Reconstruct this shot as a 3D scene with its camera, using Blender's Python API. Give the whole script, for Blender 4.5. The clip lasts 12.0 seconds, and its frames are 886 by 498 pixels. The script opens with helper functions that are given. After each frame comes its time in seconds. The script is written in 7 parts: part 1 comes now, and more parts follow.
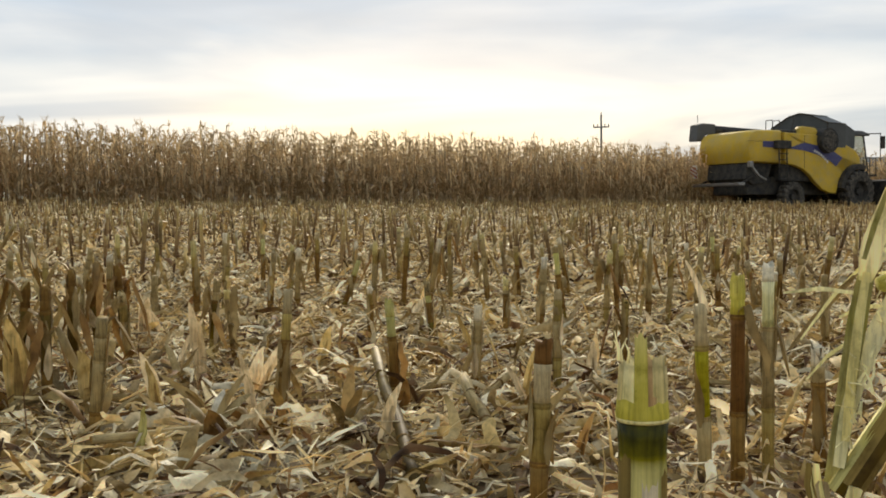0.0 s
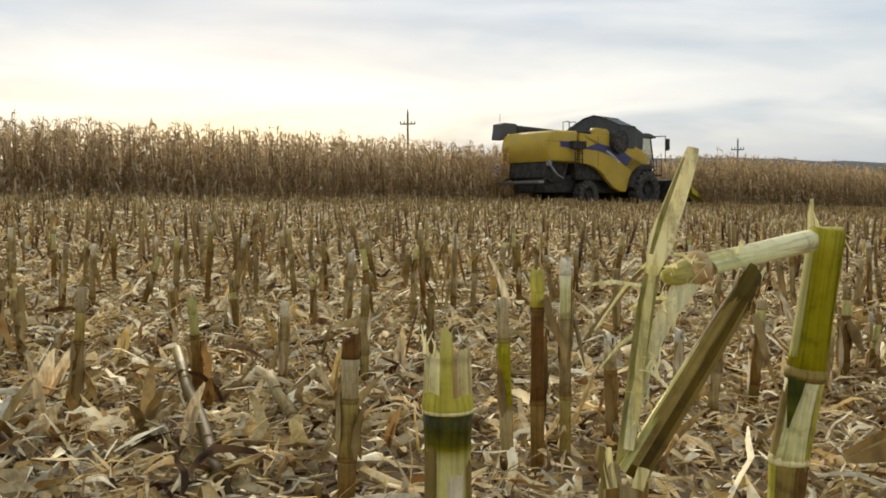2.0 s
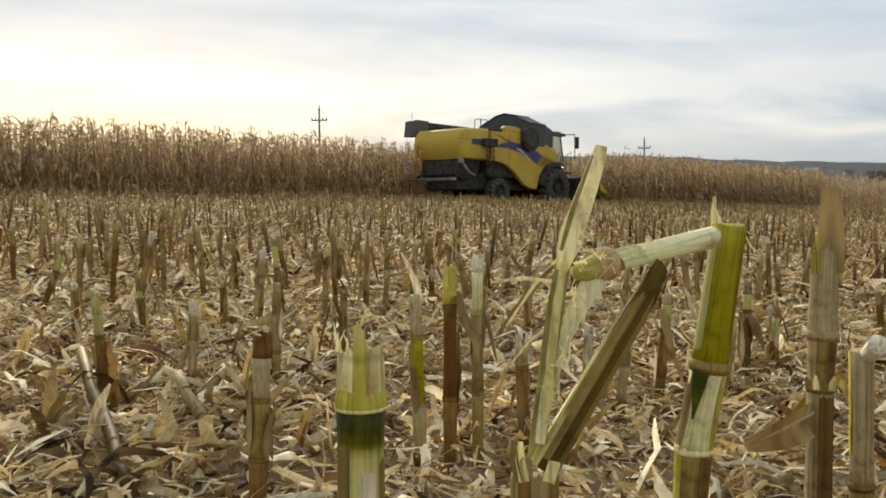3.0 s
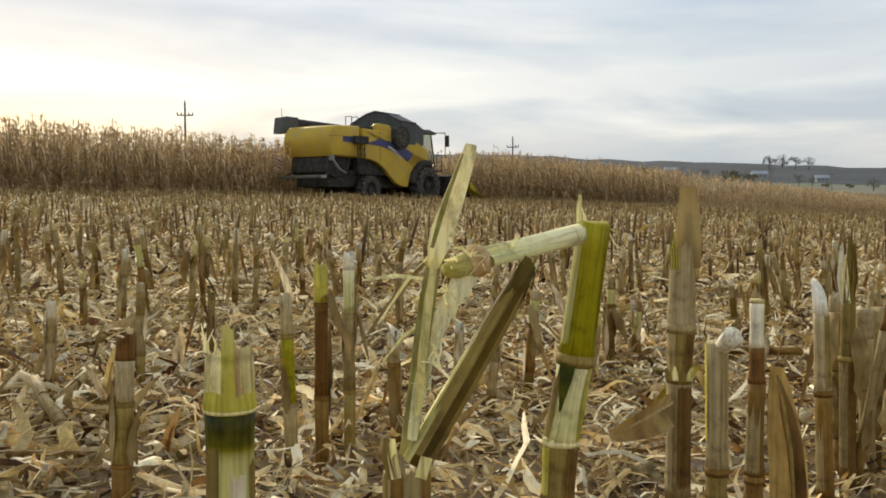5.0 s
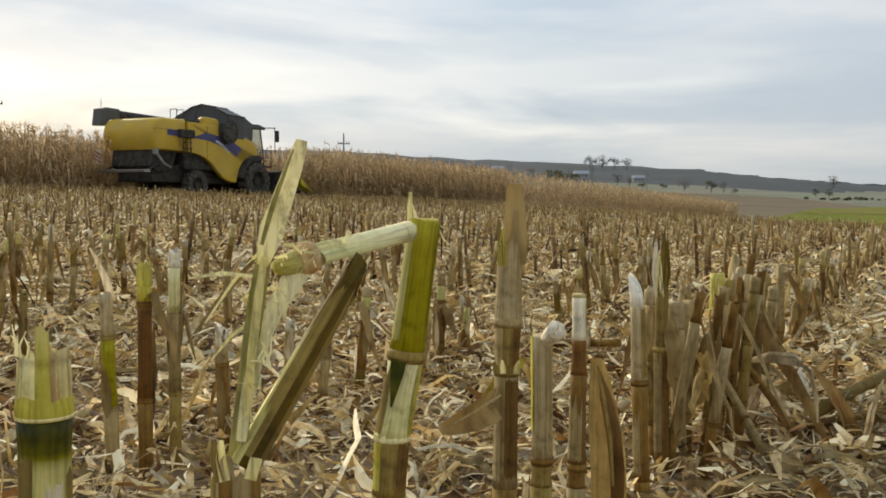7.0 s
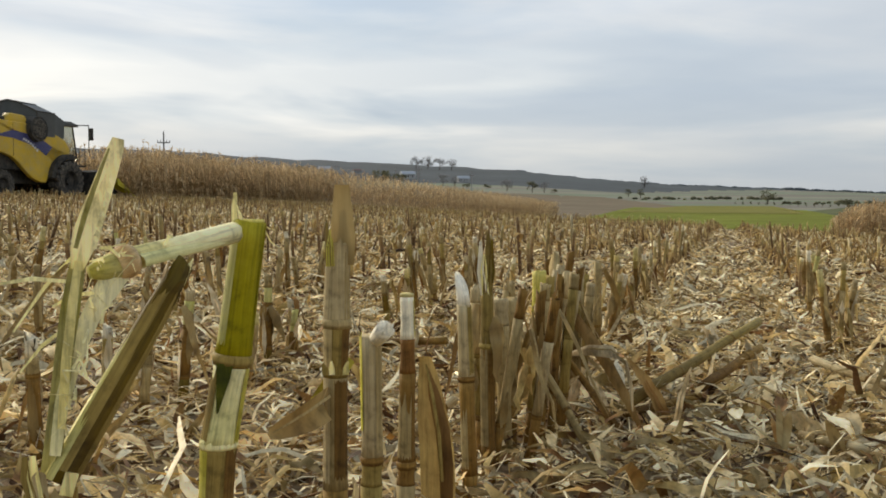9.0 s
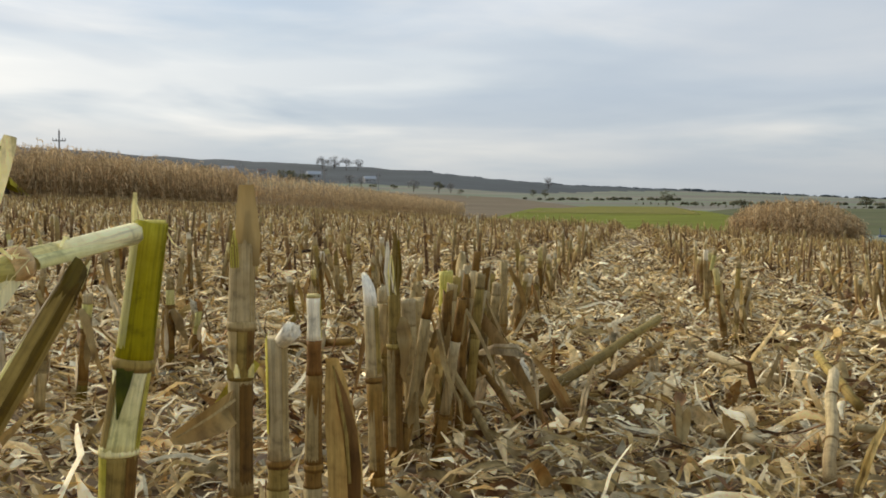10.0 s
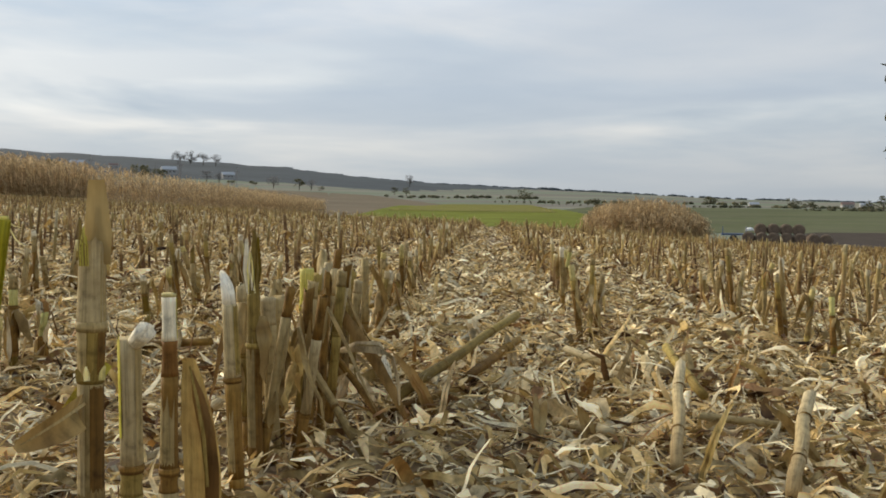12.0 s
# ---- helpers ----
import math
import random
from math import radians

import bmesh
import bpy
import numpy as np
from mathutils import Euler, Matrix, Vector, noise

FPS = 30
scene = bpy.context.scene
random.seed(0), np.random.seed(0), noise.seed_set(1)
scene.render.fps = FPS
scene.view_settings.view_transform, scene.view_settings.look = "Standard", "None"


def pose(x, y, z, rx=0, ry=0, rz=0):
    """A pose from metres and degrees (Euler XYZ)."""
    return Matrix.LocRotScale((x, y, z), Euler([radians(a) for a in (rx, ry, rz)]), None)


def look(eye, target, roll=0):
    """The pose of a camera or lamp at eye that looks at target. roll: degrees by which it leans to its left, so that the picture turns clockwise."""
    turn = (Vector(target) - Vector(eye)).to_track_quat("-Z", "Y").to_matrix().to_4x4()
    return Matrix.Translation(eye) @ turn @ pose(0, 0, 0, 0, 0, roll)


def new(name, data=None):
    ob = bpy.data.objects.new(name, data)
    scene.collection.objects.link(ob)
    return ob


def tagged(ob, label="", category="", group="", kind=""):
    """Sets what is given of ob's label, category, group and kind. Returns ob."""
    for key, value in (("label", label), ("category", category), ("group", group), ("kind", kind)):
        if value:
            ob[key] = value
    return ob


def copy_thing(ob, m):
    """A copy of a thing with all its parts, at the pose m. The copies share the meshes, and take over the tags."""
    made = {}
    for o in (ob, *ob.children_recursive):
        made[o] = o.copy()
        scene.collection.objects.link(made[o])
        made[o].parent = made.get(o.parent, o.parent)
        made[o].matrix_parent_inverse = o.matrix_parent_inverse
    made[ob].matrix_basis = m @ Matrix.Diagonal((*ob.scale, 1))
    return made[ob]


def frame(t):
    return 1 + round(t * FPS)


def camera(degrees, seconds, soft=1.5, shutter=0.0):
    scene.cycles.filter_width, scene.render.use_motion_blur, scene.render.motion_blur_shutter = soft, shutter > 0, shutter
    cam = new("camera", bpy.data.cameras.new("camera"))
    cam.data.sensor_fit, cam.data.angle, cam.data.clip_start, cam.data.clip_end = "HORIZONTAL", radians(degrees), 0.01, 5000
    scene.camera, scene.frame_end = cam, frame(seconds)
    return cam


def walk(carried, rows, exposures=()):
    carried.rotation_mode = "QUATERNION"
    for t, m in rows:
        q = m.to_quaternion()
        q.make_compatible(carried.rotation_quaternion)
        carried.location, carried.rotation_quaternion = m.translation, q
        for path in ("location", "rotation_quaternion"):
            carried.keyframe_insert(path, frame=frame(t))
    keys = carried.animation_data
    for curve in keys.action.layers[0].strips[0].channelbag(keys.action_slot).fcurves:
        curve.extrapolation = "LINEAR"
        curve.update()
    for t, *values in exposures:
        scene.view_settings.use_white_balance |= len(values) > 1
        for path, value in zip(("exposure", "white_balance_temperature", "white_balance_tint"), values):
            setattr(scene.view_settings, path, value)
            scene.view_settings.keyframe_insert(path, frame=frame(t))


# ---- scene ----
# camera: a tripod pan half a metre above a harvested maize field
cam = camera(49.5, 12.0, soft=1.8)
EYE = 0.5
ROWS = [
    (0.0, 0.0, -2.04, 0.65), (0.5, -4.21, -2.15, 0.61), (1.0, -6.8, -2.23, 0.48), (1.5, -9.26, -2.34, 0.3),
    (2.0, -11.44, -2.4, 0.27), (2.5, -14.21, -2.49, 0.21), (3.0, -16.65, -2.6, 0.22), (4.8, -23.81, -2.74, 0.12), (5.0, -24.31, -2.76, 0.11),
    (5.5, -26.33, -2.81, 0.06), (6.0, -29.31, -2.86, -0.1), (6.5, -30.82, -2.91, -0.19), (7.0, -34.34, -2.93, -0.3), (7.2, -34.97, -2.93, -0.3),
    (9.0, -44.6, -2.87, -0.15), (9.5, -46.7, -2.85, -0.17), (10.0, -50.15, -2.83, -0.2), (10.5, -52.03, -2.86, -0.3),
    (11.0, -53.96, -2.9, -0.38), (11.5, -56.22, -2.87, -0.48), (12.0, -58.39, -2.93, -0.57),
]
walk(cam, [(t, pose(0, 0, EYE, 90 + pitch, roll, yaw)) for t, yaw, pitch, roll in ROWS], [(0.0, 0.33, 7050, 9), (3.0, 0.35, 7050, 9), (7.0, 0.38, 7000, 9), (12.0, 0.32, 6800, 9)])

# ---- world and sun: a bright overcast evening, the sun low behind cloud ----
SUN_AZ, SUN_EL = -1.0, 6.5


def links_of(tree):
    return tree.nodes, tree.links


def math_node(tree, op, a, b=None, clamp=False):
    n = tree.nodes.new("ShaderNodeMath")
    n.operation, n.use_clamp = op, clamp
    for k, v in enumerate((a, b)):
        if v is None:
            continue
        if isinstance(v, (int, float)):
            n.inputs[k].default_value = v
        else:
            tree.links.new(v, n.inputs[k])
    return n.outputs[0]


def ramp_node(tree, fac, stops, mode="LINEAR"):
    n = tree.nodes.new("ShaderNodeValToRGB")
    n.color_ramp.interpolation = mode
    els = n.color_ramp.elements
    while len(els) < len(stops):
        els.new(0.5)
    for e, (p, c) in zip(els, stops):
        e.position, e.color = p, (*c, 1)
    tree.links.new(fac, n.inputs[0])
    return n.outputs[0]


def noise_node(tree, vec, scale, detail=4, rough=0.55, distort=0.0):
    n = tree.nodes.new("ShaderNodeTexNoise")
    n.inputs["Scale"].default_value, n.inputs["Detail"].default_value = scale, detail
    n.inputs["Roughness"].default_value, n.inputs["Distortion"].default_value = rough, distort
    if vec is not None:
        tree.links.new(vec, n.inputs["Vector"])
    return n.outputs[0]


def mix_node(tree, fac, a, b, blend="MIX"):
    n = tree.nodes.new("ShaderNodeMix")
    n.data_type, n.blend_type = "RGBA", blend
    for sock, v in ((n.inputs[0], fac), (n.inputs[6], a), (n.inputs[7], b)):
        if isinstance(v, (int, float)):
            sock.default_value = v
        elif isinstance(v, tuple):
            sock.default_value = (*v, 1)
        else:
            tree.links.new(v, sock)
    return n.outputs[2]


def make_world():
    w = bpy.data.worlds.new("overcast_sky")
    scene.world = w
    w.use_nodes = True
    tree = w.node_tree
    nd, ln = links_of(tree)
    nd.clear()
    out, bg_sky, bg_cloud, mix = (nd.new("ShaderNodeOutputWorld"), nd.new("ShaderNodeBackground"),
                                  nd.new("ShaderNodeBackground"), nd.new("ShaderNodeMixShader"))
    sky = nd.new("ShaderNodeTexSky")
    sky.sky_type, sky.sun_disc = "NISHITA", False
    sky.sun_elevation, sky.sun_rotation = radians(SUN_EL), radians(SUN_AZ)
    ln.new(sky.outputs[0], bg_sky.inputs[0])
    bg_sky.inputs[1].default_value = 0.06
    co = nd.new("ShaderNodeTexCoord").outputs["Generated"]
    sep = nd.new("ShaderNodeSeparateXYZ")
    ln.new(co, sep.inputs[0])
    x, y, z = sep.outputs
    zz = math_node(tree, "ADD", math_node(tree, "MAXIMUM", z, 0.0), 0.10)
    com = nd.new("ShaderNodeCombineXYZ")
    ln.new(math_node(tree, "DIVIDE", x, zz), com.inputs[0])
    ln.new(math_node(tree, "DIVIDE", y, zz), com.inputs[1])
    big = noise_node(tree, com.outputs[0], 0.42, 4, 0.5, 0.25)
    fine = noise_node(tree, com.outputs[0], 1.5, 5, 0.6, 0.2)
    flat = nd.new("ShaderNodeMapping")
    flat.inputs["Scale"].default_value = (1.6, 1.6, 10.0)
    ln.new(co, flat.inputs[0])
    streak = noise_node(tree, flat.outputs[0], 1.6, 4, 0.5, 0.7)
    n = math_node(tree, "ADD", math_node(tree, "MULTIPLY", big, 0.5), math_node(tree, "MULTIPLY", fine, 0.12))
    n = math_node(tree, "ADD", n, math_node(tree, "MULTIPLY", streak, 0.38))
    cloud = ramp_node(tree, n, [(0.38, (0.41, 0.51, 0.64)), (0.45, (0.55, 0.635, 0.735)), (0.52, (0.74, 0.775, 0.82)), (0.60, (0.93, 0.925, 0.915))])
    # bluer gaps higher up
    high = math_node(tree, "MULTIPLY", math_node(tree, "SUBTRACT", z, 0.12), 8.0, True)
    cloud = mix_node(tree, math_node(tree, "MULTIPLY", high, math_node(tree, "SUBTRACT", 1.15, fine, True)), cloud, (0.50, 0.63, 0.83))
    # nearness to the hidden sun
    dot = nd.new("ShaderNodeVectorMath")
    dot.operation = "DOT_PRODUCT"
    s = Vector((math.sin(radians(SUN_AZ)) * math.cos(radians(SUN_EL)), math.cos(radians(SUN_AZ)) * math.cos(radians(SUN_EL)), math.sin(radians(SUN_EL))))
    dot.inputs[1].default_value = s
    ln.new(co, dot.inputs[0])
    d = math_node(tree, "MAXIMUM", dot.outputs["Value"], 0.0)
    # the thin bright band of cloud over the veil, brightest towards the sun
    wave = math_node(tree, "ADD", z, math_node(tree, "MULTIPLY", math_node(tree, "SUBTRACT", streak, 0.5), 0.16))
    band = ramp_node(tree, wave, [(0.06, (0, 0, 0)), (0.095, (1, 1, 1)), (0.125, (1, 1, 1)), (0.17, (0, 0, 0))])
    near = math_node(tree, "ADD", 0.12, math_node(tree, "MULTIPLY", math_node(tree, "POWER", d, 3.0), 0.62))
    gaps = ramp_node(tree, noise_node(tree, flat.outputs[0], 0.9, 3, 0.5, 0.9), [(0.42, (0.12,) * 3), (0.56, (1, 1, 1))])
    cloud = mix_node(tree, math_node(tree, "MULTIPLY", math_node(tree, "SUBTRACT", 1.0, gaps), 0.75), cloud, (0.50, 0.58, 0.70))
    # the veil low over the horizon
    low = math_node(tree, "SUBTRACT", 1.0, math_node(tree, "MULTIPLY", math_node(tree, "MAXIMUM", z, 0.0), 9.0), True)
    cloud = mix_node(tree, math_node(tree, "MULTIPLY", low, 0.88), cloud, (0.43, 0.49, 0.56))
    fade = math_node(tree, "ADD", 0.80, math_node(tree, "MULTIPLY", d, 0.14))
    cloud = mix_node(tree, 1.0, cloud, fade, "MULTIPLY")
    cloud = mix_node(tree, math_node(tree, "MULTIPLY", math_node(tree, "MULTIPLY", band, near), gaps), cloud, (0.98, 0.97, 0.95))
    # warm light low in the cloud where the sun stands
    warm = ramp_node(tree, wave, [(0.02, (0, 0, 0)), (0.065, (1, 1, 1)), (0.09, (1, 1, 1)), (0.13, (0, 0, 0))])
    lit = mix_node(tree, math_node(tree, "MULTIPLY", math_node(tree, "MULTIPLY", math_node(tree, "POWER", d, 40.0), 0.75), warm), cloud, (1.0, 0.86, 0.60))
    ln.new(lit, bg_cloud.inputs[0])
    bg_cloud.inputs[1].default_value = 1.0
    mix.inputs[0].default_value = 0.9
    ln.new(bg_sky.outputs[0], mix.inputs[1])
    ln.new(bg_cloud.outputs[0], mix.inputs[2])
    ln.new(mix.outputs[0], out.inputs[0])


make_world()
sun = new("sun", bpy.data.lights.new("sun", "SUN"))
sun.data.energy, sun.data.angle, sun.data.color = 2.5, radians(14), (1.0, 0.9, 0.75)
sun.matrix_world = look((0, 0, 0), (-math.sin(radians(SUN_AZ)), -math.cos(radians(SUN_AZ)), -math.tan(radians(SUN_EL + 16))))


# ---- materials ----
def plain(name, color, rough=0.6, metal=0.0, scale=3.0, vary=0.25, bump=0.05, dust=None, dust_amount=0.3, shine=0.3):
    """Painted or bare stuff: two scales of noise on the colour, dust in patches, a fine relief."""
    m = bpy.data.materials.new(name)
    m.use_nodes = True
    t = m.node_tree
    p = t.nodes["Principled BSDF"]
    co = t.nodes.new("ShaderNodeTexCoord").outputs["Object"]
    a, b = noise_node(t, co, scale, 5), noise_node(t, co, scale * 14, 3)
    n = math_node(t, "ADD", math_node(t, "MULTIPLY", a, 0.65), math_node(t, "MULTIPLY", b, 0.35))
    lo, hi = tuple(c * (1 - vary) for c in color), tuple(min(1, c * (1 + vary)) for c in color)
    col = ramp_node(t, n, [(0.3, lo), (0.7, hi)])
    if dust:
        f = ramp_node(t, noise_node(t, co, scale * 2.3, 6, 0.7), [(0.4, (0, 0, 0)), (0.75, (dust_amount,) * 3)])
        col = mix_node(t, f, col, dust)
    t.links.new(col, p.inputs["Base Color"])
    p.inputs["Roughness"].default_value, p.inputs["Metallic"].default_value = rough, metal
    p.inputs["Specular IOR Level"].default_value = shine
    if bump:
        bn = t.nodes.new("ShaderNodeBump")
        bn.inputs["Strength"].default_value, bn.inputs["Distance"].default_value = bump, 0.01
        t.links.new(b, bn.inputs["Height"])
        t.links.new(bn.outputs[0], p.inputs["Normal"])
    return m


def plant(name, stops, scale=60.0, rough=0.6, spread=0.35, lo=0.6, hi=1.25, jitter=0.2, thin=0.0, single=False, stretch=0.12, bump=0.25, rich=1.25):
    """Dry plant stuff: a ramp along the part (its tone), grain drawn out lengthwise, and each piece a little lighter or darker."""
    m = bpy.data.materials.new(name)
    m.use_nodes = True
    t = m.node_tree
    p = t.nodes["Principled BSDF"]
    at = t.nodes.new("ShaderNodeAttribute")
    at.attribute_name = "tone"
    rnd = t.nodes.new("ShaderNodeObjectInfo").outputs["Random"] if single else t.nodes.new("ShaderNodeNewGeometry").outputs["Random Per Island"]
    co = t.nodes.new("ShaderNodeTexCoord").outputs["Object"]
    mp = t.nodes.new("ShaderNodeMapping")
    mp.inputs["Scale"].default_value = (1, 1, stretch)
    t.links.new(co, mp.inputs[0])
    grain, blot = noise_node(t, mp.outputs[0], scale, 4, 0.65), noise_node(t, co, scale * 0.16, 5, 0.65)
    f = math_node(t, "ADD", at.outputs["Fac"], math_node(t, "MULTIPLY", math_node(t, "SUBTRACT", rnd, 0.5), spread))
    f = math_node(t, "ADD", f, math_node(t, "MULTIPLY", math_node(t, "SUBTRACT", blot, 0.5), jitter * 2), True)
    col = ramp_node(t, f, stops)
    streak = ramp_node(t, grain, [(0.32, (0.62,) * 3), (0.5, (0.96,) * 3), (0.7, (1.2,) * 3)])
    fleck = ramp_node(t, blot, [(0.3, (0.62,) * 3), (0.45, (1.0,) * 3), (0.7, (1.12,) * 3)])
    val = math_node(t, "MULTIPLY", math_node(t, "MULTIPLY", streak, fleck),
                    math_node(t, "ADD", lo * 1.28, math_node(t, "MULTIPLY", math_node(t, "FRACT", math_node(t, "MULTIPLY", rnd, 17.3)), (hi - lo) * 1.28)))
    hsv = t.nodes.new("ShaderNodeHueSaturation")
    hsv.inputs["Saturation"].default_value = rich
    t.links.new(val, hsv.inputs["Value"])
    t.links.new(col, hsv.inputs["Color"])
    t.links.new(hsv.outputs[0], p.inputs["Base Color"])
    p.inputs["Roughness"].default_value = rough
    p.inputs["Specular IOR Level"].default_value = 0.15
    bn = t.nodes.new("ShaderNodeBump")
    bn.inputs["Strength"].default_value, bn.inputs["Distance"].default_value = bump, 0.003
    t.links.new(grain, bn.inputs["Height"])
    t.links.new(bn.outputs[0], p.inputs["Normal"])
    if thin:
        tr, mx = t.nodes.new("ShaderNodeBsdfTranslucent"), t.nodes.new("ShaderNodeMixShader")
        mx.inputs[0].default_value = thin
        t.links.new(hsv.outputs[0], tr.inputs[0])
        t.links.new(p.outputs[0], mx.inputs[1])
        t.links.new(tr.outputs[0], mx.inputs[2])
        t.links.new(mx.outputs[0], t.nodes["Material Output"].inputs[0])
    return m


SOIL = plain("soil_with_chaff", (0.22, 0.15, 0.08), 0.95, 0, 5.0, 0.5, 0.5, (0.34, 0.26, 0.15), 0.8)
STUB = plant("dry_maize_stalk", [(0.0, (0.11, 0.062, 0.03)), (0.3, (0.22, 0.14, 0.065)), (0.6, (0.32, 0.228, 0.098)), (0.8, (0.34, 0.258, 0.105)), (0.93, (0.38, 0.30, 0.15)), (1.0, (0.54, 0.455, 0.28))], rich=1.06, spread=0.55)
LITTER = plant("maize_leaf_litter", [(0.0, (0.075, 0.04, 0.02)), (0.2, (0.21, 0.12, 0.06)), (0.33, (0.30, 0.21, 0.085)), (0.5, (0.435, 0.32, 0.15)), (0.72, (0.58, 0.44, 0.235)), (0.9, (0.73, 0.60, 0.37)), (1.0, (0.75, 0.66, 0.45))], spread=1.1, lo=0.42, hi=1.5, rough=0.7, thin=0.15, rich=1.08, stretch=1.0)
DRY_LEAF = plant("dry_maize_leaf", [(0.0, (0.17, 0.10, 0.045)), (0.5, (0.35, 0.24, 0.105)), (1.0, (0.50, 0.385, 0.195))], rich=1.1, spread=0.7, rough=0.6, thin=0.2)
# the maize ramp is lightened in place of dust haze in the air
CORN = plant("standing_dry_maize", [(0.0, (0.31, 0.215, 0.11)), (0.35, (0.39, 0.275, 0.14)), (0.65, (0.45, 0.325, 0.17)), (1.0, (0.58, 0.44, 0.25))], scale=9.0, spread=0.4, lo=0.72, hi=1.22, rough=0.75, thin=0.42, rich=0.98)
BURNT = plant("orange_brown_leaf", [(0.0, (0.14, 0.075, 0.03)), (0.5, (0.27, 0.155, 0.065)), (1.0, (0.38, 0.255, 0.115))], rich=1.12, spread=0.5, rough=0.6, thin=0.2, single=True)


def stem(name, lo, mid, hi, low=0.72, **kw):
    return plant(name, [(0.0, lo), (0.5, mid), (1.0, hi)], scale=300.0, stretch=0.035, spread=0.25, lo=low, hi=max(1.0, low + 0.12), jitter=0.4, single=True, rich=1.18, **kw)


HUSK = plant("yellow_brown_husk", [(0.0, (0.24, 0.14, 0.045)), (0.5, (0.42, 0.29, 0.095)), (1.0, (0.58, 0.44, 0.19))], scale=160.0, stretch=0.08, rich=1.0, spread=0.3, jitter=0.35, rough=0.6, thin=0.2, single=True)
PALE_HUSK = plant("pale_dry_husk", [(0.0, (0.38, 0.27, 0.13)), (0.5, (0.60, 0.47, 0.27)), (1.0, (0.76, 0.66, 0.45))], scale=160.0, stretch=0.08, rich=1.0, spread=0.3, jitter=0.35, rough=0.6, thin=0.2, single=True)

STEM = {
    "green": stem("green_stem", (0.21, 0.175, 0.03), (0.27, 0.235, 0.045), (0.35, 0.305, 0.075), rough=0.7),
    "dark": stem("dark_green_stem", (0.60, 0.54, 0.25), (0.20, 0.175, 0.035), (0.016, 0.018, 0.006), rough=0.45),
    "half": stem("split_brown_green_stem", (0.21, 0.175, 0.04), (0.125, 0.08, 0.026), (0.105, 0.092, 0.025), rough=0.7),
    "pale": stem("pale_yellow_pith", (0.48, 0.40, 0.17), (0.57, 0.48, 0.24), (0.66, 0.57, 0.34), rough=0.6),
    "cream": stem("cream_fibre", (0.62, 0.54, 0.23), (0.74, 0.66, 0.34), (0.84, 0.78, 0.50), rough=0.6, thin=0.1, low=0.92),
    "sheath": stem("pale_green_sheath", (0.33, 0.29, 0.09), (0.46, 0.42, 0.20), (0.36, 0.33, 0.09), rough=0.7),
    "white": stem("white_pith", (0.46, 0.38, 0.24), (0.64, 0.57, 0.42), (0.72, 0.66, 0.52), rough=0.8),
    "tan": stem("grey_tan_sheath", (0.19, 0.14, 0.07), (0.32, 0.245, 0.13), (0.41, 0.325, 0.185), rough=0.7),
    "brown": stem("brown_stem", (0.10, 0.06, 0.027), (0.18, 0.108, 0.045), (0.28, 0.185, 0.078), rough=0.7),
    "lime": stem("yellow_green_rind", (0.40, 0.345, 0.09), (0.52, 0.455, 0.14), (0.62, 0.545, 0.24), rough=0.6),
    "peeled": stem("peeled_pale_green_stem", (0.42, 0.39, 0.15), (0.60, 0.56, 0.30), (0.72, 0.67, 0.45), rough=0.5, low=0.85),
    "deep": stem("deep_green_rind", (0.03, 0.035, 0.008), (0.06, 0.065, 0.012), (0.12, 0.115, 0.025), rough=0.5),
    "blush": stem("brown_pink_pith", (0.32, 0.19, 0.10), (0.52, 0.37, 0.21), (0.68, 0.55, 0.36), rough=0.8),
    "snow": stem("snow_white_pith", (0.62, 0.56, 0.41), (0.73, 0.67, 0.52), (0.82, 0.76, 0.62), rough=0.85, low=0.88),
    "rust": stem("rust_brown_stem", (0.14, 0.085, 0.04), (0.185, 0.10, 0.045), (0.235, 0.13, 0.06), rough=0.7),
    "umber": stem("dark_umber_stem", (0.05, 0.033, 0.012), (0.085, 0.055, 0.018), (0.14, 0.10, 0.03), rough=0.6),
    "husk": stem("dull_straw_sheath", (0.28, 0.21, 0.12), (0.40, 0.32, 0.19), (0.49, 0.41, 0.265), rough=0.7),
    "olive": stem("olive_stem", (0.16, 0.112, 0.046), (0.265, 0.196, 0.082), (0.35, 0.272, 0.115), rough=0.7),
}


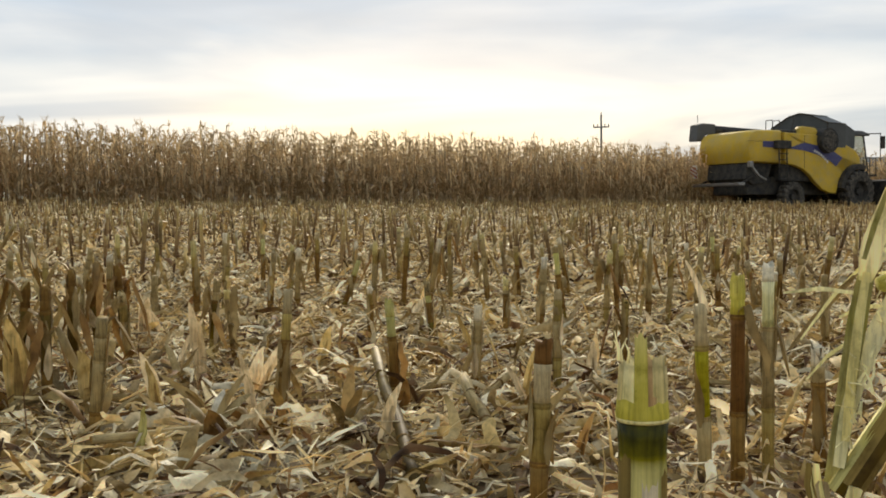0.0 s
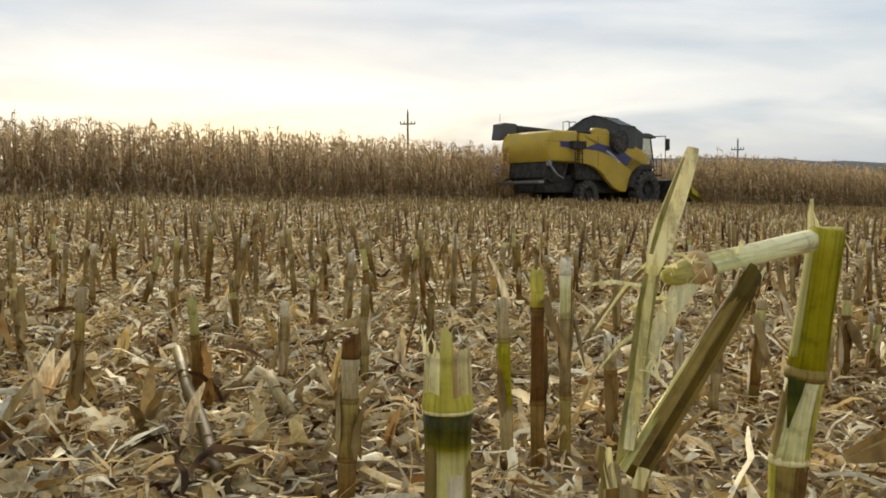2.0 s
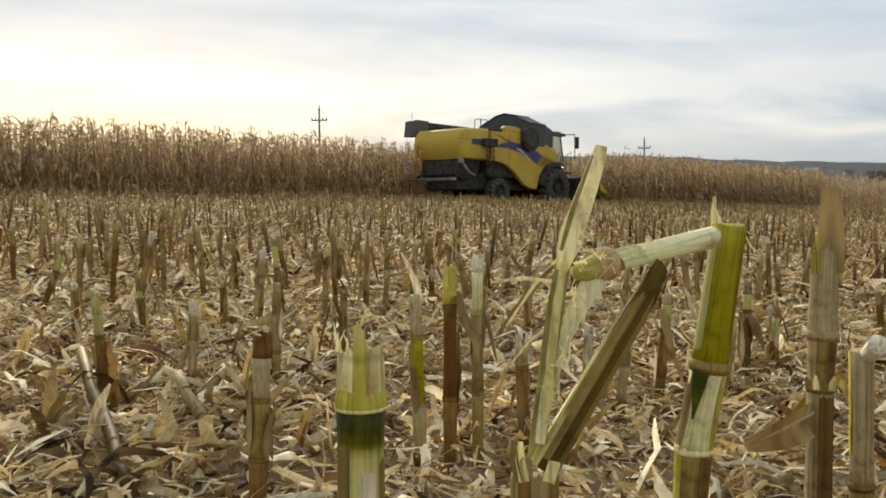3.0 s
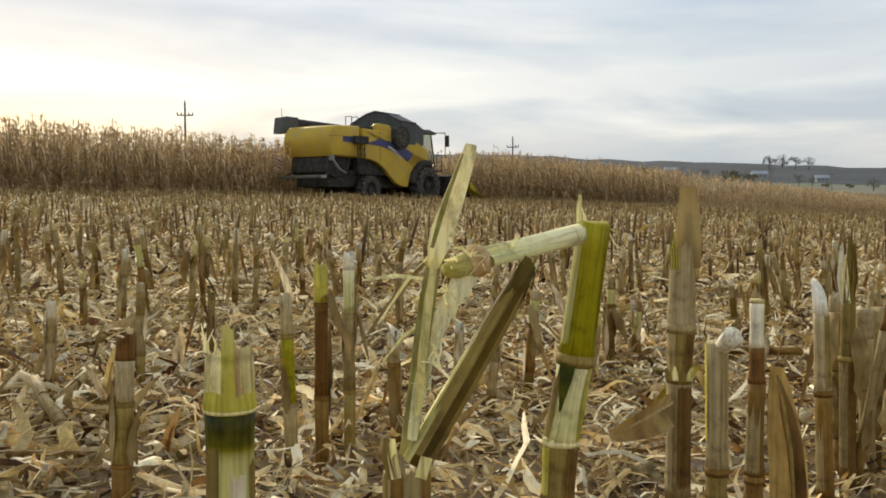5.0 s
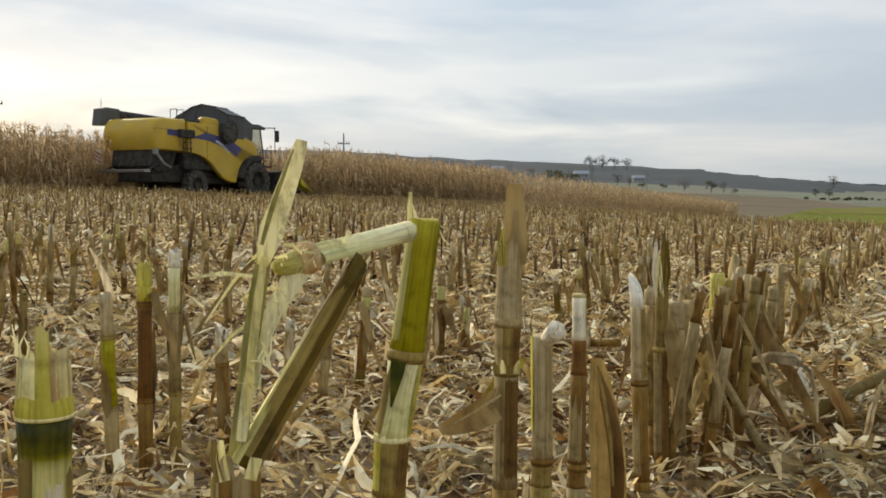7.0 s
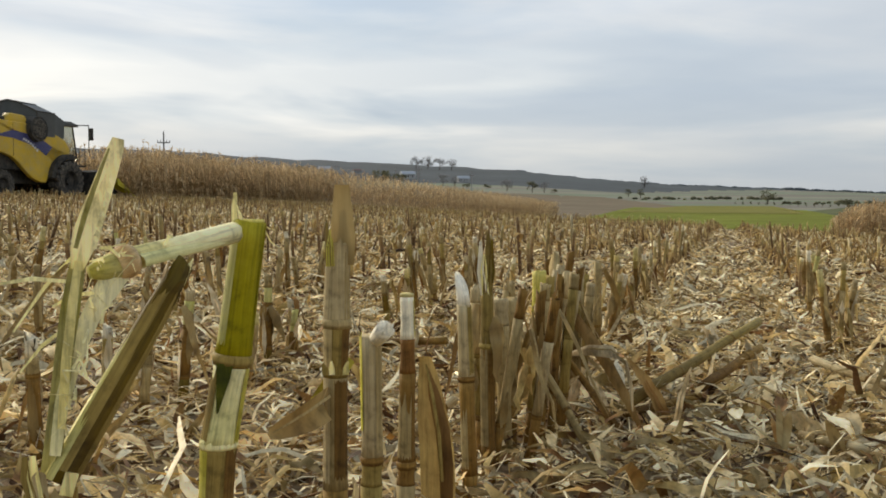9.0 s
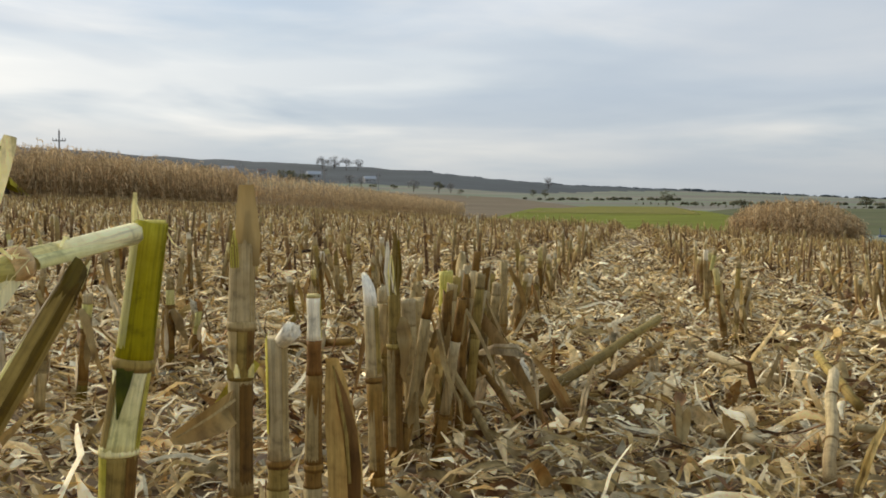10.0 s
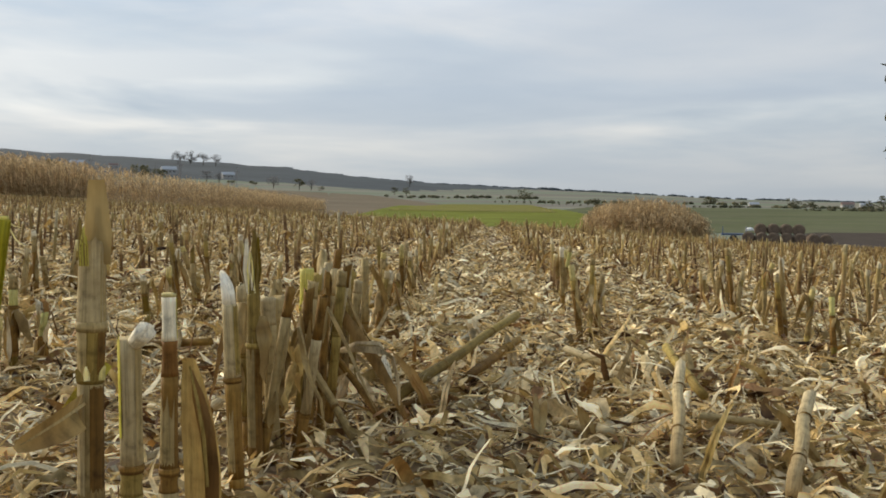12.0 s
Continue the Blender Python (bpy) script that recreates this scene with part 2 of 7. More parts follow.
# ---- mesh helpers ----
class Geo:
    """Vertices, faces and the tone of each vertex, of one mesh in the making."""

    def __init__(self):
        self.v, self.f, self.t = [], [], []

    def add(self, verts, faces, tone=0.5):
        k = len(self.v)
        self.v += [tuple(p) for p in verts]
        self.f += [tuple(i + k for i in q) for q in faces]
        self.t += list(tone) if isinstance(tone, (list, tuple)) else [tone] * len(verts)
        return self

    def tube(self, pts, radii, seg=8, tones=None, arc=360.0, caps=True, jag=0.0, flat=1.0, slant=0.0):
        """A tube along pts. arc under 360 leaves it split open, jag frays its end, flat squeezes it."""
        pts = [Vector(p) for p in pts]
        k, full = len(self.v), arc >= 359
        n = seg if full else seg + 1
        ref = None
        for i, p in enumerate(pts):
            d = (pts[min(i + 1, len(pts) - 1)] - pts[max(i - 1, 0)]).normalized()
            if ref is None:
                ref = d.orthogonal().normalized() if abs(d.z) < 0.9 else Vector((0, -1, 0))
            s = (ref - d * ref.dot(d)).normalized()
            ref = s
            c = d.cross(s)
            for j in range(n):
                a = radians(arc) * j / seg - radians(arc) / 2
                w = d * ((random.uniform(-jag, jag) + slant * math.cos(a + 0.6)) if i == len(pts) - 1 else 0)
                self.v.append(tuple(p + (s * math.cos(a) * flat + c * math.sin(a)) * radii[i] + w))
                self.t.append(tones[i] if tones else i / max(1, len(pts) - 1))
        for i in range(len(pts) - 1):
            for j in range(n if full else n - 1):
                a, b = k + i * n + j, k + i * n + (j + 1) % n
                self.f.append((a, b, b + n, a + n))
        if caps and full:
            self.f.append(tuple(k + j for j in reversed(range(n))))
            self.f.append(tuple(k + (len(pts) - 1) * n + j for j in range(n)))
        return self

    def strip(self, pts, widths, side, fold=0.25, tones=None, twist=0.0):
        """A leaf: three points across at each step, the middle one lower."""
        k = len(self.v)
        pts = [Vector(p) for p in pts]
        for i, p in enumerate(pts):
            d = (pts[min(i + 1, len(pts) - 1)] - pts[max(i - 1, 0)]).normalized()
            s = (Vector(side) - d * Vector(side).dot(d)).normalized()
            s = Matrix.Rotation(twist * i / len(pts), 3, d) @ s
            up = s.cross(d)
            w = widths[i]
            for q in (p + s * w, p - up * w * fold, p - s * w):
                self.v.append(tuple(q))
                self.t.append(tones[i] if tones else 0.5)
        for i in range(len(pts) - 1):
            a = k + i * 3
            self.f += [(a, a + 1, a + 4, a + 3), (a + 1, a + 2, a + 5, a + 4)]
        return self

    def mesh(self, name, mat, smooth=True):
        me = bpy.data.meshes.new(name)
        me.from_pydata(self.v, [], self.f)
        at = me.attributes.new("tone", "FLOAT", "POINT")
        at.data.foreach_set("value", np.array(self.t, dtype=np.float32))
        me.materials.append(mat)
        if smooth:
            me.polygons.foreach_set("use_smooth", np.ones(len(me.polygons), dtype=bool))
        me.update()
        return me


def obj(name, geo, mat, parent=None, label="", smooth=True):
    ob = new(name, geo.mesh(name, mat, smooth))
    if parent:
        ob.parent = parent
    if label:
        ob["label"] = label
    return ob


def spin(yaw, pitch, roll):
    """Stacked rotation matrices Rz Ry Rx from arrays of radians."""
    cy, sy, cp, sp, cr, sr = np.cos(yaw), np.sin(yaw), np.cos(pitch), np.sin(pitch), np.cos(roll), np.sin(roll)
    return np.stack([np.stack([cy * cp, cy * sp * sr - sy * cr, cy * sp * cr + sy * sr], -1),
                     np.stack([sy * cp, sy * sp * sr + cy * cr, sy * sp * cr - cy * sr], -1),
                     np.stack([-sp, cp * sr, cp * cr], -1)], 1)


def stamp(name, geos, pick, place, turn, size, mat, shift=None):
    """One mesh of many copies: geos are the patterns, pick chooses one for each place. size is (n, 3)."""
    V, T, L, C, base = [], [], [], [], 0
    for g, geo in enumerate(geos):
        idx = np.nonzero(pick == g)[0]
        if not len(idx):
            continue
        v = np.array(geo.v, dtype=np.float64)
        t = np.array(geo.t)
        w = np.einsum("nij,nkj->nki", turn[idx], v[None] * size[idx][:, None, :]) + place[idx][:, None, :]
        V.append(w.reshape(-1, 3))
        tt = np.repeat(t[None], len(idx), 0)
        if shift is not None:
            tt = tt + shift[idx][:, None]
        T.append(tt.ravel())
        flat, cnt = np.concatenate([np.array(f) for f in geo.f]), np.array([len(f) for f in geo.f])
        L.append((flat[None] + (base + np.arange(len(idx)) * len(v))[:, None]).ravel())
        C.append(np.tile(cnt, len(idx)))
        base += len(idx) * len(v)
    V, T, L, C = (np.concatenate(a) for a in (V, T, L, C))
    me = bpy.data.meshes.new(name)
    me.vertices.add(len(V))
    me.vertices.foreach_set("co", V.astype(np.float32).ravel())
    me.loops.add(len(L))
    me.loops.foreach_set("vertex_index", L.astype(np.int32))
    me.polygons.add(len(C))
    me.polygons.foreach_set("loop_start", np.concatenate([[0], np.cumsum(C)[:-1]]).astype(np.int32))
    me.update(calc_edges=True)
    me.polygons.foreach_set("use_smooth", np.ones(len(C), dtype=bool))
    at = me.attributes.new("tone", "FLOAT", "POINT")
    at.data.foreach_set("value", T.astype(np.float32))
    me.materials.append(mat)
    me.validate()
    return new(name, me)


# ---- plan: u runs along the crop rows, v across them to the left ----
ROW_AZ = 61.3
RS, RC = math.sin(radians(ROW_AZ)), math.cos(radians(ROW_AZ))


def xy(u, v):
    return u * RS - v * RC, u * RC + v * RS


def height(x, y):
    """Height of the ground: a low swell across the rows, falling away along them into a wide valley with hills behind."""
    x, y = np.asarray(x, dtype=float), np.asarray(y, dtype=float)
    u, v = x * RS + y * RC, -x * RC + y * RS
    zv = np.interp(v, [-300, -60, -10, -1, 0, 14, 19, 22, 27, 34, 60, 300], [-5.0, -3.2, -0.72, -0.035, 0, 0.46, 0.61, 0.66, 0.60, 0.60, 0.7, 1.0])
    a = np.interp(v, [-30, 0, 26, 60], [0.0006, 0.0005, 0.00016, 0.00014])
    z = zv - np.where(u > 0, a, 0.0001) * u * u
    z = np.where(z < 0, -4.5 * (1 - np.exp(z / 4.5)), z)
    r, az = np.hypot(x, y), np.degrees(np.arctan2(x, y))
    el = np.interp(az, [-180, -60, 10, 29, 34, 40, 46, 49, 53, 57.5, 65, 75, 83, 120, 180], [1, 2, 2.9, 2.62, 2.32, 2.12, 1.85, 1.68, 1.27, 0.93, 0.62, 0.2, 0.06, 0.3, 1])
    k = np.clip((r - 300) / 1900, 0, 1)
    k = k * k * (3 - 2 * k)
    bump = 1 + 0.012 * np.sin(az * 1.7) + 0.012 * np.sin(az * 4.1 + 1)
    return z + k * (2200 * np.tan(np.radians(el)) * bump + 4.5)


def spot(u, v):
    x, y = xy(u, v)
    return Vector((x, y, float(height(x, y))))


def land(az, d):
    x, y = d * math.sin(radians(az)), d * math.cos(radians(az))
    return Vector((x, y, float(height(x, y))))


# ---- ground ----
def far_plain():
    """Valley fields: a patchwork of grey green, straw and ploughed brown."""
    m = bpy.data.materials.new("valley_fields")
    m.use_nodes = True
    t = m.node_tree
    p = t.nodes["Principled BSDF"]
    co = t.nodes.new("ShaderNodeTexCoord").outputs["Object"]
    mp = t.nodes.new("ShaderNodeMapping")
    mp.inputs["Rotation"].default_value, mp.inputs["Scale"].default_value = (0, 0, radians(-20)), (0.0035, 0.009, 1)
    t.links.new(co, mp.inputs[0])
    vo = t.nodes.new("ShaderNodeTexVoronoi")
    vo.inputs["Scale"].default_value = 1.0
    t.links.new(mp.outputs[0], vo.inputs["Vector"])
    sep = t.nodes.new("ShaderNodeSeparateColor")
    t.links.new(vo.outputs["Color"], sep.inputs[0])
    col = ramp_node(t, sep.outputs[0], [(0.0, (0.15, 0.13, 0.09)), (0.3, (0.13, 0.16, 0.08)), (0.5, (0.22, 0.19, 0.13)), (0.7, (0.16, 0.18, 0.11)), (1.0, (0.24, 0.22, 0.16))], "CONSTANT")
    col = mix_node(t, ramp_node(t, noise_node(t, co, 0.02, 6), [(0.35, (0, 0, 0)), (0.7, (0.5,) * 3)]), col, (0.12, 0.13, 0.08))
    t.links.new(col, p.inputs["Base Color"])
    p.inputs["Roughness"].default_value = 0.95
    return m


def build_ground():
    rs = np.concatenate([np.linspace(0, 40, 41)[1:], np.geomspace(42, 400, 40), np.geomspace(430, 4800, 42)])
    azs = np.concatenate([np.arange(-50, 105, 1.0), np.arange(105, 310, 6.0)])
    R, A = np.meshgrid(rs, np.radians(azs), indexing="ij")
    X, Y = R * np.sin(A), R * np.cos(A)
    Z = height(X, Y)
    V = [(0, 0, 0)] + list(zip(X.ravel(), Y.ravel(), Z.ravel()))
    n, F, M = len(azs), [], []
    for j in range(n):
        F.append((0, 1 + (j + 1) % n, 1 + j))
        M.append(0)
    for i in range(len(rs) - 1):
        for j in range(n):
            a, b = 1 + i * n + j, 1 + i * n + (j + 1) % n
            F.append((a, b, b + n, a + n))
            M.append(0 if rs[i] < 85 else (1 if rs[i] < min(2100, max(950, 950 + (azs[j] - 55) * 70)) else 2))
    me = bpy.data.meshes.new("ground")
    me.from_pydata(V, [], F)
    # the hill's blue grey is distance haze put into its base colour
    for m in (SOIL, far_plain(), plain("hazed_wooded_hill", (0.046, 0.056, 0.060), 0.95, 0, 0.012, 0.35, 0)):
        me.materials.append(m)
    me.polygons.foreach_set("material_index", np.array(M, dtype=np.int32))
    me.polygons.foreach_set("use_smooth", np.ones(len(M), dtype=bool))
    tagged(new("ground", me), "harvested field running down into a wide valley with wooded hills", "ground", kind="structure")


build_ground()

# ---- stubble ----
rng = np.random.default_rng(7)


def stub_geo(h, r, seg=8, fine=True, lean=0.03):
    """A cut maize stalk: swollen nodes, a ragged cut end, a split or two at the rim."""
    g = Geo()
    bend = Vector((random.uniform(-lean, lean), random.uniform(-lean, lean), 0))
    zs, rad, ton = [], [], []
    nodes = [random.uniform(0.03, 0.06)]
    while nodes[-1] < h - 0.06:
        nodes.append(nodes[-1] + random.uniform(0.07, 0.13))
    z0 = -0.03
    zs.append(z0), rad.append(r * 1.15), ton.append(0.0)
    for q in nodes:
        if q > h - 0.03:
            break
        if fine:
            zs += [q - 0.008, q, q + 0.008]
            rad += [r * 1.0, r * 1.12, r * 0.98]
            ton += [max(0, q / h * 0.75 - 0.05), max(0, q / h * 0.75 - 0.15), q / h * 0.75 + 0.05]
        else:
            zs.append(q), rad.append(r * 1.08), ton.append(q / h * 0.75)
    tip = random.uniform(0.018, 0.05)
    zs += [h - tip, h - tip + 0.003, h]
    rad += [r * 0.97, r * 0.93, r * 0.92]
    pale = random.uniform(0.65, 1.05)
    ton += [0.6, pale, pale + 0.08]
    g.tube([Vector((0, 0, z)) + bend * (z / h) for z in zs], rad, seg, ton, jag=0.007, slant=random.uniform(0, 0.018))
    return g


def peg_geo(h, r, seg):
    """A cut stalk far off: one taper with a ragged end."""
    k = random.uniform(-0.03, 0.03)
    q, t = h - random.uniform(0.02, 0.06), random.uniform(0.3, 0.6)
    if seg == 3:
        return Geo().tube([(0, 0, -0.03), (k * q / h, 0.5 * k * q / h, q), (k, 0.5 * k, h)], [r * 1.1, r, r * 0.94], 3, [0.1, t + 0.15, random.uniform(0.75, 1.15)], caps=False, jag=0.006, slant=random.uniform(0, 0.012))
    return Geo().tube([(0, 0, -0.03), (k * 0.5, 0, h * 0.5), (k * q / h, 0.5 * k * q / h, q), (k * q / h, 0.5 * k * q / h, q + 0.003), (k, 0.5 * k, h)], [r * 1.1, r, r, r * 0.96, r * 0.94], seg, [0.1, t, t + 0.1, random.uniform(0.6, 1.0), random.uniform(0.75, 1.15)], jag=0.006, slant=random.uniform(0, 0.012))


def leaf_geo(length, width, droop, side=0.0, z=0.0, tone=0.5, seg=6):
    """A dry leaf that leaves its stalk, soon bends over and hangs, crumpled."""
    g = Geo()
    pts, wid, a, out, up = [], [], side, 0.0, z
    tilt = random.uniform(0.5, 1.2)
    for i in range(seg + 1):
        s = i / seg
        pts.append((math.cos(a) * out, math.sin(a) * out, max(up, 0.015)))
        wid.append(width * (0.5 + 1.3 * s - 1.6 * s * s) * random.uniform(0.75, 1.15) + 0.0012)
        tilt -= droop * random.uniform(1.4, 3.4) / seg
        tilt = max(tilt, -1.35)
        a += random.uniform(-0.25, 0.25)
        out += math.cos(tilt) * length / seg
        up += math.sin(tilt) * length / seg
    g.strip(pts, wid, (-math.sin(side), math.cos(side), 0.2), random.uniform(0.2, 0.7), [tone + random.uniform(-0.3, 0.3) for i in range(seg + 1)], random.uniform(-1.8, 1.8))
    return g


def tuft_geo(length, width, seg=5):
    """A torn strip of leaf that stands up from the ground and curls over at its tip."""
    a, tilt, out, up = random.uniform(0, 6.28), random.uniform(0.9, 1.5), 0.0, -0.01
    pts, wid = [], []
    bend = random.uniform(0.2, 2.2)
    for i in range(seg + 1):
        s = i / seg
        pts.append((math.cos(a) * out, math.sin(a) * out, up))
        wid.append(width * (0.55 + 1.2 * s - 1.6 * s * s) * random.uniform(0.75, 1.2) + 0.0008)
        tilt -= bend * s / seg * 2
        a += random.uniform(-0.3, 0.3)
        out += math.cos(tilt) * length / seg
        up += math.sin(tilt) * length / seg
    return Geo().strip(pts, wid, (-math.sin(a), math.cos(a), 0.1), random.uniform(0.2, 0.8), [random.uniform(0.3, 0.7) for _ in pts], random.uniform(-1.6, 1.6))


def hang_geo(length, width, side, z):
    """A dry leaf that rises a little from its stalk, folds sharply and hangs down stiff and crumpled."""
    up, away = length * random.uniform(0.12, 0.25), length * random.uniform(0.08, 0.16)
    d, q = Vector((math.cos(side), math.sin(side), 0)), Vector((-math.sin(side), math.cos(side), 0))
    fold = d * away + Vector((0, 0, z + up))
    out = random.uniform(0.15, 0.55)
    pts = [Vector((0, 0, z)), d * away * 0.55 + Vector((0, 0, z + up * 0.75)), fold]
    for k in range(1, 7):
        s = k / 6 * (length - up)
        p = fold + d * (s * out) - Vector((0, 0, s * 0.9)) + q * random.uniform(-0.006, 0.006)
        p.z = max(p.z, 0.02)
        pts.append(p)
    wid = [width * w * random.uniform(0.85, 1.15) for w in (0.6, 0.8, 0.7, 1.0, 1.1, 0.95, 0.75, 0.5, 0.12)]
    return Geo().strip(pts, wid, q + Vector((0, 0, 0.1)), random.uniform(0.4, 0.9), [random.uniform(0.2, 0.85) for _ in pts], random.uniform(-1.0, 1.0))


def wisp_geo(length, width, curl, seg=5):
    """A torn piece of leaf or husk on the ground, curled lengthwise."""
    g = Geo()
    pts, wid = [], []
    sway, tip = random.gauss(0, 0.22), random.uniform(0.05, 0.4)
    for i in range(seg + 1):
        s = i / seg - 0.5
        pts.append((length * s, sway * length * (0.25 - s * s) * 2 + length * 0.1 * math.sin(s * 5 + curl * 9), curl * length * (0.25 - s * s) * 0.9 + 0.004 + width * random.uniform(-0.5, 0.5)))
        wid.append(width * (tip + (1 - tip) * math.cos(s * 2.9)) * random.uniform(0.7, 1.2))
    t = random.uniform(0.35, 0.65)
    g.strip(pts, wid, (0, 1, 0.0), random.uniform(-0.7, 0.8), [t + random.uniform(-0.2, 0.2) for _ in pts], random.uniform(-1.5, 1.5))
    return g


def in_view(x, y, lo=-36.0, hi=92.0):
    az = np.degrees(np.arctan2(x, y))
    return (az > lo) & (az < hi)


def edge_of_corn(u, v):
    """True where the maize still stands: past the cut edge, which steps where the harvester works."""
    return np.where(u > 38.3, v > 25.7, v > 30.2)


def row_points(vs, u0, u1, step):
    """Places of plants along rows at vs, between u0 and u1."""
    U, W = [], []
    for v in vs:
        u = np.arange(u0, u1, step)
        u = u + rng.uniform(-0.07, 0.07, len(u))
        U.append(u)
        W.append(v + rng.normal(0, 0.025, len(u)))
    return np.concatenate(U), np.concatenate(W)


ROW0, SPACING = 0.40, 0.75


def build_stubble():
    vs = [ROW0 + SPACING * k for k in range(-45, 41)]
    U, W = row_points(vs, -45, 75, 0.14)
    X, Y = xy(U, W)
    r = np.hypot(X, Y)
    keep = in_view(X, Y) & (r > 4.8) & (r < 62) & ~edge_of_corn(U, W) & (rng.random(len(U)) < 0.93)
    keep &= ~((U < -1.5) & (r < 3.0))
    X, Y, r = X[keep], Y[keep], r[keep]
    Z = height(X, Y)
    n = len(X)
    size = np.stack([rng.uniform(0.55, 1.1, n)] * 2 + [rng.uniform(0.5, 1.2, n)], 1)
    tip = np.where(rng.random(n) < 0.12, 0.5, 0.09)
    turn = spin(rng.uniform(0, 6.28, n), rng.normal(0, 1, n) * tip, rng.normal(0, 1, n) * tip)
    place = np.stack([X, Y, Z], 1)
    near = r < 9
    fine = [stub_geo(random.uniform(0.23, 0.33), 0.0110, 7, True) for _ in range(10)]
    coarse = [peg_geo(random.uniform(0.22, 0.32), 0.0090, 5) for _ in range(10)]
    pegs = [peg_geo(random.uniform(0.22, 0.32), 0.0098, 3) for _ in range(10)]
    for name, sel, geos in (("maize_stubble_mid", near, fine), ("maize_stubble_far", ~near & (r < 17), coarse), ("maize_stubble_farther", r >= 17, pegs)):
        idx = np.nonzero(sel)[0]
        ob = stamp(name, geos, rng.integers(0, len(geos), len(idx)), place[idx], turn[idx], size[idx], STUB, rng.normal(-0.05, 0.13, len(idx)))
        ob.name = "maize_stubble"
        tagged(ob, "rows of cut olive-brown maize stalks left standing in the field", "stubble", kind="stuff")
    # dry leaves still hanging on the stubs
    leaves = [leaf_geo(random.uniform(0.12, 0.24), random.uniform(0.007, 0.015), random.uniform(0.7, 1.4), 0, random.uniform(0.08, 0.24), random.uniform(0.3, 0.8)) for _ in range(9)]
    simple = [leaf_geo(random.uniform(0.12, 0.26), random.uniform(0.009, 0.017), random.uniform(0.6, 1.4), 0, random.uniform(0.06, 0.24), random.uniform(0.3, 1.0), 3) for _ in range(9)]
    for sel, geos in ((r < 9, leaves), ((r >= 9) & (r < 34), simple)):
        idx = np.nonzero(sel)[0]
        idx = np.concatenate([idx, idx[rng.random(len(idx)) < 0.7]])
        idx = idx[rng.random(len(idx)) < np.where(r[idx] < 14, 0.8, 0.45)]
        m = len(idx)
        ob = stamp("stubble_leaves", geos, rng.integers(0, 9, m), place[idx], spin(rng.uniform(0, 6.28, m), np.zeros(m), np.zeros(m)), np.stack([rng.uniform(0.7, 1.2, m)] * 3, 1), DRY_LEAF)
        tagged(ob, "dry brown leaves hanging from the cut maize stalks", "leaves", kind="stuff")
    # torn leaf ends and strips of sheath that stand up between the stubs
    tufts = [tuft_geo(random.uniform(0.10, 0.22), random.uniform(0.005, 0.011), 5) for _ in range(14)]
    simple = [tuft_geo(random.uniform(0.12, 0.24), random.uniform(0.008, 0.014), 2) for _ in range(12)]
    U, W = row_points(vs, -45, 60, 0.11)
    X, Y = xy(U, W + rng.normal(0, 0.05, len(W)))
    r = np.hypot(X, Y)
    ok = in_view(X, Y) & (r > 1.75) & (r < 40) & ~edge_of_corn(U, W) & ~((np.abs(W - ROW0) < 0.2) & (U < 1.5)) & ~((W < 0.2) & (U < 2.4))
    X, Y, r = X[ok], Y[ok], r[ok]
    place = np.stack([X, Y, height(X, Y)], 1)
    for sel, geos, share in ((r < 8, tufts, 0.7), ((r >= 8) & (r < 40), simple, 0.45)):
        idx = np.nonzero(sel)[0]
        idx = idx[rng.random(len(idx)) < share]
        m = len(idx)
        ob = stamp("stubble_leaves", geos, rng.integers(0, len(geos), m), place[idx], spin(rng.uniform(0, 6.28, m), rng.normal(0, 0.2, m), rng.normal(0, 0.2, m)), np.stack([rng.uniform(0.6, 1.25, m)] * 3, 1), LITTER, rng.normal(-0.06, 0.1, m))
        tagged(ob, "torn dry leaf ends standing up between the cut stalks", "leaves", kind="stuff")


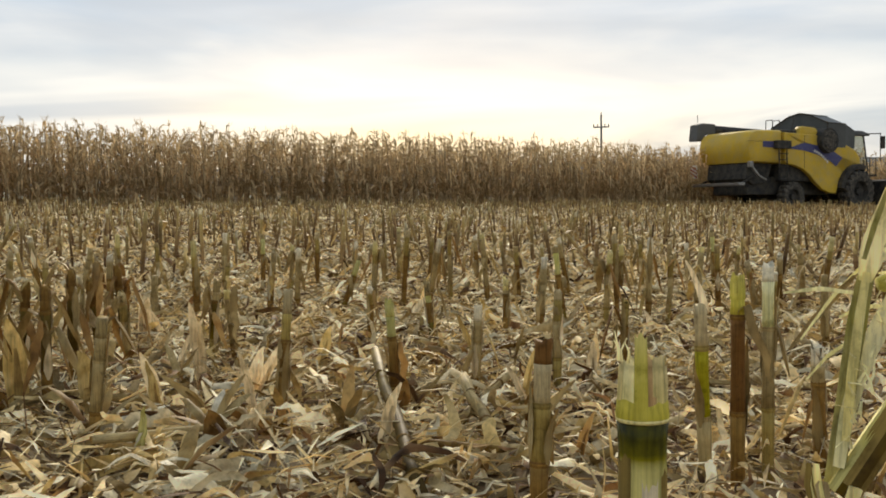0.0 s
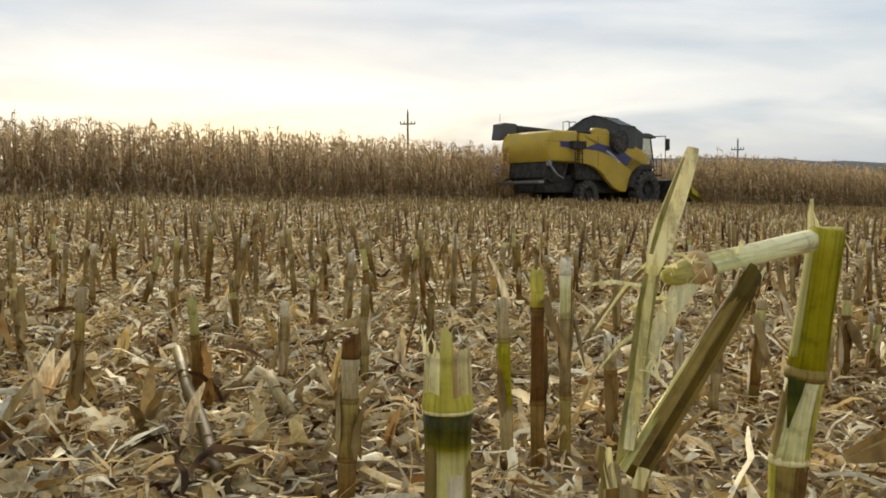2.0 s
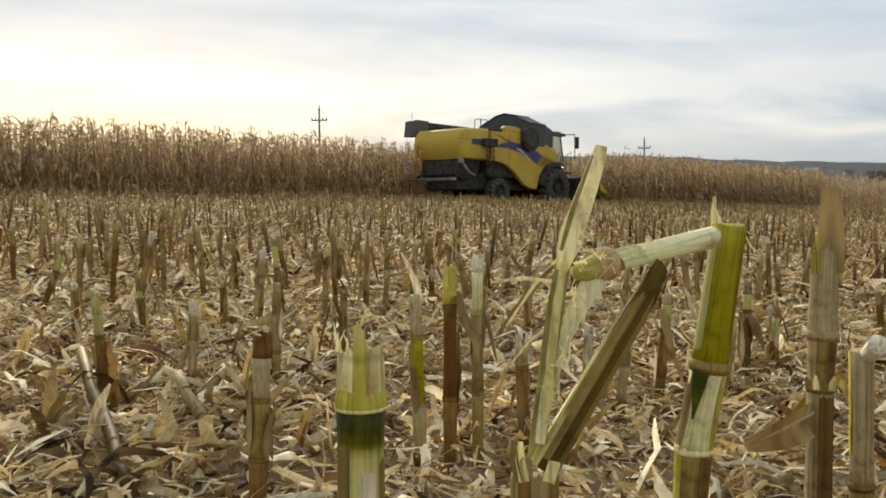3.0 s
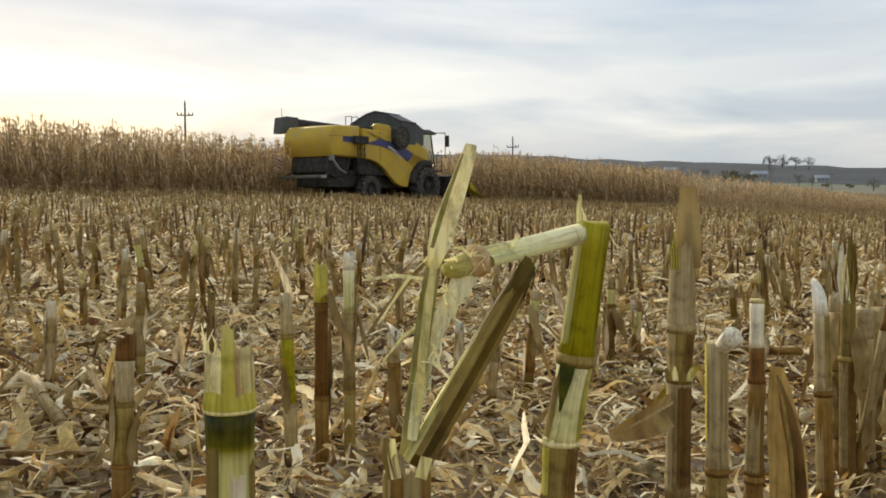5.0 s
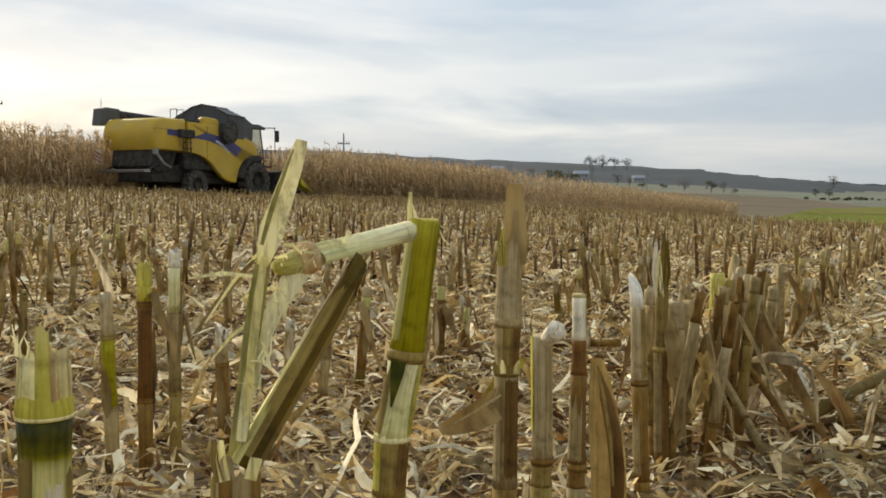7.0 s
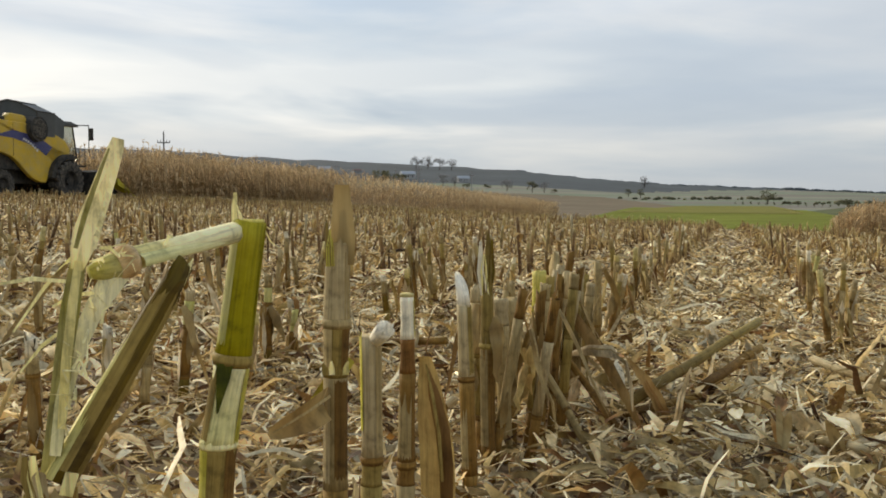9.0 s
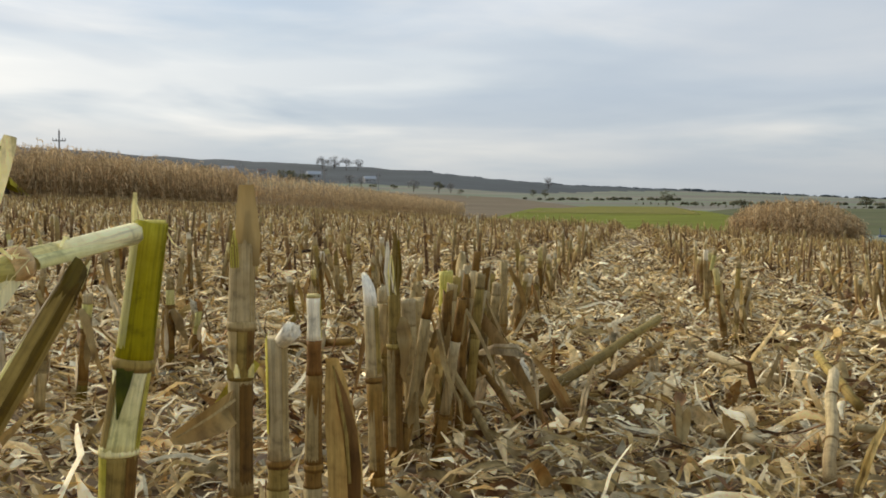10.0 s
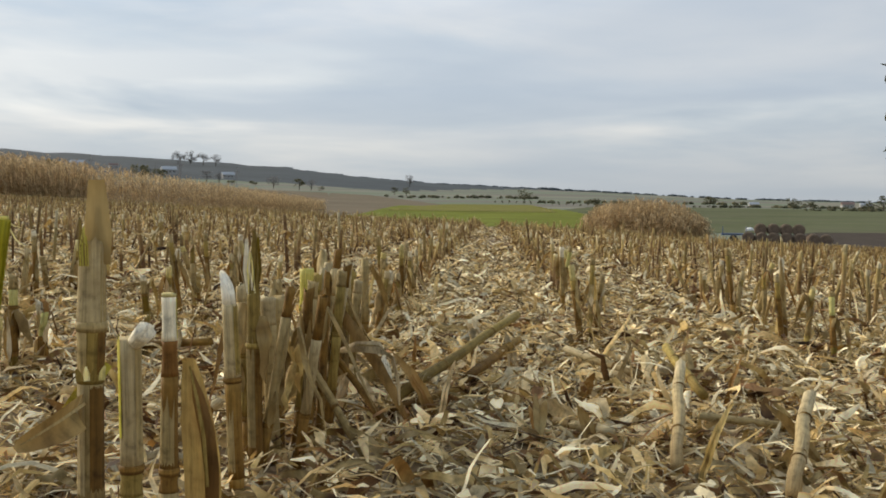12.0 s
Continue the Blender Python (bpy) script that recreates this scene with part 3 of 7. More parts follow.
def build_litter():
    shreds = [wisp_geo(random.uniform(0.02, 0.085), random.uniform(0.0022, 0.0078), random.uniform(-0.3, 0.7), 2) for _ in range(30)]
    blades = [wisp_geo(random.uniform(0.07, 0.17), random.uniform(0.0035, 0.009), random.uniform(-0.2, 0.9), 6) for _ in range(14)]
    husks = [wisp_geo(random.uniform(0.05, 0.12), random.uniform(0.007, 0.015), random.uniform(0.1, 0.8), 6) for _ in range(12)]
    middle = [wisp_geo(random.uniform(0.05, 0.14), random.uniform(0.006, 0.014), random.uniform(-0.2, 0.9), 2) for _ in range(14)]
    straws = [wisp_geo(random.uniform(0.05, 0.13), random.uniform(0.0012, 0.0028), random.uniform(-0.3, 0.5), 2) for _ in range(12)]
    small = [wisp_geo(random.uniform(0.1, 0.22), random.uniform(0.012, 0.024), random.uniform(0.0, 0.8), 1) for _ in range(10)]
    flakes = [wisp_geo(random.uniform(0.05, 0.13), random.uniform(0.008, 0.017), random.uniform(-0.1, 0.45), 5) for _ in range(12)]
    for name, r0, r1, dens, geos, lift in (("flake", 1.25, 5.0, 130, flakes, 0.06), ("shred", 1.25, 4.6, 2450, shreds, 0.055), ("blade", 1.25, 6.5, 190, blades, 0.06), ("husk", 1.25, 7, 80, husks, 0.07), ("straw", 1.25, 7.5, 420, straws, 0.075), ("mid", 4.4, 11, 380, middle, 0.06), ("far", 11, 32, 58, small, 0.07)):
        area = 0.5 * (r1 * r1 - r0 * r0) * radians(128)
        n = int(area * dens)
        rr = np.sqrt(rng.uniform(r0 * r0, r1 * r1, n))
        az = np.radians(rng.uniform(-36, 92, n))
        X, Y = rr * np.sin(az), rr * np.cos(az)
        U, W = X * RS + Y * RC, -X * RC + Y * RS
        ok = ~edge_of_corn(U, W) & ((W < 0.3) | (W > 1.4) | (name != "flake"))
        X, Y = X[ok], Y[ok]
        n = len(X)
        Z = height(X, Y) + rng.uniform(0, 1, n) ** 2 * lift
        k = rng.uniform(0.6, 1.35, n) * (1.0 if name != "far" else 1.3)
        ob = stamp("litter_" + name, geos, rng.integers(0, len(geos), n), np.stack([X, Y, Z], 1), spin(rng.uniform(0, 6.28, n), rng.normal(0, 0.45, n), rng.normal(0, 0.6, n)),
                   np.stack([k, k * rng.uniform(0.7, 1.2, n), k], 1), LITTER, rng.normal(0.10 if name not in ("husk", "blade", "straw", "flake") else 0.2, 0.13, n))
        ob.name = "maize_litter"
        tagged(ob, "chopped dry maize leaves and husks lying thick on the soil", "leaf litter", kind="stuff")


def behind_camera():
    """The same field carried on behind and under the camera."""
    n = 16000
    rr = np.sqrt(rng.uniform(0.05, 110, n))
    az = np.radians(rng.uniform(-180, 180, n))
    deg = np.degrees(az)
    ok = (((deg < -35) | (deg > 91)) | (rr < 1.3)) & (rr > 0.3)
    rr, az = rr[ok], az[ok]
    n = len(rr)
    X, Y = rr * np.sin(az), rr * np.cos(az)
    geos = [wisp_geo(random.uniform(0.06, 0.18), random.uniform(0.006, 0.018), random.uniform(-0.2, 0.8), 2) for _ in range(12)]
    k = rng.uniform(0.7, 1.3, n)
    ob = stamp("maize_litter", geos, rng.integers(0, 12, n), np.stack([X, Y, height(X, Y) + rng.uniform(0, 0.03, n)], 1), spin(rng.uniform(0, 6.28, n), rng.normal(0, 0.3, n), rng.normal(0, 0.4, n)), np.stack([k] * 3, 1), LITTER, rng.normal(0, 0.12, n))
    tagged(ob, "chopped dry maize leaves and husks lying thick on the soil", "leaf litter", kind="stuff")
    U, W = row_points([ROW0 + SPACING * q for q in range(-12, 13)], -9, 9, 0.17)
    X, Y = xy(U, W)
    r, deg = np.hypot(X, Y), np.degrees(np.arctan2(X, Y))
    ok = ((deg < -35) | (deg > 91)) & (r > 0.6) & (r < 9)
    X, Y = X[ok], Y[ok]
    n = len(X)
    geos = [stub_geo(random.uniform(0.23, 0.33), 0.0115, 6, False) for _ in range(6)]
    ob = stamp("maize_stubble", geos, rng.integers(0, 6, n), np.stack([X, Y, height(X, Y)], 1), spin(rng.uniform(0, 6.28, n), rng.normal(0, 0.09, n), rng.normal(0, 0.09, n)), np.stack([rng.uniform(0.8, 1.2, n)] * 3, 1), STUB)
    tagged(ob, "rows of cut olive-brown maize stalks left standing in the field", "stubble", kind="stuff")


build_stubble()
build_litter()
behind_camera()


# ---- standing maize ----
def corn_geo(h, leaves=13, seg=3, lite=False):
    g = Geo()
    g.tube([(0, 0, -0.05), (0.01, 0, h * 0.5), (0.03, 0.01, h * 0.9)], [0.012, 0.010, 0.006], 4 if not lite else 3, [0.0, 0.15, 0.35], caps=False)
    for i in range(leaves):
        z = h * (0.10 + 0.86 * i / leaves)
        a = random.uniform(0, 6.28)
        drop = random.uniform(0.5, 1.5)
        L = random.uniform(0.4, 0.8) * (1 - 0.35 * abs(i / leaves - 0.5))
        pts, wid, n = [], [], (seg if not lite else 3)
        for k in range(n + 1):
            s = k / n
            out = L * random.uniform(0.9, 1.1) * (0.85 * s - 0.28 * s * s)
            pts.append((math.cos(a) * out, math.sin(a) * out, z + L * (0.55 * s - drop * s * s)))
            wid.append(0.042 * (0.5 + 1.3 * s - 1.75 * s * s) + 0.003)
        # leaf tone lightens from the foot upwards
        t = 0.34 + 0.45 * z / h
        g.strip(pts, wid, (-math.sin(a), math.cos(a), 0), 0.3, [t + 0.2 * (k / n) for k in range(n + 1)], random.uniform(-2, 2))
    # the ear in its husk
    a = random.uniform(0, 6.28)
    e = Vector((math.cos(a) * 0.06, math.sin(a) * 0.06, h * 0.42))
    g.tube([e, e + Vector((math.cos(a) * 0.05, math.sin(a) * 0.05, -0.02)), e + Vector((math.cos(a) * 0.1, math.sin(a) * 0.1, -0.16))], [0.012, 0.03, 0.012], 4, [0.7, 0.9, 0.8], caps=False)
    # the tassel
    for k in range(5):
        b = random.uniform(0, 6.28)
        w = random.uniform(0.05, 0.2) if k else 0.04
        top = Vector((0.03, 0.01, h * 0.88))
        g.strip([top, top + Vector((math.cos(b) * w * 0.6, math.sin(b) * w * 0.6, h * random.uniform(0.03, 0.06))), top + Vector((math.cos(b) * w, math.sin(b) * w, h * random.uniform(0.0, 0.09)))],
                [0.005, 0.007, 0.0015], (math.sin(b), -math.cos(b), 0), 0.4, [0.4, 0.35, 0.3])
    return g


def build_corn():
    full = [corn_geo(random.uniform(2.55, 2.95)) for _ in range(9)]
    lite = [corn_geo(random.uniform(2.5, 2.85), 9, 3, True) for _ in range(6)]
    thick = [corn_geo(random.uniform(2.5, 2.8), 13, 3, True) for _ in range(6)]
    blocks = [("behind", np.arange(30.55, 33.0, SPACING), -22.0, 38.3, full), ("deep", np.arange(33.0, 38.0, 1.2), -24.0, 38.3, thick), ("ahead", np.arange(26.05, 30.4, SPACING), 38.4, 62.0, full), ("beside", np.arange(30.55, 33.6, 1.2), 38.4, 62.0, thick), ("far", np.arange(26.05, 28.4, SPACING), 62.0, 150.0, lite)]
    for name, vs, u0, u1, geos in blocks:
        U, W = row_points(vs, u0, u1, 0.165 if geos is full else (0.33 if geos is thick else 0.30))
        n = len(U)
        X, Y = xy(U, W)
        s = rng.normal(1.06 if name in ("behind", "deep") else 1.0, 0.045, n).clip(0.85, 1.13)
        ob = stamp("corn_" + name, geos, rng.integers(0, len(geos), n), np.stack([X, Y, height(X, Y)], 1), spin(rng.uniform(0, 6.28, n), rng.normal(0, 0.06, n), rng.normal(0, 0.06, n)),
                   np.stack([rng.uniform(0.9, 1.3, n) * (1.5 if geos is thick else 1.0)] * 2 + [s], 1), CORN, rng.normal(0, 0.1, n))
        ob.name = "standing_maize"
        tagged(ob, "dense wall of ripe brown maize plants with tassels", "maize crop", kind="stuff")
    # a last uncut patch lower on the slope
    n = 900
    ang, rad = rng.uniform(0, 6.2832, n), np.sqrt(rng.uniform(0, 1, n))
    U, W = 62 + 7.0 * rad * np.cos(ang), -9.7 + 3.9 * rad * np.sin(ang)
    X, Y = xy(U, W)
    s = (1.0 - 0.5 * rad ** 3) * rng.normal(1.03, 0.05, n)
    ob = stamp("corn_patch", lite, rng.integers(0, 6, n), np.stack([X, Y, height(X, Y)], 1), spin(rng.uniform(0, 6.28, n), rng.normal(0, 0.06, n), rng.normal(0, 0.06, n)), np.stack([np.full(n, 1.2)] * 2 + [s], 1), CORN, rng.normal(-0.05, 0.1, n))
    tagged(ob, "small rounded patch of uncut brown maize on the slope", "maize crop", kind="stuff")


build_corn()


# ---- the combine harvester ----
def empty(name, m, label="", category="", group="", kind=""):
    ob = new(name)
    ob.matrix_world = m
    return tagged(ob, label, category, group, kind)


def part(name, bm, mat, parent, label="", smooth=False):
    me = bpy.data.meshes.new(name)
    bmesh.ops.recalc_face_normals(bm, faces=bm.faces)
    bm.to_mesh(me)
    bm.free()
    me.materials.append(mat)
    if smooth:
        me.polygons.foreach_set("use_smooth", np.ones(len(me.polygons), dtype=bool))
        me.set_sharp_from_angle(angle=radians(28))
    ob = new(name, me)
    ob.parent = parent
    if label:
        ob["label"] = label
    return ob


def box(x0, x1, y0, y1, z0, z1, bevel=0.02, bm=None):
    b = bmesh.new()
    bmesh.ops.create_cube(b, size=1)
    for v in b.verts:
        v.co = Vector(((x0 + x1) / 2 + v.co.x * (x1 - x0), (y0 + y1) / 2 + v.co.y * (y1 - y0), (z0 + z1) / 2 + v.co.z * (z1 - z0)))
    if bevel:
        bmesh.ops.bevel(b, geom=list(b.edges), offset=bevel, segments=2, affect="EDGES", profile=0.5)
    return merge(bm, b)


def merge(bm, b):
    if bm is None:
        return b
    me = bpy.data.meshes.new("tmp")
    b.to_mesh(me)
    bm.from_mesh(me)
    bpy.data.meshes.remove(me)
    b.free()
    return bm


def rod(p0, p1, r0, r1=None, seg=10, bm=None):
    p0, p1 = Vector(p0), Vector(p1)
    b = bmesh.new()
    bmesh.ops.create_cone(b, cap_ends=True, segments=seg, radius1=r0, radius2=r0 if r1 is None else r1, depth=(p1 - p0).length)
    q = (p1 - p0).to_track_quat("Z", "Y").to_matrix().to_4x4()
    bmesh.ops.transform(b, matrix=Matrix.Translation((p0 + p1) / 2) @ q, verts=b.verts)
    return merge(bm, b)


def slab(outline, y0, y1, bevel=0.03, bulge=0.0, bm=None):
    """A plate with an outline in x and z, from y0 to y1."""
    b = bmesh.new()
    vs = [b.verts.new((x, y0, z)) for x, z in outline]
    f = b.faces.new(vs)
    r = bmesh.ops.extrude_face_region(b, geom=[f])
    for v in r["geom"]:
        if isinstance(v, bmesh.types.BMVert):
            v.co.y = y1
    if bevel:
        bmesh.ops.bevel(b, geom=[e for e in b.edges if abs(e.verts[0].co.y - e.verts[1].co.y) < 1e-6], offset=bevel, segments=2, affect="EDGES", profile=0.5)
    return merge(bm, b)


def arc_points(cx, cz, r, a0, a1, n):
    return [(cx + r * math.cos(radians(a0 + (a1 - a0) * i / n)), cz + r * math.sin(radians(a0 + (a1 - a0) * i / n))) for i in range(n + 1)]


YELLOW = plain("dusty_yellow_paint", (0.62, 0.40, 0.03), 0.5, 0, 1.2, 0.15, 0.02, (0.42, 0.33, 0.17), 0.55)
DARK = plain("dark_grey_sheet", (0.03, 0.03, 0.029), 0.6, 0, 2.0, 0.3, 0.05, (0.15, 0.125, 0.09), 0.7, 0.12)
BLACK = plain("black_rubber", (0.022, 0.021, 0.02), 0.8, 0, 4.0, 0.3, 0.1, (0.21, 0.175, 0.125), 0.9)
TARP = plain("dark_green_grey_cover", (0.075, 0.078, 0.072), 0.5, 0, 1.5, 0.25, 0.05, (0.14, 0.13, 0.11), 0.3)
BLUE = plain("blue_decal", (0.055, 0.055, 0.16), 0.4, 0, 2.0, 0.2, 0.0, (0.2, 0.18, 0.2), 0.3)
WHITE = plain("white_paint", (0.75, 0.75, 0.72), 0.5, 0, 3.0, 0.1, 0.0, (0.4, 0.35, 0.28), 0.4)
RED = plain("red_reflective", (0.35, 0.05, 0.04), 0.4, 0, 3.0, 0.15, 0.0)
STEEL = plain("worn_steel", (0.32, 0.31, 0.29), 0.45, 0.7, 4.0, 0.3, 0.05, (0.2, 0.16, 0.1), 0.5)
LIME = plain("yellow_divider_plastic", (0.60, 0.52, 0.03), 0.45, 0, 2.0, 0.15, 0.02, (0.3, 0.25, 0.12), 0.4)

GREY = plain("grey_sheet", (0.10, 0.10, 0.095), 0.6, 0, 2.0, 0.2, 0.05, (0.16, 0.14, 0.11), 0.4)


def glass_mat():
    m = bpy.data.materials.new("cab_glass")
    m.use_nodes = True
    p = m.node_tree.nodes["Principled BSDF"]
    p.inputs["Base Color"].default_value = (0.75, 0.82, 0.82, 1)
    p.inputs["Roughness"].default_value, p.inputs["Transmission Weight"].default_value, p.inputs["IOR"].default_value = 0.05, 1.0, 1.2
    return m


GLASS = glass_mat()


def wheel(name, x, y, r, w, root):
    """A lugged tyre on a dished yellow rim."""
    tyre = bmesh.new()
    prof = [(0.56, -0.44), (0.78, -0.5), (0.94, -0.46), (1.0, -0.36), (1.0, 0.36), (0.94, 0.46), (0.78, 0.5), (0.56, 0.44)]
    n = 72
    rings = []
    for i in range(n):
        lug = (0.955, 1.0, 1.05, 1.05)[i % 4]
        skew = 0.09
        rings.append([tyre.verts.new((r * p * (lug if abs(q) < 0.47 and p > 0.9 else 1) * math.cos(6.28319 * i / n + skew * abs(q)), w * q, r * p * (lug if abs(q) < 0.47 and p > 0.9 else 1) * math.sin(6.28319 * i / n + skew * abs(q)))) for p, q in prof])
    for i in range(n):
        for k in range(len(prof) - 1):
            tyre.faces.new((rings[i][k], rings[(i + 1) % n][k], rings[(i + 1) % n][k + 1], rings[i][k + 1]))
    hub = new(name)
    hub.parent, hub.location = root, (x, y, r * 1.03)
    part("tyre", tyre, BLACK, hub, "black lugged tyre", True)
    rim = bmesh.new()
    s = -1 if y < 0 else 1
    prof = [(0.58, 0.44), (0.52, 0.42), (0.46, 0.15), (0.2, 0.12), (0.17, 0.3), (0.0, 0.3)]
    rings = [[rim.verts.new((r * p * math.cos(6.28319 * i / 24), s * w * q, r * p * math.sin(6.28319 * i / 24))) for p, q in prof] for i in range(24)]
    for i in range(24):
        for k in range(len(prof) - 1):
            if prof[k + 1][0] == 0.0 and i:
                pass
            rim.faces.new((rings[i][k], rings[(i + 1) % 24][k], rings[(i + 1) % 24][k + 1], rings[i][k + 1]))
    bmesh.ops.remove_doubles(rim, verts=rim.verts, dist=0.001)
    part("rim", rim, DARK, hub, "dusty dark wheel rim")


def build_combine():
    base = spot(33.6, 29.4)
    root = empty("combine_harvester", Matrix.Translation(base) @ Matrix.Rotation(radians(90 - ROW_AZ), 4, "Z"), "yellow combine harvester with dark grain tank cutting standing maize", "combine harvester")
    # rear hood
    hood = [(-4.08, 2.06), (-4.24, 2.35), (-4.3, 2.75), (-4.22, 3.08), (-4.06, 3.28), (-3.82, 3.37), (-2.35, 3.4), (-2.35, 2.02)]
    part("rear_hood", slab(hood, -1.42, 1.42, 0.17), YELLOW, root, "dusty yellow rear hood", True)
    part("hood_seam", box(-4.24, -2.4, -1.426, 1.426, 2.90, 2.912, 0), DARK, root)
    # the sweeping side panels
    low = [(-2.33, 2.02), (-2.33, 3.3), (0.2, 3.22), (0.9, 3.05), (1.95, 2.68), (2.28, 2.35), (2.32, 1.85)]
    low += arc_points(2.02, 0.86, 1.18, 75, 165, 8) + [(0.75, 0.80), (0.35, 0.82), (-0.1, 0.98), (-0.5, 1.28), (-0.85, 1.58), (-1.25, 1.82), (-1.75, 1.96)]
    for s in (-1, 1):
        part("side_panel", slab(low, s * 1.28, s * 1.5, 0.035), YELLOW, root, "curved yellow side panel")
        part("panel_seam", box(-1.18, -1.165, s * 1.495 - 0.012, s * 1.495 + 0.012, 1.84, 3.2, 0), DARK, root)
    # blue band with its arrow end, pale marks on it
    band = [(-3.1, 2.66), (-3.1, 2.92), (-1.2, 2.9), (-0.2, 2.78), (0.5, 2.62), (1.15, 2.32), (0.75, 1.95), (0.35, 2.18), (-0.4, 2.42), (-1.2, 2.58), (-2.2, 2.64)]
    part("blue_stripe", slab([p for p in band if p[0] > -2.32] + [(-2.32, 2.645), (-2.32, 2.92)][0:0], -1.512, -1.50, 0), BLUE, root, "blue stripe decal")
    part("blue_stripe", slab([(-3.5, 2.68), (-3.5, 2.92), (-2.36, 2.915), (-2.36, 2.645)], -1.432, -1.415, 0), BLUE, root, "blue stripe decal")
    for k in range(7):
        x = -0.62 + 0.13 * k
        z = 2.57 - 0.035 * k - 0.006 * k * k
        part("stripe_mark", box(x, x + 0.1, -1.519, -1.511, z - 0.05, z + 0.05, 0), WHITE, root, "pale lettering bar")
    part("engine_hatch", slab([(-1.35, 3.15), (-1.28, 3.5), (-1.15, 3.6), (-0.42, 3.56), (-0.28, 3.45), (-0.24, 3.15)], -1.42, -1.05, 0.06), YELLOW, root, "rounded yellow engine hatch", True)
    # body core, chassis and the chopper under the hood
    part("body_core", box(-2.3, 2.1, -1.27, 1.27, 1.3, 3.1, 0.04), DARK, root)
    part("chassis", box(-3.9, 2.6, -0.95, 0.95, 0.75, 1.5, 0.05), DARK, root)
    part("straw_chopper", slab([(-4.0, 2.08), (-4.12, 1.4), (-3.7, 1.15), (-2.9, 1.25), (-2.6, 2.05)], -1.1, 1.1, 0.03), DARK, root, "dusty straw chopper")
    part("spreader_bar", box(-4.75, -4.4, -1.35, 1.35, 1.12, 1.24, 0.02), STEEL, root, "grey spreader bar")
    for s in (-1, 1):
        part("spreader_arm", rod((-3.7, s * 1.1, 1.5), (-4.5, s * 1.2, 1.18), 0.05), DARK, root)
    # warning board, rear light and pipe
    board = part("warning_board", box(-4.5, -4.47, 1.25, 1.65, 1.5, 2.05, 0.005), WHITE, root, "white board with red slanted stripes")
    for k in range(3):
        b = box(-4.51, -4.505, 1.27, 1.63, 0, 0.07, 0)
        for v in b.verts:
            v.co.z += 1.6 + 0.15 * k + (v.co.y - 1.45) * 0.5
        part("red_stripe", b, RED, board)
    part("rear_light", box(-4.15, -3.95, -1.38, -1.2, 1.85, 2.1, 0.03), STEEL, root, "grey rear lamp housing")
    b = rod((-3.95, -1.3, 1.85), (-3.7, -1.4, 1.5), 0.06)
    rod((-3.7, -1.4, 1.5), (-3.3, -1.4, 1.35), 0.045, None, 10, b)
    part("drain_pipe", b, STEEL, root)
    # ladder, platform and hand rails at the right side
    lad = new("ladder")
    lad.parent = root
    for x in (-2.75, -2.3):
        part("ladder_rail", rod((x, -1.62, 1.35), (x, -1.58, 2.62), 0.025), DARK, lad)
    for k in range(5):
        part("rung", box(-2.75, -2.3, -1.66, -1.56, 1.4 + 0.25 * k, 1.43 + 0.25 * k, 0), DARK, lad)
    part("platform", box(-2.9, -2.1, -1.66, -1.1, 2.62, 2.95, 0.02), DARK, root, "dark engine platform")
    part("engine_cover", box(-2.55, 0.35, -1.2, 1.3, 3.1, 3.45, 0.05), DARK, root, "black engine cover")
    for x in (-2.6, -2.2):
        b = rod((x, -1.1, 3.3), (x, -1.1, 3.82), 0.016)
        rod((x, -1.1, 3.82), (x, -0.75, 3.82), 0.016, None, 8, b)
        rod((x, -0.75, 3.82), (x, -0.75, 3.3), 0.016, None, 8, b)
        part("hand_rail", b, DARK, root)
    part("hand_rail", rod((-1.55, -1.15, 3.3), (-1.4, -1.15, 3.98), 0.018), DARK, root)
    # round air screen
    b = rod((0.1, -1.2, 3.02), (0.1, -1.74, 3.02), 0.55, 0.52, 28)
    part("air_screen", b, DARK, root, "round dark engine air screen")
    b = rod((0.1, -1.74, 3.02), (0.1, -1.78, 3.02), 0.42, 0.38, 28)
    part("screen_hub", b, BLACK, root)
    # grain tank and its folding covers
    b = bmesh.new()
    sect = [(-1.5, 2.75), (-1.52, 3.78), (-0.55, 4.2), (0, 4.3), (0.55, 4.2), (1.52, 3.78), (1.5, 2.75)]
    rows = []
    for x, k, dz in ((0.22, 1.0, 0.0), (1.35, 1.0, -0.03), (2.08, 0.93, -0.28)):
        rows.append([b.verts.new((x, y * k, z + (dz if z > 3.7 else 0))) for y, z in sect])
    for i in range(2):
        for k in range(len(sect) - 1):
            b.faces.new((rows[i][k], rows[i][k + 1], rows[i + 1][k + 1], rows[i + 1][k]))
    b.faces.new(rows[0])
    b.faces.new(rows[2][::-1])
    bmesh.ops.bevel(b, geom=list(b.edges), offset=0.02, segments=1, affect="EDGES")
    part("grain_tank", b, TARP, root, "dark folding grain tank covers")
    for (y0, z0), (y1, z1) in zip(sect, sect[1:]):
        part("cover_rib", rod((0.21, y0, z0), (0.21, y1, z1), 0.035, None, 6), BLACK, root)
    for y, z in ((-1.52, 3.78), (1.52, 3.78)):
        part("cover_rib", rod((0.2, y, z + 0.01), (1.35, y, z - 0.02), 0.025, None, 6), DARK, root)
    for y, z in ((-0.55, 4.2), (0.55, 4.2), (0, 4.3)):
        part("cover_rib", rod((0.2, y, z + 0.01), (1.35, y, z - 0.02), 0.02, None, 6), DARK, root)
    # unloading auger folded along the left side
    part("auger_tube", rod((0.6, 1.75, 3.5), (-3.6, 1.75, 3.62), 0.22, 0.22, 18), DARK, root, "dark unloading auger tube", True)
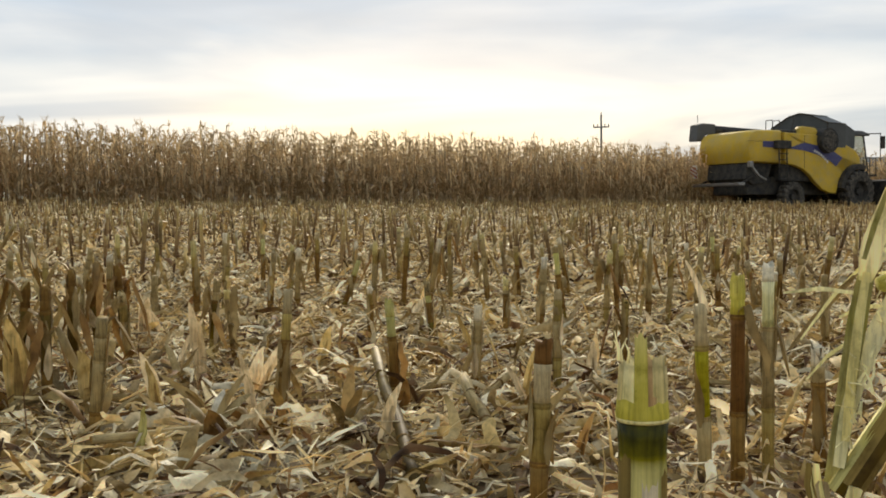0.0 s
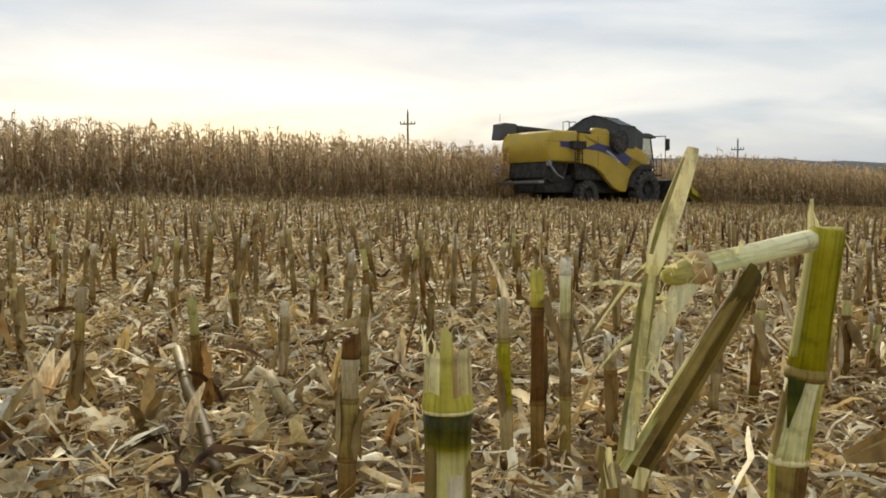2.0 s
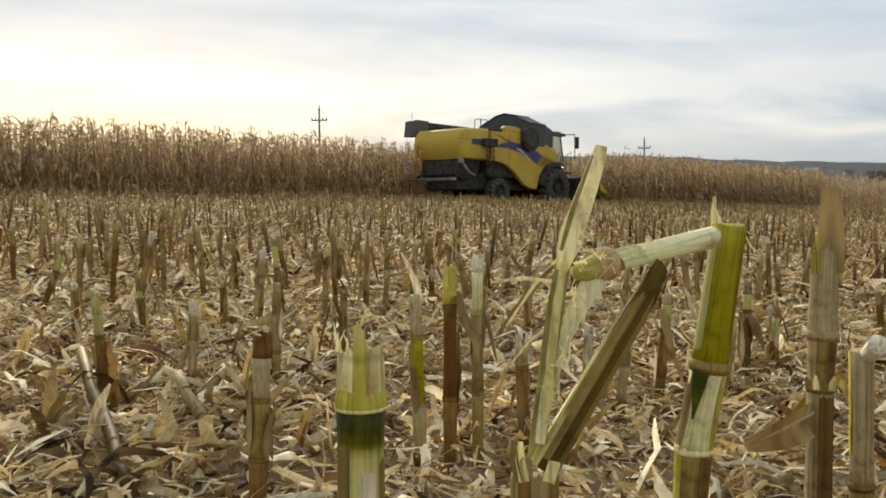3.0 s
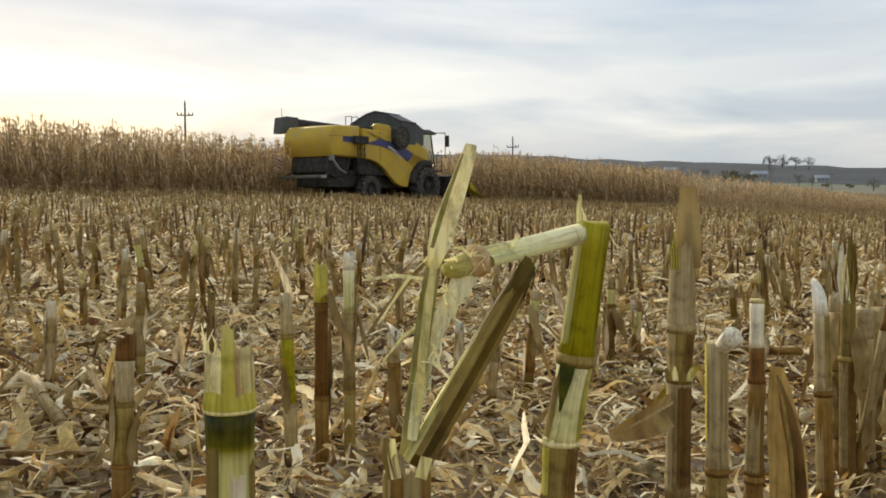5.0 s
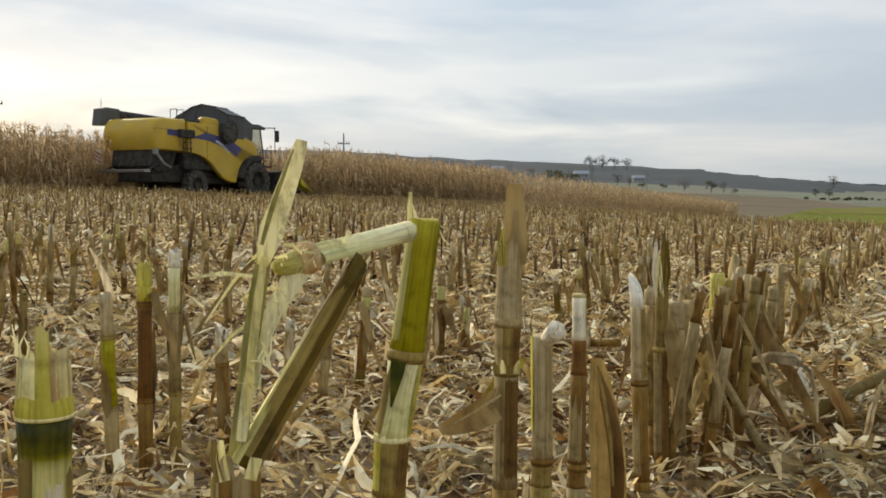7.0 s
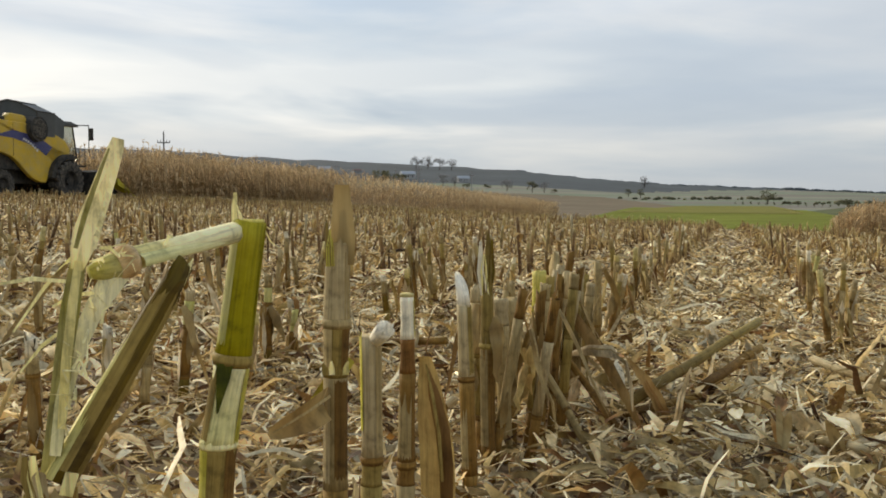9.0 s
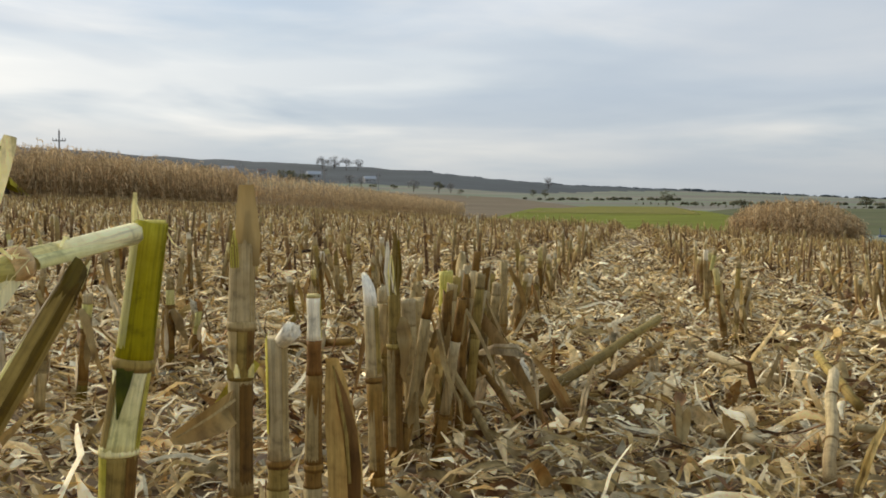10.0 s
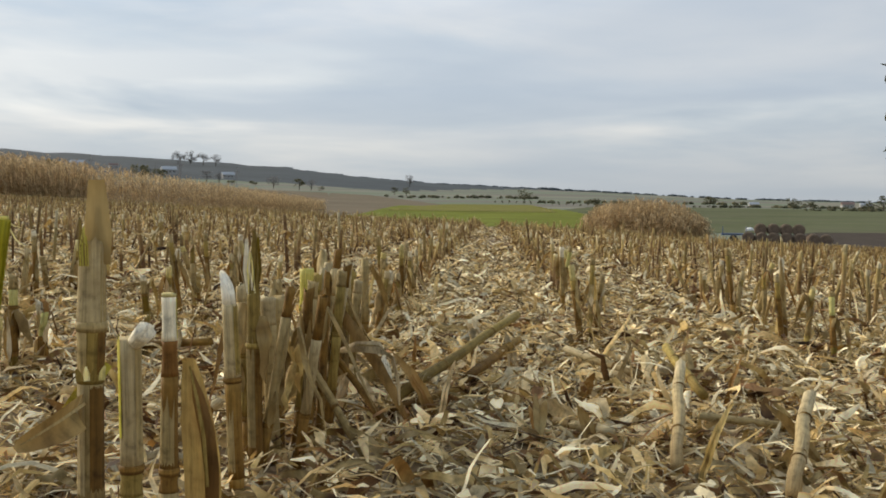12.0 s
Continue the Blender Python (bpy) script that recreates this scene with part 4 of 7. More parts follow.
    part("auger_spout", slab([(-3.2, 3.86), (-3.9, 3.88), (-4.2, 3.8), (-4.3, 3.1), (-3.95, 3.1), (-3.7, 3.4), (-3.2, 3.42)], 1.5, 2.0, 0.04), GREY, root, "dark grey auger spout")
    part("work_lamp", rod((-4.0, 1.75, 3.9), (-4.0, 1.75, 4.25), 0.012, None, 6), DARK, root)
    # cab
    cab = new("cab")
    cab.parent = root
    part("cab_glass", slab([(2.3, 1.75), (2.3, 3.35), (3.3, 3.35), (3.6, 1.9)], -0.85, 0.85, 0.03), GLASS, cab, "tinted cab glass")
    part("cab_floor", box(2.2, 3.6, -0.9, 0.9, 1.5, 1.8, 0.03), DARK, cab)
    part("seat", box(2.45, 2.9, -0.28, 0.28, 1.8, 2.75, 0.06), BLACK, cab, "black driver seat")
    part("cab_roof", slab([(2.15, 3.36), (2.15, 3.55), (3.1, 3.58), (3.6, 3.46), (3.6, 3.36)], -0.98, 0.98, 0.04), GREY, cab, "grey cab roof", True)
    for s in (-1, 1):
        part("cab_post", rod((3.32, s * 0.86, 3.36), (3.62, s * 0.86, 1.8), 0.035), DARK, cab)
        part("cab_post", rod((2.28, s * 0.86, 3.36), (2.28, s * 0.86, 1.8), 0.05), DARK, cab)
        b = rod((3.5, s * 0.95, 3.45), (3.55, s * 1.55, 3.42), 0.022)
        rod((3.55, s * 1.55, 3.45), (3.55, s * 1.55, 2.2), 0.02, None, 8, b)
        arm = part("mirror_arm", b, DARK, cab)
        part("mirror", box(3.5, 3.58, s * 1.68 - 0.11, s * 1.68 + 0.11, 2.75, 3.3, 0.03), BLACK, arm, "black wing mirror")
    # cab steps and rail
    b = box(2.5, 3.4, -1.5, -0.9, 1.55, 1.62, 0.01)
    for x in (2.55, 2.95, 3.35):
        rod((x, -1.48, 1.6), (x, -1.48, 2.35), 0.018, None, 8, b)
    rod((2.55, -1.48, 2.35), (3.35, -1.48, 2.35), 0.018, None, 8, b)
    rod((2.55, -1.48, 2.0), (3.35, -1.48, 2.0), 0.015, None, 8, b)
    part("cab_steps", b, DARK, root, "dark cab platform with rail")
    # fenders
    for s in (-1, 1):
        out = arc_points(2.02, 0.86, 1.2, 70, 172, 10) + arc_points(2.02, 0.86, 0.96, 172, 70, 10)
        part("fender", slab(out, s * 1.2, s * 1.72, 0.02), DARK, root, "dark grey wheel fender")
    # wheels
    for s in (-1, 1):
        wheel("front_wheel", 2.02, s * 1.5, 0.86, 0.62, root)
        wheel("rear_wheel", -1.75, s * 1.3, 0.62, 0.45, root)
    part("rear_axle", box(-1.9, -1.6, -1.2, 1.2, 0.55, 0.72, 0.03), DARK, root)
    # feeder house and maize header
    part("feeder_house", slab([(2.3, 1.1), (2.3, 1.9), (3.7, 1.15), (3.9, 0.35)], -0.7, 0.7, 0.03), DARK, root)
    part("header_frame", slab([(3.6, 0.3), (3.55, 1.35), (3.8, 1.42), (4.1, 1.2), (4.35, 0.75), (4.4, 0.35)], -2.3, 2.3, 0.03), DARK, root, "dark maize header frame")
    for k in range(7):
        y = -2.28 + 0.76 * k
        b = bmesh.new()
        sect = [(4.2, 0.30, 0.55), (4.75, 0.24, 0.35), (5.4, 0.15, 0.2), (6.0, 0.02, 0.04)]
        rows = []
        for x, w, h in sect:
            zc = 0.75 - (x - 4.2) * 0.30
            rows.append([b.verts.new((x, y + w * math.cos(a), zc + h * math.sin(a))) for a in [math.pi * j / 6 for j in range(7)]])
        for i in range(3):
            for j in range(6):
                b.faces.new((rows[i][j], rows[i][j + 1], rows[i + 1][j + 1], rows[i + 1][j]))
        part("crop_divider", b, LIME if k in (0, 6) else DARK, root, "yellow pointed crop divider" if k in (0, 6) else "", True)
    for s in (-1, 1):
        b = rod((3.9, s * 2.36, 1.4), (5.3, s * 2.36, 0.55), 0.035)
        rod((3.9, s * 2.42, 1.25), (5.0, s * 2.42, 0.45), 0.03, None, 8, b)
        rod((4.6, s * 2.36, 0.98), (4.5, s * 2.42, 0.8), 0.03, None, 8, b)
        part("divider_rail", b, LIME, root, "yellow divider rail")


build_combine()


# ---- cut stalks close to the camera ----
def aim(az, el, d):
    """The place d metres from the eye, over the ground, in that direction."""
    a = radians(az)
    return Vector((d * math.sin(a), d * math.cos(a), EYE + d * math.tan(radians(el))))


def rod_part(name, a, b, radii, tones, mat, root, label="", seg=14, jag=0.006, sag=0.0):
    """A straight piece of stem from a to b, built upright so that its fibres run along it."""
    a, b = Vector(a), Vector(b)
    n, L = len(radii), (b - a).length
    g = Geo().tube([(sag * math.sin(i * 1.9), 0, L * i / (n - 1)) for i in range(n)], radii, seg, tones, jag=jag)
    ob = obj(name, g, mat, root, label)
    ob.matrix_local = Matrix.Translation(a) @ (b - a).to_track_quat("Z", "Y").to_matrix().to_4x4()
    return ob


def stalk(u, v, r, cuts, top="flat", lean=(0.0, 0.0), leaf=0, strips=2, label="cut maize stalk standing among dry leaf litter"):
    """A cut stalk built up from internodes. cuts: (upper end, kind, node there?) from the ground up. lean: drift per metre of height in u and v."""
    root = empty("maize_stalk", Matrix.Translation(spot(u, v)), label, "maize stalk", "cut maize stalks")
    lx, ly = xy(*lean)
    at = lambda z: Vector((lx * z, ly * z, z))
    z0 = -0.03
    for i, (z1, kind, node) in enumerate(cuts):
        g = Geo()
        bits = []
        last = i == len(cuts) - 1
        n = 5
        zs = [z0 + (z1 - z0) * k / (n - 1) for k in range(n)]
        fat = 1.0 + (0.04 if kind in ("tan", "cream") else 0.0)
        rad = [r * fat * (1.05, 0.97, 0.94, 0.965, 1.04)[k] * (1 - 0.12 * zs[k] / 0.4) for k in range(n)]
        ton = [(k / (n - 1) if kind == "dark" else 0.36 + 0.28 * k / (n - 1)) for k in range(n)]
        if last and top == "fray":
            g.tube([at(z) for z in zs[:3]], rad[:3], 14, ton[:3])
            m = 9 if r > 0.0131 else 5
            for k in range(m):
                a = 6.28 * k / m + random.uniform(-0.2, 0.2)
                o = Vector((math.cos(a), math.sin(a), 0)) * r * 0.76
                h = (z1 - zs[2]) * random.uniform(0.55, 1.0)
                q = Geo().strip([at(zs[2]) + o - Vector((0, 0, 0.01)), at(zs[2] + h * 0.5) + o * random.uniform(0.97, 1.08), at(zs[2] + h) + o * random.uniform(0.6, 1.05)],
                                [r * 3.1 / m, r * 2.9 / m, r * random.uniform(0.8, 2.0) / m], (-math.sin(a), math.cos(a), 0), -0.3, [0.3, 0.6, random.uniform(0.5, 1.0)])
                bits.append(obj("splinter", q, STEM[kind]))
            g.tube([at(zs[2]), at(zs[2] + (z1 - zs[2]) * 0.7)], [r * 0.7, r * 0.6], 9, [0.6, 0.9], jag=0.01)
        elif last and top == "point":
            rise = min(2.6 * r, 0.45 * (z1 - z0))
            g.tube([at(z * 1.0 - (rise * 0.8 if q == n - 1 else 0)) for q, z in enumerate(zs)], rad, 14, ton, jag=0.004, slant=rise)
        else:
            g.tube([at(z) for z in zs], rad, 16 if r > 0.013 else 12, ton, jag=0.006 if last else 0)
        seg = obj("pith" if kind in ("white", "pale", "cream") and last else "internode", g, STEM[kind], root)
        for q in bits:
            q.parent = seg
        if node:
            g = Geo()
            k = r * (1 - 0.12 * z1 / 0.4)
            g.tube([at(z1 - 0.006), at(z1 - 0.003), at(z1), at(z1 + 0.002), at(z1 + 0.005)], [k * 1.01, k * 1.07, k * 1.12, k * 1.10, k * 1.0], 16, [0.5, 0.4, 0.7, 0.1, 0.5], caps=False)
            obj("node_ring", g, STEM["tan" if kind in ("tan", "white", "cream", "sheath") else ("olive" if kind in ("green", "olive") else ("half" if kind == "dark" else "brown"))], seg)
        z0 = z1
    # torn strips of the sheath that still cling to it
    for k in range(strips):
        a, zb = random.uniform(0, 6.28), random.uniform(0.15, 0.6) * z0
        zt = min(zb + random.uniform(0.05, 0.14), z0 * random.uniform(0.8, 1.04))
        o, flare = Vector((math.cos(a), math.sin(a), 0)), random.uniform(1.05, 2.4)
        hs = [zb + (zt - zb) * q / 4 for q in range(5)]
        fl = [1.02, 1.04, 1.06, 1.06 + (flare - 1) * 0.35, flare]
        g = Geo().strip([at(h) + o * r * (1 - 0.1 * h / 0.4) * f for h, f in zip(hs, fl)], [r * q * random.uniform(0.8, 1.1) for q in (0.2, 0.8, 0.8, 0.5, 0.12)], (-math.sin(a), math.cos(a), 0), -0.45, [random.uniform(0.2, 0.9) for _ in range(5)], random.uniform(-0.5, 0.5))
        obj("sheath_strip", g, random.choice((DRY_LEAF, STEM["tan"], PALE_HUSK, DRY_LEAF)), root)
    for k in range(leaf):
        a = random.uniform(0, 6.28)
        g = hang_geo(random.uniform(0.10, 0.22), random.uniform(0.006, 0.013), a, random.uniform(0.35, 0.85) * z0)
        obj("leaf", g, random.choice((DRY_LEAF, HUSK, DRY_LEAF, BURNT)), root, "dry hanging leaf")
    return root


def shaft(name, a, b, radii, tones, mat, root, label="", az=0.0, face=0.0, arc=360.0, seg=18, jag=0.0, slant=0.0):
    """A straight piece of stem or a strip of its rind from a to b. face turns a strip: 0 towards the eye, positive to the right."""
    a, b = Vector(a), Vector(b)
    n, L = len(radii), (b - a).length
    g = Geo().tube([(0, 0, L * i / (n - 1)) for i in range(n)], radii, seg, tones, arc=arc, jag=jag, slant=slant)
    ob = obj(name, g, mat, root, label)
    ob.matrix_local = Matrix.Translation(a) @ Vector((0, 0, 1)).rotation_difference(b - a).to_matrix().to_4x4() @ Matrix.Rotation(radians(face - az), 4, "Z")
    return ob


def jointed(label, d, joints, kinds, rings=(), top_jag=0.003, name="maize_stalk"):
    """A stalk given by its joints from the cut end down: bearing, height angle, radius. kinds: the stuff between them, down to the ground."""
    pts = [aim(az, el, d) for az, el, _ in joints]
    rad = [r for _, _, r in joints]
    foot = pts[-1] + (pts[-1] - pts[-2]) * 0.2
    foot.z = float(height(foot.x, foot.y))
    root = empty(name, Matrix.Translation(foot), label, "maize stalk", "cut maize stalks")
    pts, rad = [p - foot for p in pts] + [Vector((0, 0, -0.03))], rad + [rad[-1] * 1.04]
    az = joints[0][0]
    out = []
    for i, kind in enumerate(kinds):
        hi, lo, r1, r0 = pts[i], pts[i + 1], rad[i], rad[i + 1]
        n = 8
        swell = (1.07, 1.0, 0.96, 0.94, 0.94, 0.955, 0.985, 1.0 if i == 0 else 1.05)
        seg = shaft("pith" if kind in ("white", "cream", "pale") and i == 0 else "internode", lo, hi, [(r0 + (r1 - r0) * k / (n - 1)) * swell[k] for k in range(n)], [0.3 + 0.4 * k / (n - 1) for k in range(n)], STEM[kind], root, "", az, jag=top_jag if i == 0 else 0.0)
        out.append((seg, lo, hi, r0, r1))
        if i in rings:
            e = (hi - lo).normalized()
            tone = STEM["tan" if kind in ("tan", "white", "cream", "sheath", "peeled") else ("olive" if kind in ("green", "olive") else "brown")]
            shaft("node_ring", lo - e * 0.005, lo + e * 0.005, [r0 * q for q in (1.05, 1.10, 1.15, 1.13, 1.06)], [0.3, 0.1, 0.8, 0.6, 0.4], tone, root, "", az, seg=20)
    return root, az, out


def rind(root, az, section, kind, face, arc, s0=0.0, s1=1.0, lift=1.06, jag=0.004, name="sheath_strip"):
    """A strip of sheath or rind lying on one side of a section, from share s0 to s1 of its length."""
    _, lo, hi, r0, r1 = section
    a, b = lo + (hi - lo) * s0, lo + (hi - lo) * s1
    q0, q1 = r0 + (r1 - r0) * s0, r0 + (r1 - r0) * s1
    return shaft(name, a, b, [(q0 + (q1 - q0) * k / 4) * lift * (1.0, 0.985, 0.98, 0.985, 1.0)[k] for k in range(5)], [random.uniform(0.25, 0.75) for _ in range(5)], STEM[kind], root, "", az, face, arc, 8, jag)


def blade(name, root, pts, widths, side, mat, fold=0.3, label="", twist=0.0, tones=None):
    base = root.matrix_world.translation
    g = Geo().strip([aim(*p) - base for p in pts], widths, side, fold, tones or [random.uniform(0.25, 0.8) for _ in pts], twist)
    return obj(name, g, mat, root, label)


def hero_stub():
    """The thick green stub with its torn yellow cup."""
    root = empty("maize_stalk", Matrix.Translation(spot(0.34, 0.40)), "thick green maize stub with a torn pale yellow cup", "maize stalk", "cut maize stalks")
    r, az, c = 0.0136, 11.3, 0.3765
    turn = Matrix.Rotation(radians(-az), 4, "Z")
    g = Geo().tube([(0, 0, z) for z in (-0.03, 0.10, 0.20, 0.28, 0.31, 0.328, 0.342, 0.350, 0.355, 0.359, 0.366, c - 0.002)], [r * q for q in (1.05, 1.0, 1.02, 0.99, 0.97, 0.955, 0.945, 0.94, 0.94, 0.945, 0.97, 1.02)], 28, [0.5, 0.42, 0.36, 0.25, 0.12, 0.08, 0.1, 0.2, 0.45, 0.85, 0.95, 1.0])
    stem_ob = obj("internode", g, STEM["dark"], root, "cream stem turning dark green below its collar")
    stem_ob.matrix_local = turn
    for face, arc, k, z0, z1 in ((-62, 66, "olive", 0.25, 0.357), (78, 60, "olive", 0.24, 0.349), (18, 40, "white", 0.22, 0.343)):
        shaft("sheath_strip", (0, 0, z0), (0, 0, z1), [r * 1.005, r * 0.985, r * 0.965, r * 0.955], [0.5, 0.4, 0.55, 0.3], STEM[k], root, "", az, face, arc, 8, 0.004)
    shaft("node_ring", (0, 0, c - 0.0014), (0, 0, c + 0.0014), [r * q for q in (1.02, 1.055, 1.06, 1.03)], [0.2, 0.6, 0.7, 0.3], STEM["cream"], root, "", az, seg=28)
    cup = shaft("split_top", (0, 0, c), (0, 0, c + 0.010), [r * q for q in (1.05, 1.05, 1.02, 1.0)], [0.1, 0.2, 0.35, 0.5], STEM["lime"], root, "ragged lime yellow rim", az, 0, 330, 26, 0.0016)
    # torn walls of the cup, standing round a hollow: where they face, their breadth, height and stuff
    for face, arc, h, kind, lean in ((-66, 52, 0.033, "pale", 0.88), (-28, 46, 0.036, "cream", 0.90), (20, 26, 0.038, "blush", 0.90), (46, 44, 0.037, "pale", 0.92), (78, 36, 0.032, "pale", 0.95), (118, 50, 0.036, "pale", 0.92), (168, 60, 0.034, "cream", 0.92), (-128, 64, 0.033, "cream", 0.92)):
        shaft("splinter", (0, 0, 0.002), (0, 0, h * 0.9), [r * 1.0, r * 0.985, r * (lean + 0.04), r * lean], [0.2, 0.4, 0.6, 0.85], STEM[kind], cup, "", 0, face, arc, 7, 0.0022)
    shaft("splinter", (0, 0, 0.001), (0, 0, 0.0455), [r * 1.06, r * 1.05, r * 1.0, r * 0.96, r * 0.9], [0.2, 0.3, 0.5, 0.6, 0.9], STEM["lime"], cup, "yellow green tongue of rind", 0, -3, 30, 6, 0.003)
    shaft("core", (0, 0, 0), (0, 0, 0.028), [r * 0.66, r * 0.62, r * 0.5], [0.1, 0.4, 0.7], STEM["blush"], cup, "brownish pith inside the cup", 0, seg=14, jag=0.003)
    for k in range(4):
        a = radians(-100 + 22 * k)
        o = Vector((math.sin(a) * r * 0.95, -math.cos(a) * r * 0.95, 0.031))
        q = Geo().strip([o, o + Vector((random.uniform(-0.001, 0.001), 0, 0.006)), o + Vector((random.uniform(-0.004, 0.003), 0, random.uniform(0.008, 0.017)))], [0.0009, 0.0006, 0.0002], (1, 0, 0), 0.2, [0.8, 0.9, 1.0])
        obj("fibre", q, STEM["cream"], cup)


def hero_row():
    """The row beside the camera, stalk by stalk."""
    # bright green stalk with a peeled joint
    root, az, sec = jointed("bright green cut maize stalk with a peeled pale joint", 0.80, [(33.25, -1.27, 0.0134), (32.2, -9.24, 0.0146), (31.35, -14.03, 0.0148), (31.15, -17.2, 0.0138)], ["green", "peeled", "olive", "olive"], (0,), 0.0015)
    rind(root, az, sec[0], "sheath", -76, 84, 0.0, 0.90, 1.012)
    rind(root, az, sec[0], "green", 95, 60, 0.0, 0.97, 1.012)
    blade("rind_strip", root, [(31.75, -9.5, 0.784), (31.62, -10.4, 0.783), (31.45, -11.3, 0.782), (31.28, -12.3, 0.782)], [0.0068, 0.0052, 0.0032, 0.0006], (0.85, -0.52, 0), STEM["deep"], -0.25)
    rind(root, az, sec[1], "olive", -74, 66, 0.05, 0.75, 1.04, 0.012)
    rind(root, az, sec[1], "lime", 76, 52, 0.0, 0.95, 1.03, 0.006)
    rind(root, az, sec[2], "brown", 70, 90, 0.0, 0.93, 1.03)
    rind(root, az, sec[2], "lime", -66, 60, 0.0, 0.97, 1.02)
    e = sec[1][1]
    shaft("node_ring", e - Vector((0, 0, 0.002)), e + Vector((0, 0, 0.005)), [0.0158, 0.0161, 0.0156, 0.0148], [0.6, 0.8, 0.7, 0.5], STEM["cream"], root, "ragged pale collar", az, seg=20, jag=0.002)
    top = sec[0][2]
    shaft("cut_face", top - Vector((0, 0, 0.001)), top + Vector((0, 0, 0.0022)), [0.0122, 0.0118], [0.5, 0.6], STEM["lime"], root, "freshly cut pale end", az)
    for x, dx, dz in ((-0.011, -0.006, 0.020), (0.009, 0.016, -0.020), (0.010, 0.012, -0.005), (-0.009, -0.004, 0.012)):
        o = top + Vector((x, -0.004, -0.002))
        obj("fibre", Geo().strip([o, o + Vector((dx * 0.5, 0, dz * 0.7)), o + Vector((dx, 0, dz))], [0.0008, 0.0006, 0.0002], (0.9, -0.4, 0.2), 0.2, [0.8] * 3), STEM["cream"], root)
    # grey tan stalk with a sheath that ends in an upright leaf
    root, az, sec = jointed("grey tan maize stalk with an upright dry leaf at its head", 1.02, [(38.36, -2.6, 0.0124), (38.27, -7.26, 0.0140), (38.2, -10.12, 0.0126), (38.17, -16.76, 0.0130)], ["tan", "olive", "tan", "brown"], (0, 1))
    rind(root, az, sec[0], "husk", -8, 150, 0.05, 1.0, 1.05, 0.012)
    rind(root, az, sec[0], "tan", 95, 120, 0.0, 0.98, 1.05, 0.012)
    rind(root, az, sec[1], "brown", 66, 80, 0.0, 0.95, 1.03)
    rind(root, az, sec[1], "tan", -60, 80, 0.0, 0.95, 1.03)
    rind(root, az, sec[2], "brown", 42, 95, 0.0, 0.95, 1.02)
    rind(root, az, sec[2], "husk", -62, 70, 0.0, 0.99, 1.03)
    blade("leaf", root, [(38.6, -3.8, 1.01), (38.68, -2.1, 1.01), (38.62, -0.5, 1.012), (38.6, 0.95, 1.015)], [0.0128, 0.0125, 0.0105, 0.0075], (0.79, -0.61, 0), DRY_LEAF, 0.35, "upright dry brown leaf")
    blade("leaf", root, [(38.2, -3.8, 1.02), (38.3, -2.4, 1.02), (38.2, -0.3, 1.025)], [0.010, 0.008, 0.002], (0.79, -0.61, 0), HUSK, 0.3)
    for k, (x, y) in enumerate(((37.72, -1.3), (37.9, -1.7), (37.62, -2.3), (38.0, -2.2))):
        blade("shard", root, [(37.8 + 0.06 * k, -3.9, 1.005), (37.78 + 0.05 * k, -2.8, 1.005), (x, y, 1.005)], [0.0032, 0.003, 0.0008], (0.79, -0.61, 0), STEM["lime" if k % 2 else "olive"], 0.2)
    for k in range(4):
        blade("shard", root, [(37.6 + 0.4 * k, -10.3, 1.004), (37.55 + 0.42 * k, -9.9, 1.003), (37.45 + 0.5 * k, -9.6 + 0.1 * (k % 2), 1.002)], [0.003, 0.003, 0.001], (0.79, -0.61, 0), STEM["cream" if k % 2 else "olive"], 0.2)
    blade("leaf", root, [(39.0, -9.3, 1.045), (38.2, -10.4, 1.045), (37.4, -11.2, 1.03), (36.6, -12.0, 1.01)], [0.008, 0.0100, 0.008, 0.003], (0.2, 0.1, 1), STEM["lime"], 0.4, "yellow green base of a torn leaf")
    blade("leaf", root, [(37.9, -11.9, 1.01), (37.38, -12.25, 0.99), (36.7, -12.65, 0.975), (36.0, -13.0, 0.965), (35.2, -13.3, 0.96), (34.55, -13.55, 0.955), (34.25, -13.75, 0.955)], [0.0175, 0.0170, 0.0150, 0.0128, 0.0102, 0.0070, 0.0030], (0.15, 0.2, 1), DRY_LEAF, 0.55, "brown cupped leaf sticking out sideways")
    blade("midrib", root, [(37.9, -11.5, 0.992), (36.6, -12.35, 0.962), (35.2, -13.15, 0.948), (34.5, -13.5, 0.944)], [0.0016, 0.0014, 0.001, 0.0006], (0, 0.2, 1), STEM["tan"], 0.2)
    # tan stalk whose white pith is bent over at the cut
    root, az, sec = jointed("grey sheathed maize stalk with white pith bent over the cut", 1.12, [(40.28, -8.1, 0.0128), (40.38, -15.2, 0.0124), (40.32, -16.6, 0.0128)], ["husk", "olive", "olive"], (0,), 0.004)
    rind(root, az, sec[0], "lime", -74, 46, 0.25, 1.02, 1.03, 0.006)
    rind(root, az, sec[0], "tan", 70, 90, 0.0, 0.97, 1.03, 0.004)
    a, b = sec[0][2] + Vector((0.002, -0.006, -0.004)), aim(41.15, -7.62, 1.09) - root.matrix_world.translation
    shaft("pith", a, b, [0.0085, 0.0095, 0.0105, 0.0108], [0.3, 0.6, 0.9, 1.0], STEM["snow"], root, "torn white pith", az, seg=9, jag=0.004)
